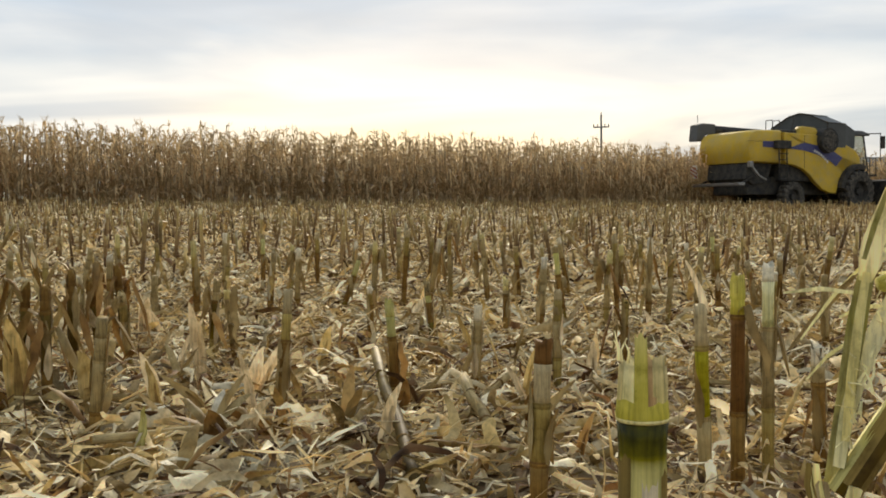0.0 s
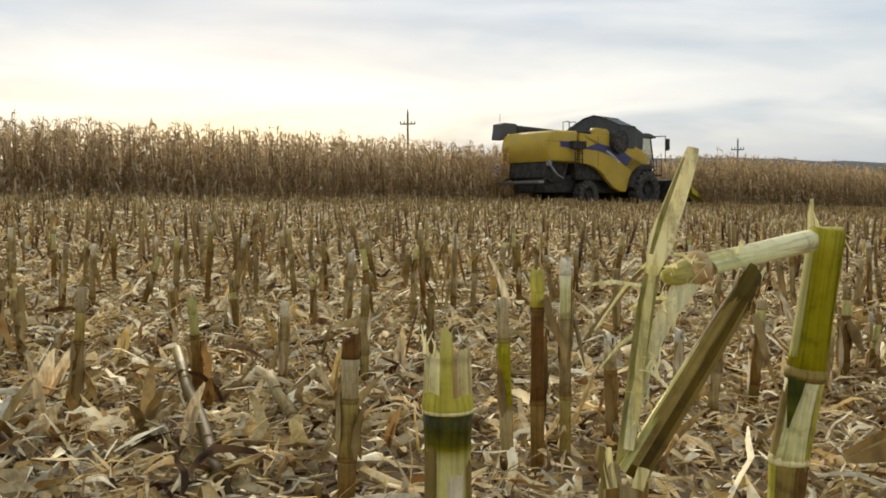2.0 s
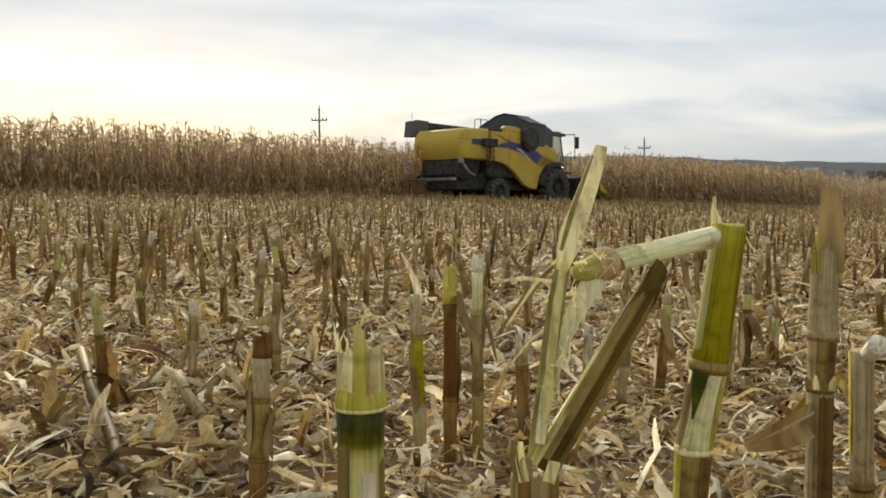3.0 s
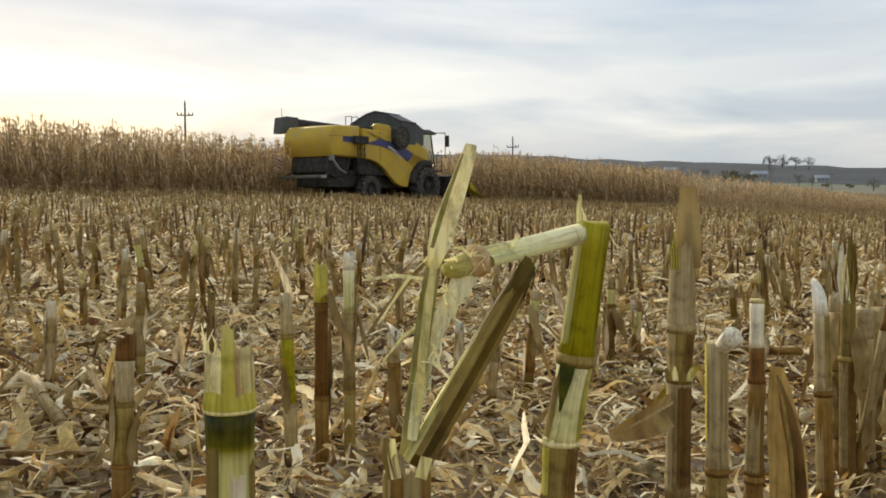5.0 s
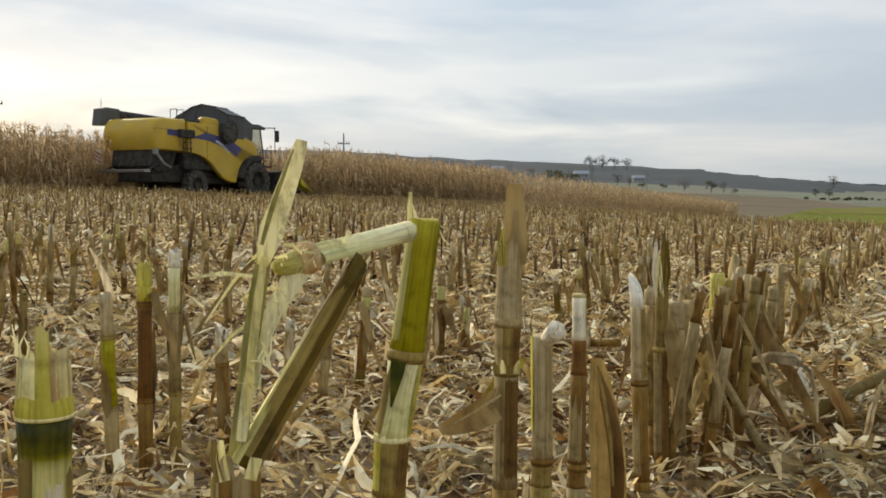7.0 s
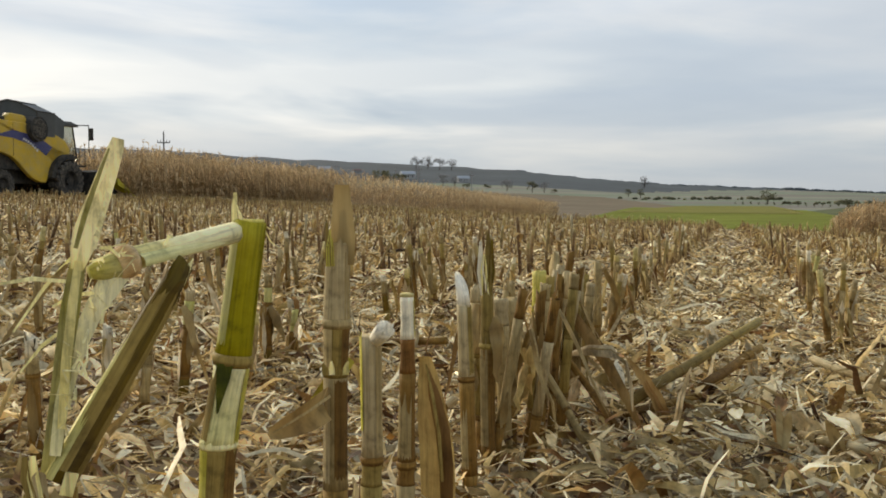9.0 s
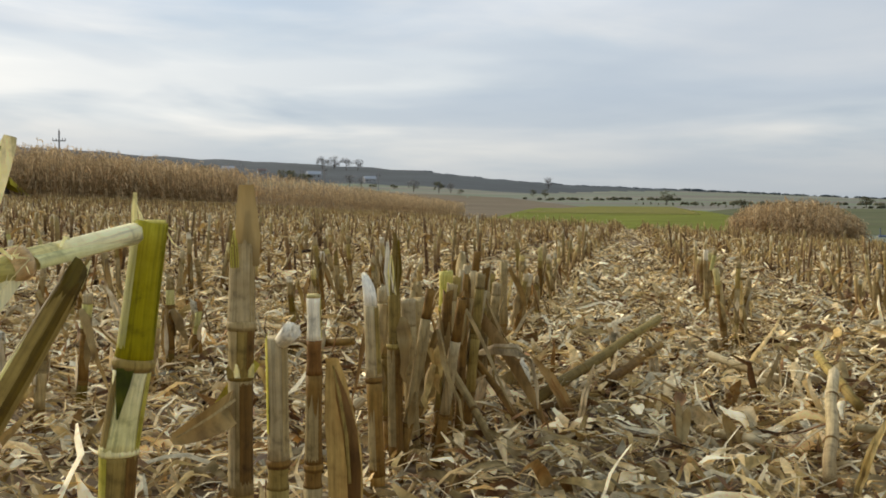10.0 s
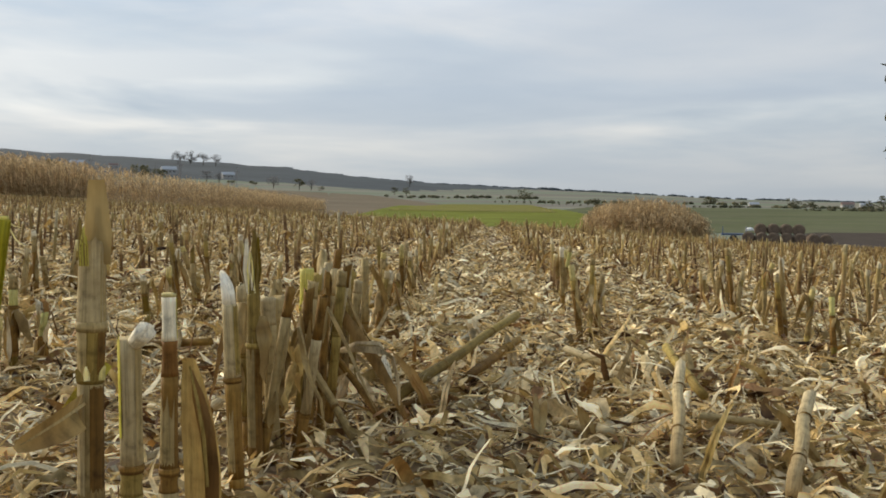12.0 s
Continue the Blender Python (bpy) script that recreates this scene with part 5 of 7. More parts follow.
    for k in range(6):
        o = b + Vector((random.uniform(-0.008, 0.008), -0.005, random.uniform(-0.006, 0.006)))
        obj("shard", Geo().strip([o, o + Vector((0.003, 0, 0.003)), o + Vector((random.uniform(0.0, 0.008), 0, random.uniform(-0.004, 0.008)))], [0.003, 0.0025, 0.0008], (0.5, 0, 1), 0.3, [0.8, 0.9, 1.0]), STEM["snow"], root)
    # rust brown stalk with a white bare tip
    root, az, sec = jointed("rust brown maize stalk with a white bare tip", 1.24, [(42.46, -5.66, 0.0092), (42.5, -8.2, 0.0094), (42.5, -10.2, 0.0106), (42.44, -15.5, 0.0116), (42.4, -16.6, 0.0120)], ["snow", "rust", "brown", "brown", "tan"], (2,), 0.002)
    rind(root, az, sec[2], "tan", -30, 120, 0.0, 0.7, 1.03, 0.02)
    rind(root, az, sec[0], "lime", 80, 30, 0.0, 0.96, 1.04, 0.004)
    shaft("cut_face", sec[0][2] - Vector((0, 0, 0.001)), sec[0][2] + Vector((0, 0, 0.003)), [0.0094, 0.0092], [0.4, 0.6], STEM["pale"], root, "", az, jag=0.001)
    # broad leaf hanging between two stalks
    root = empty("dry_leaf", Matrix.Translation(spot(1.30, 0.42)), "broad olive brown maize leaf hanging upright among the stalks", "leaf")
    blade("leaf_blade", root, [(42.85, -9.5, 1.33), (43.1, -9.2, 1.335), (43.55, -9.4, 1.34), (43.75, -10.6, 1.34), (44.0, -12.7, 1.34), (44.25, -14.6, 1.34), (44.35, -16.6, 1.34), (44.35, -20.0, 1.34)], [0.0015, 0.004, 0.009, 0.0150, 0.0215, 0.0245, 0.025, 0.023], (0.72, -0.69, 0), HUSK, 0.55, "", 0.25, [0.2, 0.3, 0.25, 0.35, 0.2, 0.4, 0.3, 0.2])
    blade("torn_edge", root, [(43.7, -9.9, 1.33), (44.1, -11.5, 1.325), (44.6, -13.5, 1.32), (44.85, -15.6, 1.32), (44.9, -20.0, 1.32)], [0.001, 0.008, 0.010, 0.010, 0.008], (0.72, -0.69, 0), BURNT, 0.6, "", -0.3)
    blade("midrib", root, [(43.6, -9.7, 1.325), (44.0, -11.5, 1.315), (44.4, -13.8, 1.31), (44.6, -16.5, 1.31)], [0.0012, 0.0022, 0.0024, 0.0022], (0.72, -0.69, 0), STEM["olive"], 0.3)
    # pointed white tip, and the tall split one beside it
    root, az, sec = jointed("tan maize stalk with a slanted white tip", 1.51, [(45.86, -6.2, 0.0118), (46.04, -10.55, 0.0128), (46.26, -16.07, 0.0122)], ["husk", "brown", "brown"], (0,), 0.003)
    rind(root, az, sec[0], "olive", 70, 90, 0.0, 0.97, 1.03)
    rind(root, az, sec[1], "tan", -40, 70, 0.0, 0.6, 1.03, 0.02)
    shaft("pith", sec[0][2] - Vector((0, 0, 0.004)), aim(45.72, -4.9, 1.51) - root.matrix_world.translation, [0.0106, 0.0104, 0.0098], [0.5, 0.8, 1.0], STEM["snow"], root, "slanted white pith", az, -100, seg=14, slant=0.019)
    root, az, sec = jointed("tall split maize stalk, half white and half olive", 1.656, [(47.25, -5.4, 0.0112), (47.29, -8.6, 0.0132), (47.41, -15.76, 0.0130)], ["olive", "brown", "brown"], (0,), 0.004)
    for x, y, k, w in ((46.85, -2.4, "snow", 0.0062), (47.05, -3.2, "cream", 0.006), (47.3, -1.9, "olive", 0.0075), (47.52, -2.3, "half", 0.0055)):
        blade("splinter", root, [(x * 0.35 + 47.22 * 0.65, -5.6, 1.645), (x, -4.2, 1.643), (x, y, 1.643)], [w, w, w * 0.35], (0.68, -0.73, 0), STEM[k], 0.4)
    rind(root, az, sec[1], "tan", -50, 100, 0.2, 1.0, 1.04, 0.03)
    jointed("short maize stalk with a wide pale sheathed end", 1.78, [(48.05, -5.84, 0.0155), (48.1, -7.4, 0.0145), (48.45, -14.93, 0.0130)], ["husk", "tan", "brown"], (1,), 0.003)
    # yellow topped stalk rising out of the clump
    jointed("maize stalk with a yellow green cut end in the clump", 2.02, [(50.35, -4.15, 0.0150), (50.3, -6.6, 0.0140), (50.2, -14.0, 0.0130)], ["lime", "olive", "brown"], (1,), 0.003)


def hero_break():
    """The stalk that was snapped over: base, leaning half, torn strips and the broken upper piece."""
    root = empty("broken_maize_stalk", Matrix.Translation(spot(0.49, 0.40)), "snapped maize stalk with torn pale fibres and a leaning half", "maize stalk", "cut maize stalks")
    base = root.matrix_world.translation
    rel = lambda az, el, d: aim(az, el, d) - base
    az = 22.0
    shaft("stalk_base", (0, 0, -0.02), rel(22.1, -15.8, 0.633), [0.0160, 0.0150, 0.0148, 0.0152, 0.0158], [0.1, 0.3, 0.6, 0.4, 0.5], STEM["tan"], root, "tan brown stalk base", az, seg=22, jag=0.003)
    for face, kind in ((-70, "olive"), (-25, "brown"), (20, "tan"), (52, "brown"), (85, "olive")):
        shaft("sheath_strip", rel(22.1, -24.0, 0.633), rel(22.1, -15.7 + 0.3 * math.sin(face), 0.633), [0.0152, 0.0154, 0.0160, 0.0164], [0.3, 0.5, 0.4, 0.6], STEM[kind], root, "", az, face, 34, 5, 0.003)
    for x, y, w, kind in ((20.85, -13.9, 0.0028, "olive"), (21.25, -13.9, 0.0034, "cream"), (21.55, -14.8, 0.004, "husk"), (23.3, -15.0, 0.004, "cream")):
        blade("splinter", root, [(x * 0.7 + 22.0 * 0.3, -16.2, 0.617), (x, -15.0, 0.617), (x, y, 0.617)], [w, w, w * 0.5], (0.92, -0.38, 0), STEM[kind], 0.25)
    # leaning half: dark brown face between an olive edge and a pale torn rim
    lo, hi = rel(22.55, -15.5, 0.628), rel(29.2, -4.15, 0.665)
    half = shaft("leaning_half", lo, hi, [0.0094, 0.0093, 0.0090, 0.0088, 0.0083, 0.0070], [0.5, 0.6, 0.7, 0.6, 0.7, 0.8], STEM["half"], root, "dark olive brown leaning half", az, seg=18, jag=0.012)
    for face, arc, kind, s0, s1, lift in ((-62, 66, "sheath", 0.0, 0.66, 1.05), (-88, 44, "cream", 0.0, 0.50, 1.09), (-26, 52, "olive", 0.05, 0.86, 1.04), (16, 40, "umber", 0.0, 0.93, 1.035), (58, 60, "olive", 0.0, 0.90, 1.03)):
        a, b = lo + (hi - lo) * s0, lo + (hi - lo) * s1
        shaft("rind_strip", a, b, [0.0094 * lift, 0.0093 * lift, 0.0090 * lift, 0.0082 * lift], [0.3, 0.5, 0.6, 0.5], STEM[kind], root, "", az, face, arc, 6, 0.010)
    for k in range(7):
        e = hi + (lo - hi) * random.uniform(0.02, 0.12) + Vector((random.uniform(-0.006, 0.006), -0.004, random.uniform(-0.004, 0.004)))
        t = e + (hi - lo).normalized() * random.uniform(0.008, 0.018) + Vector((random.uniform(-0.004, 0.004), 0, random.uniform(-0.003, 0.004)))
        obj("splinter", Geo().strip([e, (e + t) / 2, t], [0.0026, 0.002, 0.0005], (0.8, -0.3, -0.5), 0.3, [0.4, 0.6, 0.8]), STEM[("umber", "half", "cream")[k % 3]], root)
    # upright strip: thin below, a wide curved blade above
    blade("upright_strip", root, [(22.1, -15.2, 0.628), (22.62, -11.5, 0.625), (22.94, -8.7, 0.62), (23.3, -6.25, 0.618), (23.75, -3.6, 0.615)], [0.0056, 0.0056, 0.0052, 0.0056, 0.0046], (0.92, -0.39, 0), STEM["sheath"], 0.5, "yellow green torn strip")
    blade("upright_strip", root, [(22.75, -12.6, 0.622), (23.05, -9.2, 0.618), (23.45, -5.8, 0.614), (23.8, -3.4, 0.612)], [0.0022, 0.0030, 0.0028, 0.0022], (0.92, -0.39, 0), STEM["cream"], 0.3)
    blade("torn_blade", root, [(23.7, -3.9, 0.614), (23.98, -2.8, 0.612), (24.22, -1.9, 0.611), (24.55, -0.9, 0.609), (24.95, 0.2, 0.607), (25.5, 1.8, 0.603), (25.85, 2.9, 0.60), (26.0, 3.45, 0.599)], [0.0036, 0.0064, 0.0078, 0.0072, 0.0066, 0.0056, 0.0047, 0.0036], (0.92, -0.39, 0), STEM["cream"], 0.45, "pale yellow torn blade of rind standing upright", 0.25, [0.5, 0.8, 1.0, 1.0, 1.0, 0.9, 1.0, 0.9])
    blade("blade_edge", root, [(23.65, -2.7, 0.606), (24.15, -0.9, 0.603), (24.65, 0.6, 0.60), (25.5, 2.9, 0.594)], [0.0012, 0.0016, 0.0014, 0.0006], (0.92, -0.39, 0), STEM["sheath"], 0.3)
    for k in range(9):
        q = k / 8
        e = rel(24.55 + 1.1 * q, -2.4 + 4.4 * q, 0.606)
        obj("splinter", Geo().strip([e, e + Vector((0.002, 0, -0.001)), e + Vector((random.uniform(0.002, 0.0045), 0, random.uniform(-0.005, -0.001)))], [0.0022, 0.0016, 0.0003], (0.2, 0, 1), 0.2, [0.9] * 3), STEM["cream"], root)
    # torn skin between the base and the break
    blade("torn_strip", root, [(25.95, -3.9, 0.632), (25.35, -4.9, 0.629), (24.6, -6.1, 0.627), (23.95, -7.5, 0.625), (23.35, -9.2, 0.624), (22.8, -11.3, 0.624), (22.4, -14.0, 0.625)], [0.0082, 0.0074, 0.0060, 0.0055, 0.0050, 0.0042, 0.0034], (0.80, -0.35, -0.45), STEM["peeled"], 0.35, "torn translucent fibres", 0.2, [0.7, 0.8, 0.9, 0.8, 0.7, 0.6, 0.6])
    for k in range(14):
        q = random.random()
        e = rel(22.6 + 3.0 * q + random.uniform(-0.5, 0.5), -13.0 + 8.6 * q, 0.617)
        obj("fibre", Geo().strip([e, e + Vector((random.uniform(-0.006, 0.006), 0, 0.008)), e + Vector((random.uniform(-0.018, 0.014), random.uniform(-0.006, 0.006), random.uniform(-0.006, 0.022)))], [0.0011, 0.0008, 0.0002], (0.92, -0.39, 0), 0.3, [0.8, 0.9, 1.0]), STEM["cream"], root)
    # the node at the break and the pale piece that reaches across
    shaft("break_end", rel(24.35, -4.05, 0.628), rel(26.2, -3.6, 0.635), [0.0042, 0.0072, 0.0085, 0.0092], [0.8, 0.7, 0.6, 0.4], STEM["sheath"], root, "", az, seg=14, jag=0.004)
    shaft("knot", rel(25.75, -3.7, 0.632), rel(26.75, -3.3, 0.638), [0.0092, 0.0102, 0.0112, 0.0106, 0.0090], [0.6, 0.3, 0.2, 0.5, 0.8], STEM["blush"], root, "brownish node at the break", az, seg=16)
    piece = shaft("broken_piece", rel(26.65, -3.32, 0.638), rel(32.25, -1.9, 0.775), [0.0076, 0.0074, 0.0077, 0.0082, 0.0086], [0.5, 0.8, 0.9, 1.0, 1.0], STEM["cream"], root, "pale broken stalk piece lying across", az, seg=18, jag=0.0015)
    shaft("rind_strip", rel(26.9, -3.62, 0.632), rel(32.0, -2.2, 0.768), [0.0062, 0.0064, 0.0067, 0.0069], [0.4, 0.5, 0.6, 0.7], STEM["peeled"], root, "", az, 0, 150, 8, 0.003)
    for k in range(8):
        e = rel(26.0 + random.uniform(-1.7, 0.9), -3.4 + random.uniform(-0.8, 0.7), 0.622)
        obj("fibre", Geo().strip([e, e + Vector((random.uniform(-0.010, 0.008), random.uniform(-0.006, 0.006), random.uniform(-0.010, 0.008))), e + Vector((random.uniform(-0.018, 0.010), random.uniform(-0.01, 0.01), random.uniform(-0.020, 0.008)))], [0.0010, 0.0007, 0.0002], (0.3, 0, 1), 0.2, [0.9] * 3), STEM["cream"], root)
    for a, b in (((19.5, -4.6, 0.64), (23.3, -4.55, 0.62)), ((20.4, -7.2, 0.66), (23.6, -3.0, 0.64)), ((20.7, -9.4, 0.66), (22.9, -7.2, 0.63)), ((22.4, -5.9, 0.62), (24.6, -5.2, 0.625)), ((24.9, -2.7, 0.61), (26.0, -3.2, 0.62)), ((28.4, -2.6, 0.66), (28.9, -2.1, 0.67))):
        blade("fibre", root, [a, tuple((p + q) / 2 + (0.25 if i == 1 else 0) for i, (p, q) in enumerate(zip(a, b))), b], [0.0007, 0.0014, 0.0011], (0, 0.3, 1), STEM["cream"], 0.2)
    blade("loose_strip", root, [(19.8, -7.8, 0.70), (21.0, -6.2, 0.68), (22.3, -4.6, 0.65), (23.2, -3.6, 0.63)], [0.001, 0.0022, 0.0022, 0.001], (0.5, -0.2, -0.8), STEM["husk"], 0.3, "thin loose strip of leaf", 0.6)
    blade("splinter", root, [(32.4, -2.0, 0.80), (32.35, -0.6, 0.80), (32.42, 0.45, 0.80)], [0.0028, 0.0022, 0.0014], (0.9, -0.4, 0), STEM["cream"], 0.3)


def hero_clump():
    """The thick clump further along the row, and broad leaves hanging out of it."""
    stalk(1.78, 0.40, 0.0155, [(0.10, "brown", True), (0.30, "tan", False)], "flat", leaf=2, strips=2)
    stalk(1.86, 0.42, 0.0145, [(0.12, "tan", True), (0.25, "brown", True), (0.335, "tan", False)], "fray", leaf=2, strips=2)
    stalk(2.00, 0.39, 0.0150, [(0.12, "brown", True), (0.33, "tan", False)], "fray", leaf=3, strips=2)
    stalk(2.19, 0.40, 0.0145, [(0.09, "brown", True), (0.22, "brown", True), (0.314, "olive", False)], "flat", leaf=2, strips=2)
    stalk(2.31, 0.41, 0.0140, [(0.12, "tan", True), (0.36, "tan", False)], "point", leaf=3, strips=2)
    for k in range(11):
        u = 1.62 + 0.09 * k
        stalk(u, 0.40 + random.uniform(-0.06, 0.05), random.uniform(0.009, 0.0125), [(0.1, "brown", True), (random.uniform(0.22, 0.31), random.choice(("tan", "olive", "brown", "husk")), False), (random.uniform(0.315, 0.36), random.choice(("tan", "husk", "brown", "brown")), False)], random.choice(("fray", "flat", "flat")), (random.uniform(-0.12, 0.12), random.uniform(-0.18, 0.08)), 1, 2)
    stalk(2.62, 0.38, 0.0120, [(0.12, "brown", True), (0.29, "olive", False)], "flat", leaf=2, strips=2)
    stalk(3.03, 0.40, 0.0130, [(0.10, "brown", True), (0.30, "tan", False)], "flat", leaf=1)
    for k in range(9):
        u = 1.70 + 0.09 * k
        h = random.uniform(0.27, 0.34)
        stalk(u, 0.38 + random.uniform(-0.05, 0.06), random.uniform(0.011, 0.0145), [(0.09, "brown", True), (h * 0.62, random.choice(("brown", "tan", "olive")), True), (h - 0.03, random.choice(("tan", "tan", "olive")), False), (h, random.choice(("tan", "husk", "tan")), False)], random.choice(("flat", "flat", "fray")), (random.uniform(-0.08, 0.08), random.uniform(-0.1, 0.06)), 1, 2)
    for u, v, z, side, L, w in ((1.72, 0.36, 0.22, -2.4, 0.24, 0.011), (1.84, 0.34, 0.24, -1.6, 0.26, 0.012), (2.05, 0.34, 0.22, -1.1, 0.28, 0.012), (2.2, 0.34, 0.2, -0.4, 0.26, 0.011), (1.66, 0.44, 0.24, 2.4, 0.22, 0.011), (2.1, 0.44, 0.25, -2.0, 0.26, 0.011)):
        root = empty("dry_leaf", Matrix.Translation(spot(u, v)), "broad dry brown maize leaf hanging from the thick clump", "leaf", "leaves of the clump")
        g = hang_geo(L, w * 0.75, side + radians(90 - ROW_AZ), z)
        obj("leaf_blade", g, random.choice((HUSK, DRY_LEAF, DRY_LEAF, BURNT)), root)
        obj("midrib", Geo().strip([Vector(g.v[3 * k + 1]) + Vector((0, 0, 0.0012)) for k in range(8)], [0.0018 - 0.00018 * k for k in range(8)], (-math.sin(side), math.cos(side), 0.2), -0.3, [0.7] * 8), STEM["tan"], root)
    # grey bent leaf and long brown stem leaning out of the clump over the litter
    root = empty("dry_leaf", Matrix.Translation(spot(2.0, 0.22)), "pale grey bent maize leaf drooping over the litter", "leaf", "leaves of the clump")
    blade("leaf_blade", root, [(52.3, -9.0, 2.05), (53.3, -8.75, 2.0), (54.6, -8.8, 1.96), (55.4, -9.4, 1.94), (55.8, -10.8, 1.93), (55.9, -12.2, 1.93)], [0.005, 0.011, 0.013, 0.012, 0.009, 0.003], (0.2, 0.8, 0.6), PALE_HUSK, 0.5, "", 0.2)
    blade("midrib", root, [(52.4, -8.95, 2.04), (53.4, -8.65, 1.99), (54.6, -8.7, 1.95), (55.4, -9.3, 1.93)], [0.0018, 0.0018, 0.0015, 0.001], (0.2, 0.8, 0.6), STEM["tan"], 0.2)
    root = empty("dry_leaf", Matrix.Translation(spot(2.1, 0.25)), "long brown rolled maize leaf sagging out of the clump", "leaf", "leaves of the clump")
    blade("leaf_blade", root, [(51.3, -5.4, 2.1), (52.2, -6.6, 2.08), (53.3, -8.0, 2.05), (54.5, -9.7, 2.0), (55.6, -11.6, 1.97), (56.3, -13.0, 1.95)], [0.010, 0.012, 0.013, 0.012, 0.010, 0.005], (0.6, -0.4, 0.6), BURNT, 0.6, "", 0.5)


hero_stub()
hero_row()
hero_break()
hero_clump()


def second_rows():
    """Rows a step further out, stalk by stalk: along the row, height, radius, lower and upper kind, leaves."""
    kinds = {0: ("brown", "brown", "olive"), 1: ("brown", "tan", "tan"), 2: ("olive", "half", "tan"), 3: ("brown", "brown", "tan"), 4: ("olive", "tan", "olive"), 5: ("half", "brown", "sheath")}
    table = {
        1.15: [(1.38, 0.237, 0.0132, 3), (1.57, 0.225, 0.0114, 4), (1.69, 0.19, 0.0120, 1), (1.84, 0.265, 0.0127, 5),
               (2.15, 0.181, 0.0135, 1), (2.25, 0.279, 0.0125, 5), (2.37, 0.165, 0.0105, 5), (2.43, 0.199, 0.0105, 0), (2.75, 0.2, 0.012, 1), (3.17, 0.208, 0.0125, 2)],
        1.90: [(0.28, 0.25, 0.0125, 1), (0.65, 0.282, 0.0118, 0), (0.92, 0.259, 0.0115, 5), (1.12, 0.23, 0.0115, 1), (1.35, 0.25, 0.012, 4), (1.55, 0.22, 0.011, 0), (2.06, 0.271, 0.0125, 4), (2.3, 0.25, 0.011, 1), (2.55, 0.26, 0.012, 0), (2.8, 0.23, 0.012, 3)],
        2.65: [(-0.1, 0.24, 0.012, 0), (0.49, 0.218, 0.0125, 4), (0.71, 0.241, 0.0113, 2), (0.78, 0.205, 0.0113, 1), (1.2, 0.2, 0.0115, 0), (1.41, 0.21, 0.0115, 5), (1.68, 0.21, 0.0111, 3)],
    }
    for v, row in table.items():
        for u, h, r, k in row:
            lo, mid, hi = kinds[k]
            a = h * random.uniform(0.25, 0.4)
            b = h * random.uniform(0.62, 0.75)
            tip = random.choice(("husk", "white", "pale", "tan", hi))
            stalk(u, v, r * 0.92, [(a, lo, True), (b, mid, True), (h - random.uniform(0.02, 0.05), hi, False), (h, tip, False)], random.choice(("flat", "flat", "fray", "point")), (random.uniform(-0.1, 0.1), random.uniform(-0.1, 0.1)), random.choice((0, 1, 2, 2)), 3)
    stalk(0.78, 1.15, 0.0142, [(0.10, "brown", True), (0.185, "olive", True), (0.245, "husk", False), (0.278, "rust", False)], "flat", (0.05, 0.0), 1, 4, "grey sheathed maize stalk with a rusty cut end")
    root = stalk(1.11, 1.15, 0.0118, [(0.13, "tan", True), (0.245, "green", True), (0.312, "husk", False)], "flat", (-0.04, 0.0), 0, 2, "thin green maize stalk with a tan sheathed end")
    obj("leaf", Geo().strip([(0, 0, 0.30), (-0.008, 0.004, 0.335), (-0.022, 0.01, 0.37), (-0.03, 0.012, 0.385)], [0.0075, 0.006, 0.0035, 0.0012], (0.8, -0.5, 0.2), 0.4, [0.7, 0.8, 0.7, 0.9]), PALE_HUSK, root, "thin pale leaf end")
    stalk(1.18, 1.15, 0.0130, [(0.13, "brown", True), (0.29, "rust", True), (0.368, "lime", False)], "fray", (0.0, 0.0), 1, 2, "brown maize stalk with a yellow green cut end")
    stalk(1.25, 1.15, 0.0112, [(0.13, "olive", True), (0.265, "tan", True), (0.345, "peeled", False), (0.375, "snow", False)], "flat", (0.0, 0.0), 1, 3, "thin maize stalk with a pale yellow end")
    # the rest of the near rows: some patterns, set out again and again
    pats = []
    for i in range(14):
        h = random.uniform(0.23, 0.33)
        lo, mid, hi = kinds[(0, 1, 4, 1, 0, 4, 3, 1, 0, 4, 3, 1, 5, 4)[i]]
        pats.append(stalk(0, 0, random.uniform(0.0095, 0.0125), [(h * 0.3, lo, True), (h * 0.68, mid, True), (h - random.uniform(0.02, 0.05), hi, False), (h, ("husk", "white", "tan", "pale", "tan")[i % 5], False)], ("flat", "fray", "point", "flat")[i % 4], (random.uniform(-0.1, 0.1), random.uniform(-0.1, 0.1)), (1, 3, 1, 2)[i % 4]))
    spots = []
    for k in range(-6, 9):
        v = ROW0 + SPACING * k
        u = -4.6
        while u < 4.7:
            u += random.uniform(0.09, 0.17)
            d = math.hypot(u, v)
            az = math.degrees(math.atan2(*xy(u, v)))
            if not (1.7 < d < 4.9 and -34 < az < 92):
                continue
            if v in table and min(table[v][0][0], 0.9) - 0.2 < u < table[v][-1][0] + 0.1 or abs(v - 0.4) < 0.01 and u < 3.1:
                continue
            if abs(v + 0.35) < 0.01 and (u < 3.2 or 3.75 < u < 4.3) or v < -0.5 and u < 2.35 or v < 0.3 and random.random() < 0.25:
                continue
            spots.append((u, v + random.gauss(0, 0.025)))
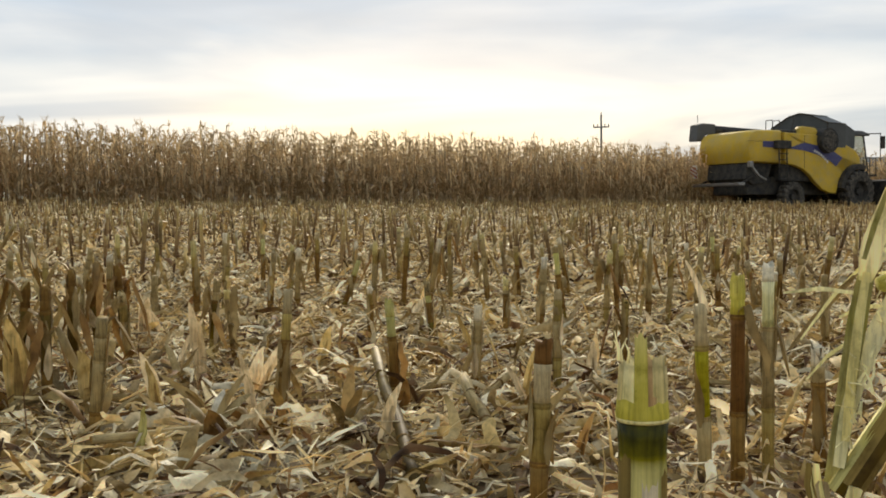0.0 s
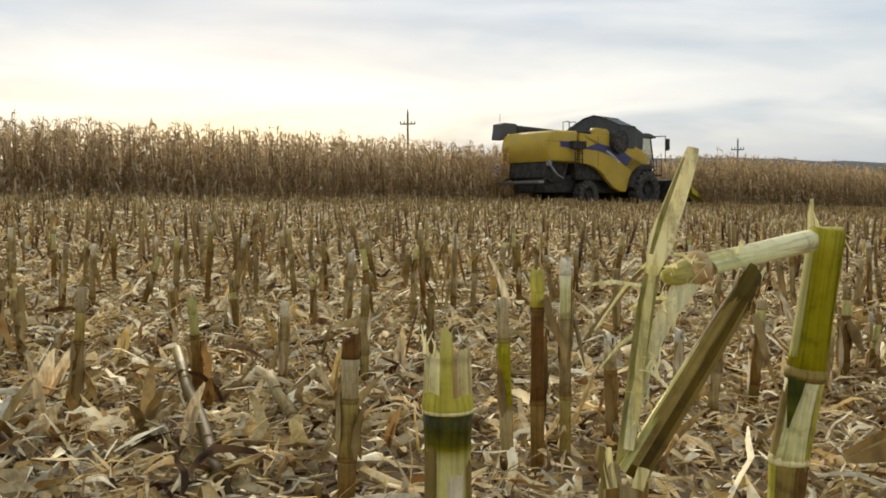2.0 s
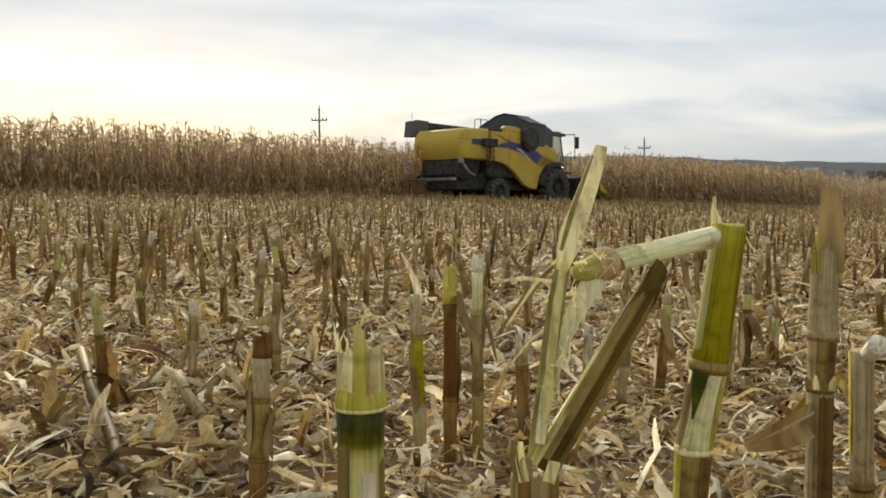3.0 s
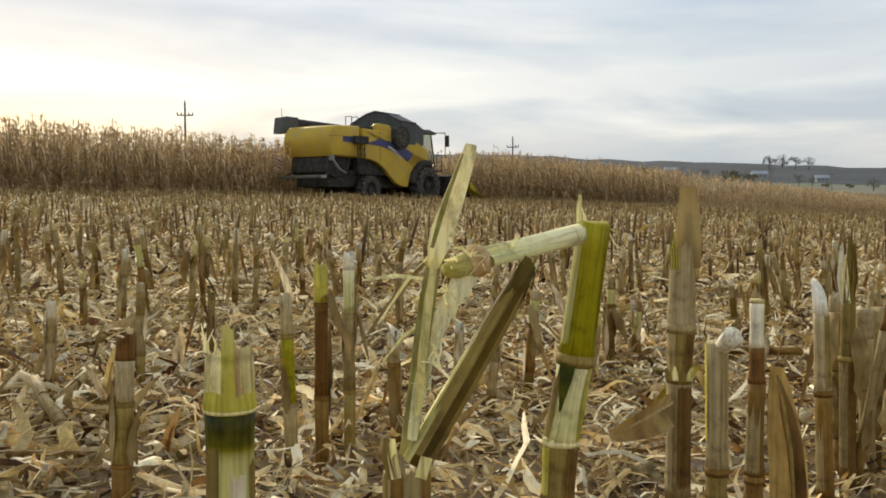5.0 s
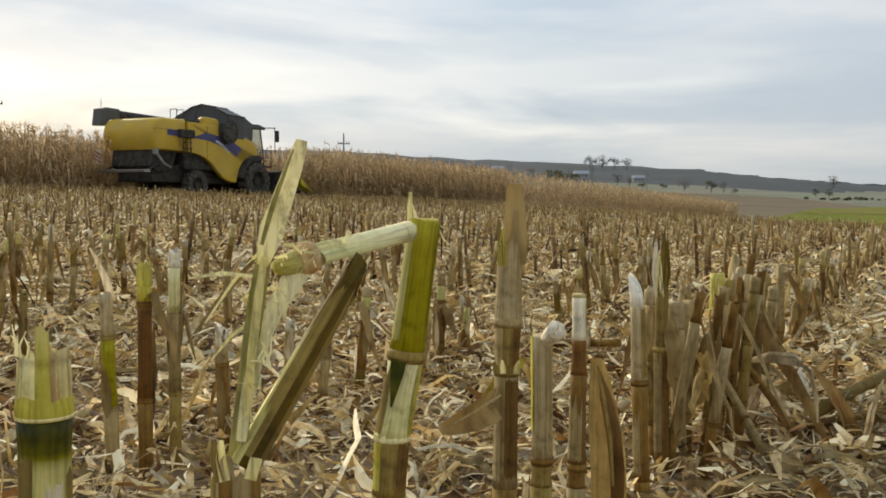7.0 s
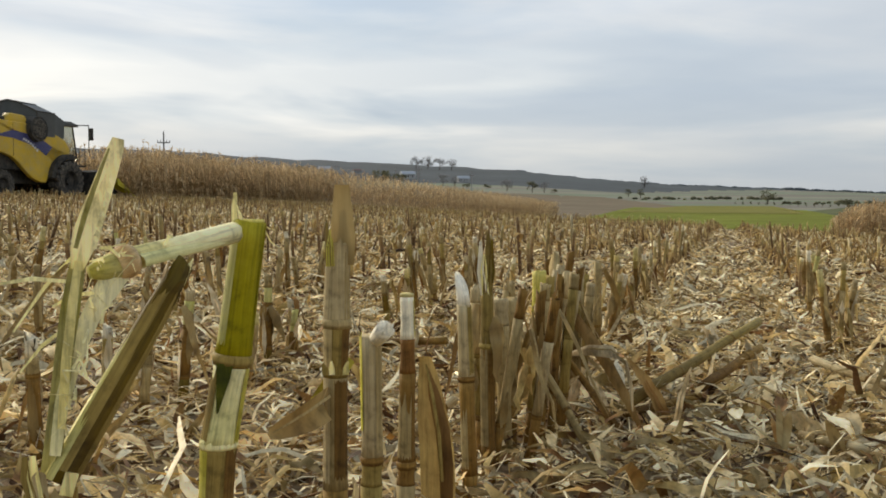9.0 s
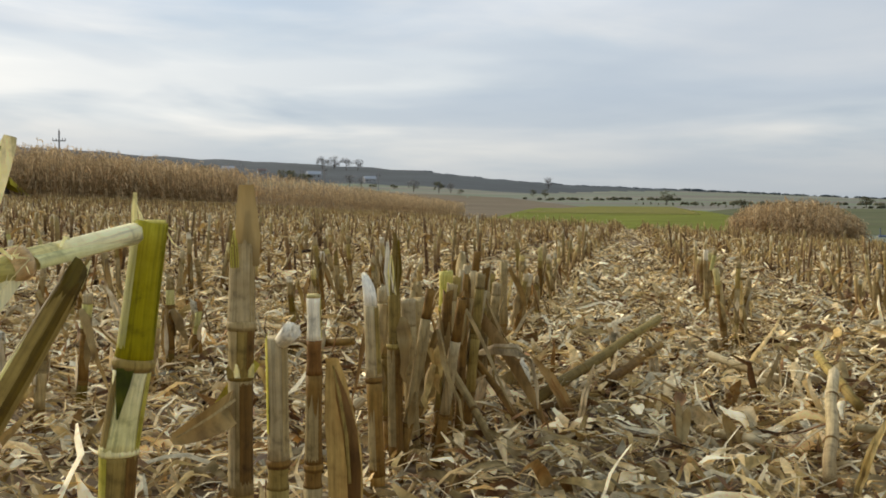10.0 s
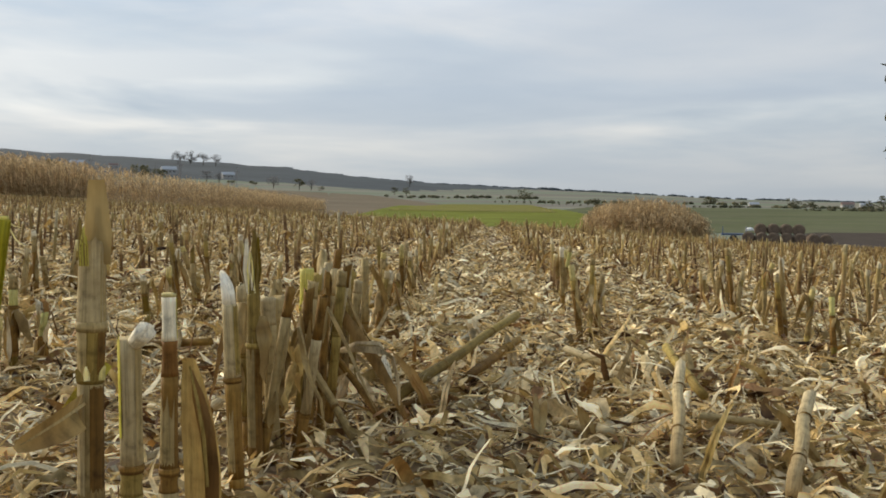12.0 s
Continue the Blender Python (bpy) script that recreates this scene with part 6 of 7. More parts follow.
    for i, (u, v) in enumerate(spots):
        p = spot(u, v)
        m = Matrix.Translation(p) @ pose(0, 0, 0, random.gauss(0, 5), random.gauss(0, 5), random.uniform(0, 360)) @ Matrix.Diagonal((1, 1, random.uniform(0.82, 1.2), 1))
        if i < len(pats):
            pats[i].matrix_world = m
        else:
            copy_thing(pats[i % len(pats)], m)


second_rows()


def lying_stalks():
    """Snapped lengths of stalk on the litter, and some leaves big enough to tell apart."""
    def piece(a, b, r, kind, raise_a=0.05, raise_b=0.05, label="snapped piece of maize stalk lying on the litter"):
        pa, pb = spot(*a) + Vector((0, 0, raise_a)), spot(*b) + Vector((0, 0, raise_b))
        root = empty("maize_stalk_piece", Matrix.Translation(pa), label, "maize stalk", "fallen maize stalks")
        d = pb - pa
        rod_part("stem", (0, 0, 0), d, [r * q for q in (1, 0.96, 0.98, 1.0, 0.96, 0.97, 0.95)], [i / 6 for i in range(7)], STEM[kind], root, "", 12, 0.008, 0.003)
        for s in (0.3, 0.72):
            g = Geo()
            e = d.normalized() * 0.004
            g.tube([d * s - e, d * s, d * s + e], [r * 1.0, r * 1.14, r * 1.0], 12, [0.5, 0.1, 0.5], caps=False)
            obj("node_ring", g, STEM["brown"], root)

    piece((2.05, 0.2), (3.0, -0.08), 0.013, "olive", 0.07, 0.15, "long green tan maize stalk lying across the litter")
    piece((2.35, 0.06), (2.8, -0.08), 0.012, "brown", 0.06, 0.10)
    piece((1.68, -0.33), (2.14, -0.42), 0.012, "husk", 0.05, 0.16)
    piece((1.55, -0.49), (1.95, -0.64), 0.013, "husk", 0.05, 0.14)
    piece((2.25, -0.50), (2.60, -0.47), 0.012, "olive", 0.07, 0.13, "short green stalk end lying on the litter")
    piece((2.6, -0.40), (2.8, -0.22), 0.012, "husk", 0.05, 0.08)
    piece((0.66, 1.28), (0.92, 2.02), 0.012, "umber", 0.03, 0.12, "dark leaning maize stalk half buried in litter")
    piece((1.72, 0.22), (1.98, 0.46), 0.008, "tan", 0.02, 0.27, "thin tan stalk leaning against the thick clump")
    piece((1.95, 0.20), (2.16, 0.44), 0.008, "brown", 0.02, 0.24, "thin brown stalk leaning against the thick clump")
    piece((0.93, 1.50), (1.0, 1.75), 0.012, "tan", 0.03, 0.10)
    piece((1.0, 1.3), (1.3, 1.42), 0.010, "tan", 0.04, 0.05)
    for i in range(26):
        d = random.uniform(1.8, 4.6)
        az = radians(random.uniform(-28, 86))
        x, y = d * math.sin(az), d * math.cos(az)
        u, v = x * RS + y * RC, -x * RC + y * RS
        a = random.uniform(0, 6.28)
        L = random.uniform(0.12, 0.35)
        piece((u, v), (u + L * math.cos(a), v + L * math.sin(a)), random.uniform(0.008, 0.012), random.choice(("tan", "brown", "husk", "brown", "tan")), random.uniform(0.02, 0.05), random.uniform(0.03, 0.09))
    for i in range(46):
        d = random.uniform(1.5, 4.2)
        az = radians(random.uniform(-30, 88))
        p = Vector((d * math.sin(az), d * math.cos(az), 0))
        p.z = float(height(p.x, p.y)) + 0.035
        g = Geo()
        L, w, n = random.uniform(0.10, 0.20), random.uniform(0.008, 0.017), 8
        up, c = random.uniform(0.0, 0.5), random.uniform(-0.3, 0.5)
        g.strip([(L * (k / n - 0.3), c * L * (k / n) ** 2, up * L * (k / n) - 0.5 * up * L * (k / n) ** 2 + 0.012 * math.sin(k * 1.3)) for k in range(n + 1)],
                [w * (0.45 + 1.5 * k / n - 1.9 * (k / n) ** 2) + 0.0015 for k in range(n + 1)], (0, 1, 0.3), random.uniform(0.3, 0.9), [random.uniform(0.1, 0.9) for _ in range(n + 1)], random.uniform(-1.5, 1.5))
        ob = new("dry_leaf")
        obj("leaf_blade", g, random.choice((DRY_LEAF, BURNT, HUSK, PALE_HUSK, DRY_LEAF)), ob)
        q = Geo().strip([tuple(Vector(g.v[3 * k + 1]) + Vector((0, 0, 0.0012))) for k in range(n)], [0.0016 * (1 - k / n) + 0.0003 for k in range(n)], (0, 1, 0.3), -0.3, [0.8] * n)
        obj("midrib", q, STEM["tan"], ob)
        ob.matrix_world = Matrix.Translation(p) @ pose(0, 0, 0, random.gauss(0, 12), random.gauss(0, 12), random.uniform(0, 360))
        tagged(ob, "curled dry maize leaf lying on the litter", "leaf", "loose dry leaves")


lying_stalks()


def husk_fans():
    """Torn husks that stand up out of the litter like open hands."""
    for u, v, s in ((0.28, 1.90, 1.0), (0.72, 1.72, 0.9), (0.48, 1.80, 0.8), (0.55, 2.35, 0.8), (0.36, 1.55, 0.9), (0.15, 2.2, 1.0), (2.6, -0.55, 0.8), (1.9, -0.1, 0.7), (2.35, 0.25, 0.9), (1.3, 2.2, 0.7)):
        root = empty("maize_husk", Matrix.Translation(spot(u, v) + Vector((0, 0, 0.03))), "torn pale maize husk standing up from the litter", "husk", "torn maize husks")
        for k in range(5):
            a, L = random.uniform(0, 6.28), s * random.uniform(0.12, 0.22)
            rise = random.uniform(0.25, 0.95)
            g = Geo()
            n = 6
            g.strip([(math.cos(a) * L * q / n * (1.1 - rise * 0.7), math.sin(a) * L * q / n * (1.1 - rise * 0.7), L * rise * (q / n - 0.35 * (q / n) ** 2) + random.uniform(-0.003, 0.003)) for q in range(n + 1)],
                    [s * 0.016 * (0.45 + 1.6 * q / n - 2.0 * (q / n) ** 2) + 0.0015 for q in range(n + 1)], (-math.sin(a), math.cos(a), 0.15), 0.45, [random.uniform(0.3, 1.0) for _ in range(n + 1)], random.uniform(-0.8, 0.8))
            obj("husk_leaf", g, (DRY_LEAF, DRY_LEAF, STEM["tan"], STEM["white"], BURNT)[k], root)


husk_fans()


def leafy_clump():
    """Dark brown stalks at the row's end with their leaves still hanging on them."""
    for az, d, h in ((-25.2, 2.35, 0.31), (-23.8, 2.5, 0.27), (-22.6, 2.3, 0.29), (-21.2, 2.55, 0.30), (-19.6, 2.6, 0.27), (-18.4, 2.9, 0.28), (-26.4, 2.2, 0.30)):
        p = land(az, d)
        u, v = p.x * RS + p.y * RC, -p.x * RC + p.y * RS
        root = stalk(u, v, 0.0125, [(h * 0.3, "brown", True), (h * 0.75, "umber", True), (h, "brown", False)], "fray", (random.uniform(-0.15, 0.15), random.uniform(-0.15, 0.15)), 0, 3, "dark brown maize stalk wrapped in hanging dry leaves")
        for k in range(5):
            g = hang_geo(random.uniform(0.14, 0.26), random.uniform(0.006, 0.014), random.uniform(0, 6.28), random.uniform(0.4, 0.95) * h)
            obj("leaf", g, random.choice((BURNT, DRY_LEAF, BURNT, HUSK)), root, "dry brown hanging leaf")


leafy_clump()


def standing_husks():
    """Single large husk leaves that stand or lean out of the litter: bearing, distance, height, half width, lean across and towards, stuff."""
    more = []
    for k in range(64):
        az, mat = (random.uniform(-27, 10) if k < 34 else random.uniform(10, 86)), random.choice((HUSK, PALE_HUSK, PALE_HUSK, DRY_LEAF, BURNT))
        tone = {HUSK: "yellow brown", PALE_HUSK: "pale", DRY_LEAF: "dull brown", BURNT: "orange brown"}[mat]
        more.append((az, random.uniform(1.65, 3.6), random.uniform(0.04, 0.17), random.uniform(0.007, 0.017), random.uniform(-0.11, 0.11), random.uniform(-0.03, 0.03), mat, "torn " + tone + " maize husk sticking out of the litter"))
    for az, d, h, w, across, near, mat, label in (
            (-20.0, 2.15, 0.150, 0.034, -0.035, 0.02, HUSK, "cupped yellow brown maize husk standing on the litter"),
            (-24.0, 2.25, 0.210, 0.030, -0.02, 0.0, HUSK, "long brown maize husk hanging beside a stalk"),
            (-14.2, 2.40, 0.215, 0.019, -0.03, 0.01, PALE_HUSK, "tall pale maize husk standing upright"),
            (-11.6, 2.25, 0.125, 0.018, 0.035, 0.0, PALE_HUSK, "pale pointed husk leaf of an open fan"),
            (-11.2, 2.25, 0.150, 0.015, 0.085, 0.0, PALE_HUSK, "pale pointed husk leaf of an open fan"),
            (-11.0, 2.22, 0.085, 0.020, 0.110, 0.02, DRY_LEAF, "brown husk leaf leaning out of the litter"),
            (-16.6, 2.10, 0.150, 0.017, -0.04, 0.02, PALE_HUSK, "pale twisted husk leaf standing up"),
            (-18.6, 2.25, 0.070, 0.016, 0.140, 0.0, HUSK, "husk leaf leaning low over the litter"),
            (-13.4, 1.82, 0.085, 0.026, -0.015, 0.02, BURNT, "orange brown torn maize husk"),
            (-12.2, 1.85, 0.095, 0.014, 0.060, 0.01, PALE_HUSK, "pale husk strip beside an orange husk"),
            (-21.8, 1.72, 0.035, 0.022, 0.130, 0.03, HUSK, "yellow husk lying across the litter"),
            (-17.8, 1.75, 0.110, 0.009, 0.010, 0.0, STEM["sheath"], "narrow greenish husk strip standing up"),
            (-2.8, 2.05, 0.085, 0.020, 0.020, 0.02, BURNT, "brown cupped husk on the litter"),
            (-7.4, 2.6, 0.12, 0.019, 0.03, 0.0, HUSK, "cupped yellow brown maize husk standing on the litter"),
            (3.0, 3.2, 0.13, 0.018, -0.05, 0.0, HUSK, "brown husk leaf leaning out of the litter"),
            (-17.5, 3.1, 0.15, 0.022, 0.02, 0.0, PALE_HUSK, "pale torn husk standing upright"),
            (24.5, 2.0, 0.10, 0.016, 0.09, 0.0, HUSK, "brown husk leaf leaning out of the litter"),
            (38.0, 2.0, 0.08, 0.018, -0.08, 0.0, BURNT, "orange brown torn maize husk"),
            (52.0, 2.1, 0.12, 0.014, 0.04, 0.0, PALE_HUSK, "pale torn husk standing upright"),
            (66.0, 1.75, 0.06, 0.018, 0.10, 0.0, HUSK, "brown husk leaf leaning out of the litter"),
            (78.0, 1.9, 0.07, 0.018, -0.10, 0.02, PALE_HUSK, "pale torn husk lying on the litter"), *more):
        a = radians(az)
        side, back = Vector((math.cos(a), -math.sin(a), 0)), Vector((math.sin(a), math.cos(a), 0))
        p = back * d
        p.z = float(height(p.x, p.y)) + 0.015
        root = empty("maize_husk", Matrix.Translation(p), label, "husk", "torn maize husks")
        n = 9
        pts, wid = [], []
        for k in range(n + 1):
            s = k / n
            pts.append(side * across * (0.5 * s + 0.5 * s * s) - back * near * s * s + Vector((0, 0, h * (1.12 * s - 0.12 * s * s) - 0.01)) + side * random.uniform(-0.002, 0.002))
            wid.append(w * (0.5 + 1.75 * s - 2.2 * s * s) * random.uniform(0.92, 1.06) + 0.001)
        turn = side * math.cos(0.4) + back * math.sin(0.4) * (1 if across < 0 else -1)
        g = Geo().strip(pts, wid, turn, 0.55, [random.uniform(0.25, 0.85) for _ in pts], random.uniform(-0.7, 0.7))
        obj("husk_leaf", g, mat, root)
        q = Geo().strip([x + Vector((0.003, 0.002, 0)) - back * 0.004 for x in pts[:7]], [w * (0.5 - 0.06 * k) for k in range(7)], turn, 0.3, [random.uniform(0.1, 0.6) for _ in range(7)], random.uniform(-1.2, 1.2))
        obj("torn_layer", q, mat, root)


standing_husks()


# ---- the valley: fields, trees, poles, houses ----
def reach(az, el, lo=70.0, hi=2200.0):
    """The distance at which the ground is seen at that height angle, beyond the brow of the field."""
    d = np.geomspace(lo, hi, 500)
    x, y = d * math.sin(radians(az)), d * math.cos(radians(az))
    e = np.degrees(np.arctan2(height(x, y) - EYE, d))
    k = np.nonzero(e >= el)[0]
    return float(d[k[0]]) if len(k) else hi


def field(name, az0, az1, near, far, mat, label, lift=0.12, ragged=0.0, taper=(0.0, 0.0)):
    """A field on the slope, bounded by two directions and, at each side, by height angles of its near and far edge."""
    V, F, n, m = [], [], 40, 14
    for i in range(n + 1):
        az = az0 + (az1 - az0) * i / n
        s = i / n
        d0, d1 = (reach(az, near[0] + (near[1] - near[0]) * s), reach(az, far[0] + (far[1] - far[0]) * s))
        k = min(1.0, s / taper[0] if taper[0] else 1.0, (1 - s) / taper[1] if taper[1] else 1.0)
        d1 = d0 + (d1 - d0) * max(k, 0.02) ** 0.7
        for j in range(m + 1):
            p = land(az + ragged * math.sin(j * 1.7), d0 + (max(d1, d0 + 5) - d0) * (j / m) ** 1.6)
            V.append((p.x, p.y, p.z + lift))
    for i in range(n):
        for j in range(m):
            a = i * (m + 1) + j
            F.append((a, a + 1, a + m + 2, a + m + 1))
    me = bpy.data.meshes.new(name)
    me.from_pydata(V, [], F)
    me.materials.append(mat)
    me.polygons.foreach_set("use_smooth", np.ones(len(F), dtype=bool))
    tagged(new(name, me), label, "field", kind="structure")


GREEN_CROP = plain("green_crop", (0.165, 0.185, 0.03), 0.95, 0, 0.05, 0.35, 0, (0.20, 0.18, 0.05), 0.6, 0.03)
YELLOW_CROP = plain("yellowing_crop", (0.21, 0.185, 0.05), 0.95, 0, 0.06, 0.25, 0, (0.15, 0.17, 0.04), 0.7, 0.03)
MEADOW = plain("dull_meadow", (0.115, 0.125, 0.06), 0.95, 0, 0.02, 0.3, 0, (0.17, 0.15, 0.10), 0.6, 0.03)
FALLOW = plain("brown_fallow", (0.20, 0.155, 0.105), 0.95, 0, 0.02, 0.25, 0, (0.17, 0.155, 0.10), 0.6, 0.03)
PLOUGHED = plain("ploughed_soil", (0.075, 0.058, 0.045), 0.95, 0, 0.3, 0.3, 0.3, (0.12, 0.10, 0.075), 0.5, 0.03)
field("fallow_field", 30, 62, (-0.9, -0.9), (1.25, -0.12), FALLOW, "brown fallow field on the valley slope", taper=(0.0, 0.25))
field("green_field", 52.3, 68.5, (-1.6, -1.75), (-0.34, -0.55), GREEN_CROP, "bright green young crop in the valley", 0.3, 0.12, (0.22, 0.2))
field("yellow_field", 55.0, 65.0, (-0.72, -0.75), (-0.30, -0.30), YELLOW_CROP, "yellowing strip of crop behind the green field", 0.45, 0.2, (0.4, 0.12))
field("meadow", 62, 90, (-1.9, -1.6), (-0.3, -0.35), MEADOW, "dull green meadow in the valley", 0.08, taper=(0.2, 0.0))
field("ploughed_field", 74.5, 95, (-3.0, -3.6), (-1.75, -1.45), PLOUGHED, "dark ploughed field below the stubble", 0.2, taper=(0.25, 0.0))

# leaf and twig colours lifted to stand in for valley haze
LEAF_DARK = plant("autumn_tree_leaves", [(0.0, (0.085, 0.085, 0.06)), (0.5, (0.12, 0.118, 0.08)), (1.0, (0.165, 0.15, 0.10))], scale=2.0, spread=0.7, rough=0.9, thin=0.4)
TWIGS = plant("hazed_bare_twigs", [(0.0, (0.17, 0.165, 0.16)), (0.5, (0.22, 0.21, 0.20)), (1.0, (0.27, 0.26, 0.24))], scale=2.0, spread=0.5, rough=0.9)
BARK = plain("bark", (0.07, 0.055, 0.04), 0.95, 0, 3.0, 0.3, 0.4)


def tree(p, h, w, bare=False, label="dark autumn tree on the valley floor", clumps=130, low=0.25, size=0.09):
    """A tapered trunk, limbs, and a crown of many leaf clumps in uneven lobes."""
    root = empty("tree", Matrix.Translation(p), label, "tree", "valley trees")
    g = Geo()
    g.tube([(0, 0, -0.3), (0.02 * h, 0, h * 0.3), (0, 0.02 * h, h * 0.75)], [h * 0.035, h * 0.026, h * 0.006], 7, caps=False)
    obj("trunk", g, BARK, root)
    ends = []
    for k in range(9):
        a, z = 2.4 * k + random.uniform(-0.4, 0.4), h * random.uniform(low + 0.02, 0.62)
        e = Vector((math.cos(a) * w * random.uniform(0.22, 0.42), math.sin(a) * w * random.uniform(0.22, 0.42), min(h * 0.93, z + h * random.uniform(0.1, 0.35))))
        g = Geo()
        g.tube([(0, 0, z), (e.x * 0.5, e.y * 0.5, z + (e.z - z) * 0.4), e], [h * 0.014, h * 0.009, h * 0.003], 5, caps=False)
        obj("limb", g, BARK, root)
        ends.append(e)
    ends.append(Vector((0, 0, h * 0.85)))
    bits = []
    for _ in range(5):
        q = Geo()
        for _ in range(5 if not bare else 7):
            c = Vector((random.uniform(-0.5, 0.5), random.uniform(-0.5, 0.5), random.uniform(-0.5, 0.5)))
            d = Vector((random.uniform(-1, 1), random.uniform(-1, 1), random.uniform(-1, 1) + (0.8 if bare else 0))).normalized()
            s = d.orthogonal()
            ww = 0.3 if not bare else 0.05
            L = 0.45 if not bare else 1.1
            q.strip([c - d * L * 0.5, c, c + d * L * 0.5], [ww * 0.3, ww, ww * 0.15], s, 0.3, [random.uniform(0.2, 0.8)] * 3)
        bits.append(q)
    n = clumps
    at = np.array([list(ends[i % len(ends)]) for i in range(n)]) + rng.normal(0, 1, (n, 3)).clip(-1.5, 1.5) * np.array([w * 0.11, w * 0.11, h * 0.085])
    at[:, 2] = np.clip(at[:, 2], h * low, h * 1.02)
    k = rng.uniform(0.7, 1.4, n) * max(w, h) * size
    ob = stamp("crown", bits, rng.integers(0, 5, n), at, spin(rng.uniform(0, 6.28, n), rng.uniform(-1, 1, n), rng.uniform(-1, 1, n)), np.stack([k] * 3, 1), TWIGS if bare else LEAF_DARK)
    ob.parent = root
    return root


def valley_trees():
    # direction, height angles of top and foot, width in degrees, bare
    for az, top, foot, w, bare in ((48.4, 1.30, 0.55, 0.8, True), (49.9, 1.22, 0.50, 0.7, False), (50.6, 1.15, 0.50, 0.6, True), (51.2, 0.72, 0.42, 0.4, False), (55.5, 0.75, 0.28, 0.45, False), (56.2, 0.70, 0.20, 0.5, False), (56.4, 1.45, 0.75, 0.5, True),
                                   (63.25, 0.70, -0.16, 1.0, False), (67.4, 0.16, -0.42, 0.9, False), (73.9, 0.34, -0.25, 0.8, False), (78.4, 0.26, -0.35, 0.8, False), (79.3, 0.05, -0.30, 0.8, False), (82.3, 0.15, -0.4, 0.6, False), (83.0, 0.42, -0.4, 0.7, False),
                                   (41.0, 1.75, 1.05, 1.3, False), (42.0, 1.6, 0.95, 0.9, False), (44.6, 1.55, 0.9, 0.8, True), (45.3, 1.45, 0.85, 0.6, True), (36.2, 2.0, 1.4, 1.1, False), (47.2, 0.98, 0.72, 0.5, False), (46.0, 1.0, 0.78, 0.5, False),
                                   (43.0, 2.62, 1.9, 0.9, True), (43.7, 2.66, 1.9, 0.9, True), (44.4, 2.55, 1.85, 0.8, True), (45.1, 2.45, 1.8, 0.7, True)):
        d = reach(az, foot)
        p = land(az, d)
        h = EYE + d * math.tan(radians(top)) - p.z
        tree(p, h, d * math.tan(radians(w)), bare, "bare grey tree on the far slope" if bare else "dark autumn tree in the valley", 100 if bare else 160, 0.12, 0.11 if bare else 0.085)
    # lines of small trees along the lanes
    for k in range(14):
        az = 61.5 + 0.42 * k
        p = land(az, reach(az, -0.16 - 0.012 * k))
        tree(p, 1.7 + (k % 3) * 0.35, 1.3, False, "small roadside tree in the valley", 40, 0.15, 0.16)
    # the tree at the field's edge, only a few twigs of which reach into sight
    p = land(90.9, 22.0)
    tree(p, 5.9, 6.6, False, "leafy green brown tree at the edge of the field", 1100, 0.12, 0.05)


valley_trees()


def woods():
    """Woodland on the ridge, and hedges in the plain: rough clumps beyond counting."""
    blobs = []
    for _ in range(6):
        b = bmesh.new()
        bmesh.ops.create_icosphere(b, subdivisions=1, radius=1)
        g = Geo()
        vs = [v.co * (1 + 0.35 * noise.noise(v.co * 2.3 + Vector((random.random() * 9,) * 3))) for v in b.verts]
        b.verts.index_update()
        g.add(vs, [[v.index for v in f.verts] for f in b.faces], [0.4 + 0.3 * q.z for q in vs])
        b.free()
        blobs.append(g)
    az = np.concatenate([rng.uniform(2, 66, 700), rng.uniform(64, 92, 200)])
    d = np.concatenate([rng.uniform(2170, 2230, 700), rng.uniform(1900, 2200, 200)])
    x, y = d * np.sin(np.radians(az)), d * np.cos(np.radians(az))
    n = len(az)
    k = rng.uniform(4, 8, n) * np.where(d < 1500, 0.5, 0.75) * np.where(az > 66, 0.8, 1.0)
    # bluish grey base colour imitates haze over the ridge
    wood = plain("hazed_far_woodland", (0.10, 0.115, 0.12), 1.0, 0, 0.02, 0.3, 0, None, 0.3, 0.0)
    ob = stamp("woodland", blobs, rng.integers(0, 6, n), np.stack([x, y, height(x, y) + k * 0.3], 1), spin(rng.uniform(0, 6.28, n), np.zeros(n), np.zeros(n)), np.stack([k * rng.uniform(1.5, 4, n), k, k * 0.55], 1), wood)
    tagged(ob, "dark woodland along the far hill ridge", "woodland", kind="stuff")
    az = np.concatenate([rng.uniform(a0, a1, m) for a0, a1, m, _ in ((64, 76, 60, 0), (73, 95, 150, 0), (55, 64, 50, 0), (79, 95, 90, 0))])
    el = np.concatenate([np.full(m, e) for _, _, m, e in ((0, 0, 60, -0.12), (0, 0, 150, -0.28), (0, 0, 50, 0.12), (0, 0, 90, -0.4))])
    d = np.array([reach(a, e) for a, e in zip(az, el)]) * rng.uniform(0.97, 1.03, len(az))
    x, y = d * np.sin(np.radians(az)), d * np.cos(np.radians(az))
    n = len(az)
    k = rng.uniform(0.9, 2.2, n) * np.clip(d / 900, 0.7, 1.6)
    ob = stamp("hedge", blobs, rng.integers(0, 6, n), np.stack([x, y, height(x, y) + k * 0.4], 1), spin(rng.uniform(0, 6.28, n), np.zeros(n), np.zeros(n)), np.stack([k * rng.uniform(1, 2.5, n), k, k], 1), LEAF_DARK)
    tagged(ob, "dark hedges and scrub lining the valley fields", "hedge", kind="stuff")


woods()

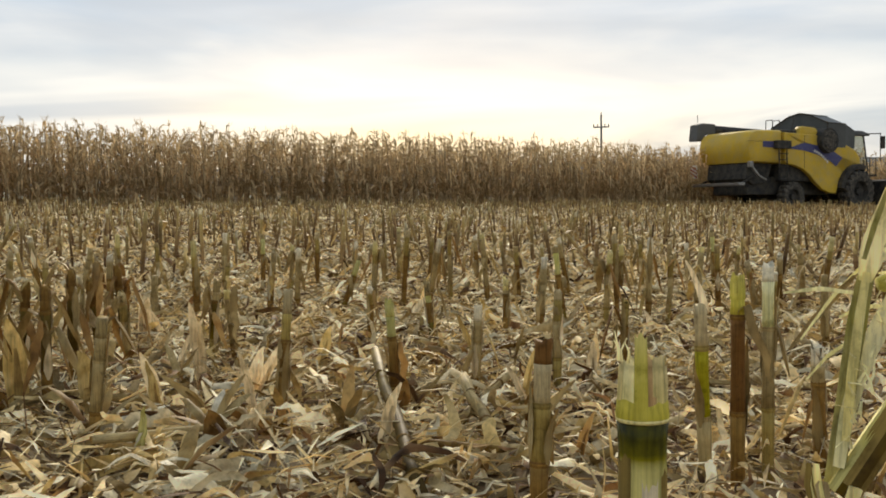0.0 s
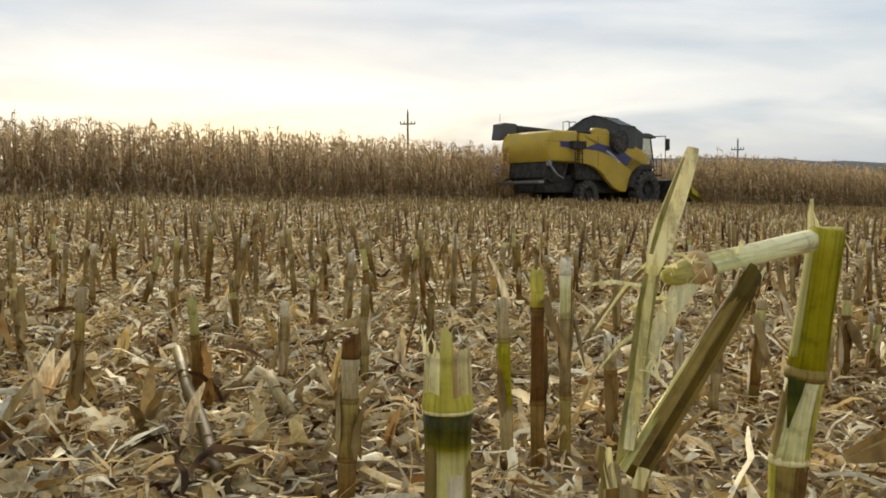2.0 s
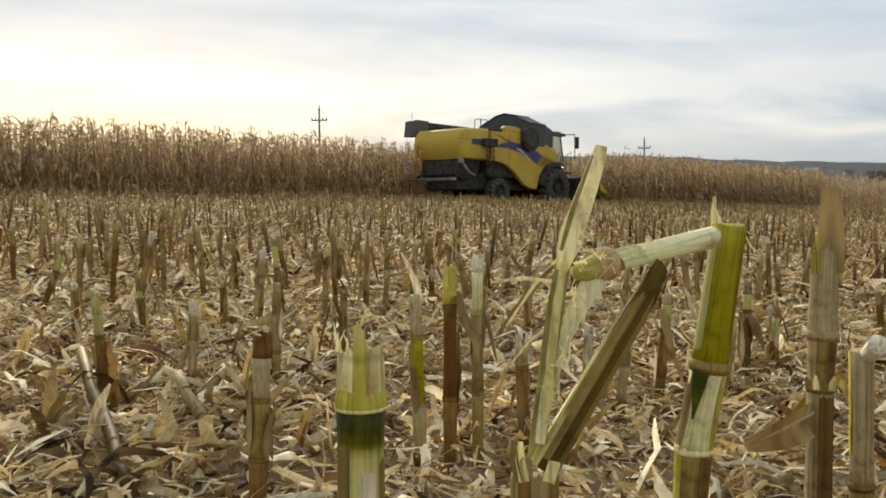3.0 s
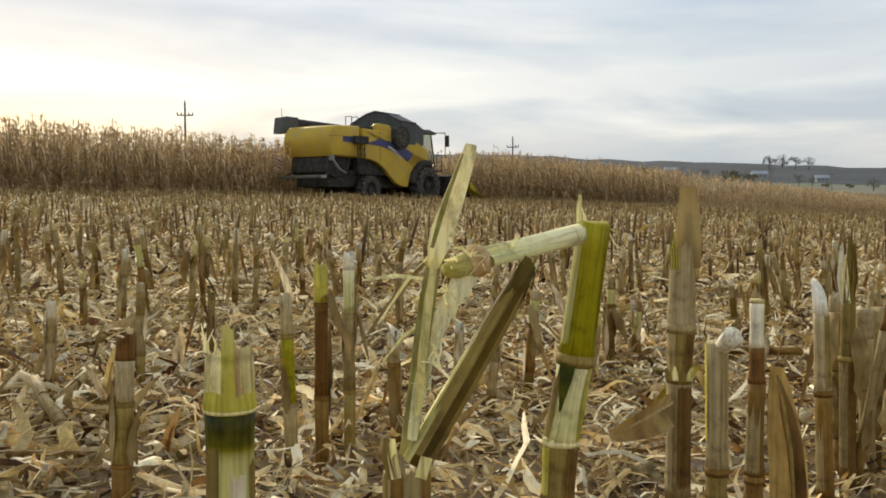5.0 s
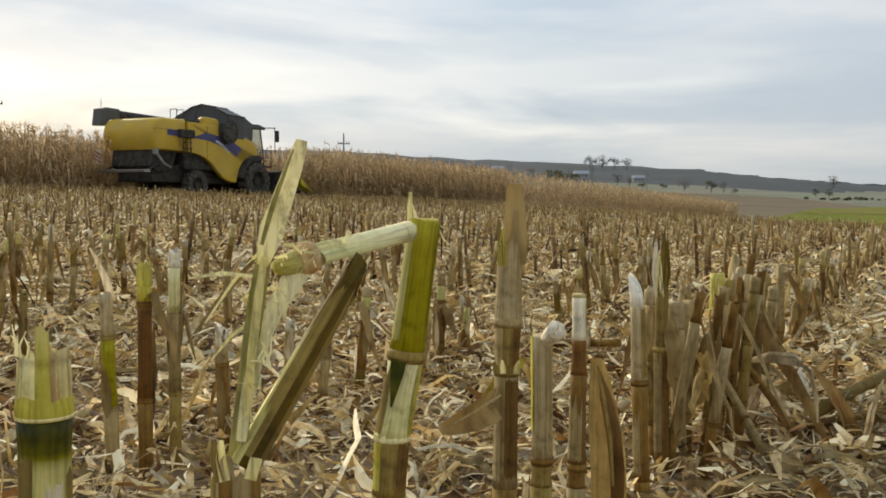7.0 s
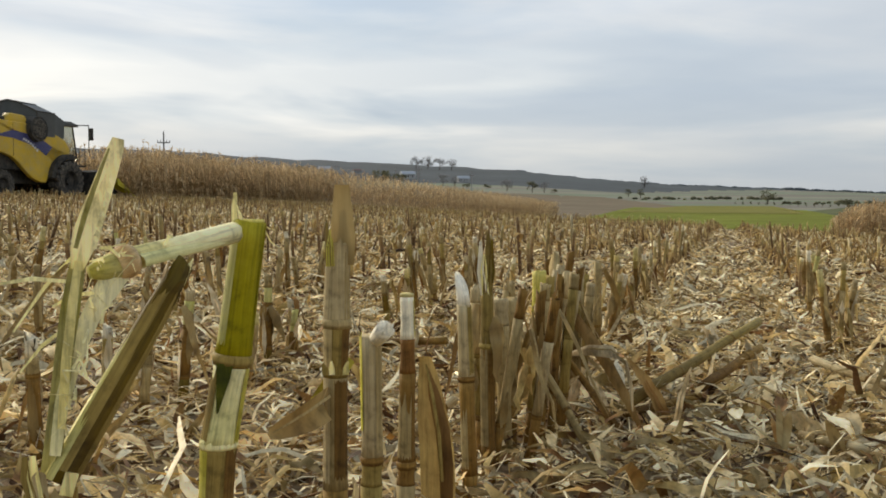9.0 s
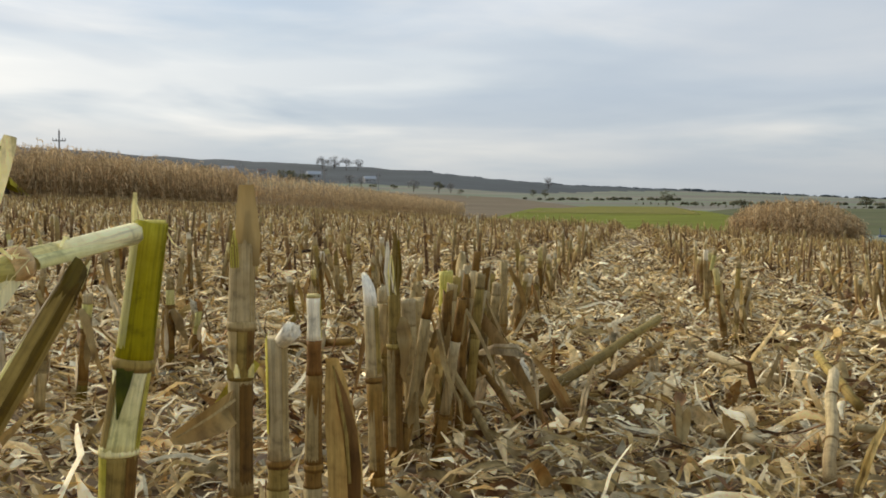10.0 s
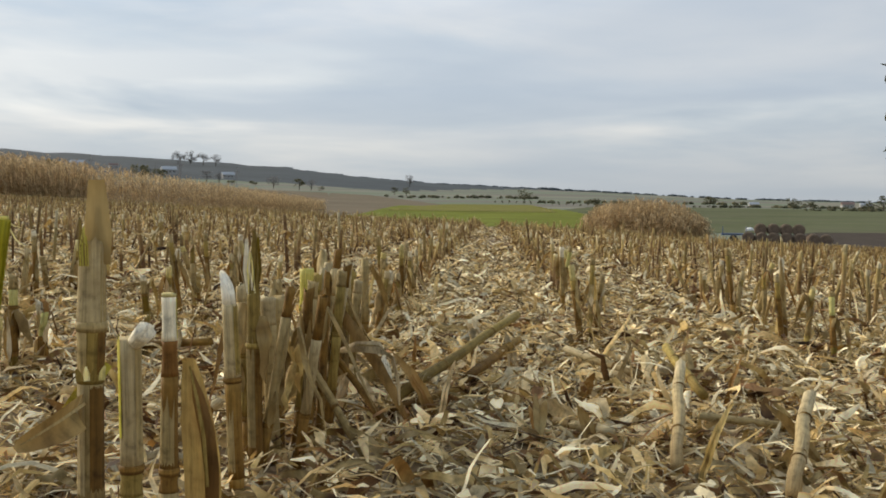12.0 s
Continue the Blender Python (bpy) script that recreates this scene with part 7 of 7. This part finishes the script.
CONCRETE = plain("weathered_concrete", (0.24, 0.23, 0.22), 0.9, 0, 1.0, 0.2, 0.1)
WALL = plain("house_plaster", (0.40, 0.39, 0.37), 0.9, 0, 0.5, 0.1, 0)
ROOF = plain("house_roof", (0.20, 0.14, 0.12), 0.9, 0, 0.5, 0.2, 0)
SHEET = plain("pale_sheet_roof", (0.38, 0.40, 0.42), 0.6, 0, 0.5, 0.1, 0)


def power_pole(az, top, d, arms=1, double=False):
    p = land(az, d)
    h = EYE + d * math.tan(radians(top)) - p.z
    root = empty("power_pole", Matrix.Translation(p) @ pose(0, 0, 0, 0, 0, -az - 12), "grey concrete power line pole with crossarm and insulators", "power pole", "power line poles")
    for s in ((-0.35, 0.35) if double else (0,)):
        part("pole", rod((s, 0, -0.3), (s * 0.5, 0, h), 0.17, 0.10, 10), CONCRETE, root)
    for k in range(arms):
        z = h - 1.3 - 1.0 * k
        arm = part("crossarm", box(-0.85, 0.85, -0.07, 0.07, z - 0.07, z + 0.07, 0.01), CONCRETE, root)
        for x in (-0.8, -0.4, 0.4, 0.8)[:: 3 if k else 1]:
            part("insulator", rod((x, 0, z + 0.07), (x, 0, z + 0.34), 0.07, 0.04, 8), DARK, arm)
    part("insulator", rod((0, 0, h), (0, 0, h + 0.3), 0.06, 0.04, 8), DARK, root)


for az, top, d, arms, dbl in ((9.37, 5.72, 105, 1, False), (28.45, 3.80, 140, 1, False), (43.13, 2.05, 300, 2, True), (38.3, 2.2, 330, 1, False), (46.3, 1.72, 340, 1, False), (41.8, 1.9, 420, 1, False)):
    power_pole(az, top, d, arms, dbl)


def house(az, el, w, roof, label):
    d = reach(az, el)
    root = empty("house", Matrix.Translation(land(az, d)) @ pose(0, 0, 0, 0, 0, -az + 15), label, "house", "valley houses")
    h = w * 0.32
    part("wall", box(-w / 2, w / 2, -w * 0.3, w * 0.3, -0.5, h, 0), WALL, root)
    b = bmesh.new()
    vs = [b.verts.new(q) for q in ((-w * 0.54, -w * 0.36, h), (w * 0.54, -w * 0.36, h), (w * 0.54, w * 0.36, h), (-w * 0.54, w * 0.36, h), (-w * 0.54, 0, h + w * 0.24), (w * 0.54, 0, h + w * 0.24))]
    for f in ((0, 1, 5, 4), (2, 3, 4, 5), (0, 4, 3), (1, 2, 5), (3, 2, 1, 0)):
        b.faces.new([vs[i] for i in f])
    part("roof", b, roof, root)
    for k in (-0.28, 0.0, 0.28):
        win = part("window", box(w * k - w * 0.06, w * k + w * 0.06, -w * 0.3 - 0.06, -w * 0.3 + 0.02, h * 0.33, h * 0.77, 0), WHITE, root)
        part("pane", box(w * k - w * 0.05, w * k + w * 0.05, -w * 0.3 - 0.09, -w * 0.3 - 0.03, h * 0.36, h * 0.74, 0), DARK, win)


for az, el, w, roof in ((42.5, 1.30, 15, SHEET), (45.8, 1.10, 12, SHEET), (37.6, 1.62, 14, SHEET), (39.5, 1.6, 10, ROOF), (76.3, -0.25, 7, SHEET), (81.2, -0.25, 9, ROOF), (82.1, -0.25, 8, SHEET)):
    house(az, el, w, roof, "small pale house in the valley" if roof is SHEET else "small brown-roofed house in the valley")


# ---- bales and the trailer at the foot of the field ----
BALE = plain("weathered_straw", (0.16, 0.115, 0.08), 0.95, 0, 3.0, 0.45, 0.5, (0.2, 0.15, 0.1), 0.5)


def bale_heap():
    d, mid = 104.0, 77.6
    side = Vector((math.cos(radians(mid)), -math.sin(radians(mid)), 0))
    back = Vector((math.sin(radians(mid)), math.cos(radians(mid)), 0))
    first = None
    for row, (n, off, z, dep) in enumerate(((6, 0.3, 0.55, 0.0), (4, 0.2, 1.45, 0.5), (2, 4.0, 0.5, -1.4))):
        for k in range(n):
            p = land(mid, d) + side * ((k - (n - 1) / 2) * 1.24 + off) + back * dep
            g = land(math.degrees(math.atan2(p.x, p.y)), math.hypot(p.x, p.y))
            m = Matrix.Translation((p.x, p.y, g.z + z)) @ pose(0, 0, 0, 0, 0, -mid + random.uniform(-12, 12))
            if first is None:
                b = bmesh.new()
                prof = [(0.0, -0.6), (0.5, -0.6), (0.6, -0.54), (0.63, 0), (0.6, 0.54), (0.5, 0.6), (0.0, 0.6)]
                rings = [[b.verts.new((r * math.cos(6.28319 * i / 22) * (1 + 0.03 * math.sin(i * 2.1)), y, r * math.sin(6.28319 * i / 22))) for r, y in prof] for i in range(22)]
                for i in range(22):
                    for q in range(len(prof) - 1):
                        b.faces.new((rings[i][q], rings[(i + 1) % 22][q], rings[(i + 1) % 22][q + 1], rings[i][q + 1]))
                bmesh.ops.remove_doubles(b, verts=b.verts, dist=0.002)
                first = empty("round_bale", m, "weathered dark brown round straw bale in a heap", "bale", "heap of round bales")
                part("straw_roll", b, BALE, first, "", True)
                b = rod((0, -0.2, 0), (0, -0.17, 0), 0.632, 0.632, 22)
                rod((0, 0.2, 0), (0, 0.23, 0), 0.632, 0.632, 22, b)
                part("twine", b, FALLOW, first)
            else:
                copy_thing(first, m)
    root = empty("farm_trailer", Matrix.Translation(land(75.25, 108)) @ pose(0, 0, 0, 0, 0, -70), "small blue farm trailer frame beside the bales", "trailer")
    blue = plain("faded_blue_paint", (0.10, 0.14, 0.22), 0.6, 0, 1.0, 0.2, 0.05, (0.2, 0.18, 0.15), 0.4)
    part("frame", box(-1.3, 1.3, -0.6, 0.6, 0.75, 0.95, 0.02), blue, root)
    for x in (-1.2, 1.2):
        part("stake", rod((x, -0.55, 0.95), (x, -0.55, 1.7), 0.05), blue, root)
    part("drawbar", rod((1.3, 0, 0.8), (2.4, 0, 0.5), 0.06), blue, root)
    for s in (-0.65, 0.65):
        part("wheel", rod((0, s - 0.1, 0.38), (0, s + 0.1, 0.38), 0.38, 0.38, 18), BLACK, root)
    b = bmesh.new()
    bmesh.ops.create_icosphere(b, subdivisions=3, radius=1)
    for v in b.verts:
        k = 1 + 0.2 * noise.noise(v.co * 2)
        v.co = Vector((v.co.x * 0.6 * k, v.co.y * 0.45 * k, max(-0.08, v.co.z * 0.28 * k)))
    ob = part("white_sheet", b, WHITE, None, "", True)
    ob.matrix_world = Matrix.Translation(land(76.1, 111) + Vector((0, 0, 1.35)))
    ob.name = "white_tarpaulin"
    tagged(ob, "crumpled white plastic sheet lying on the bales", "tarpaulin")


bale_heap()
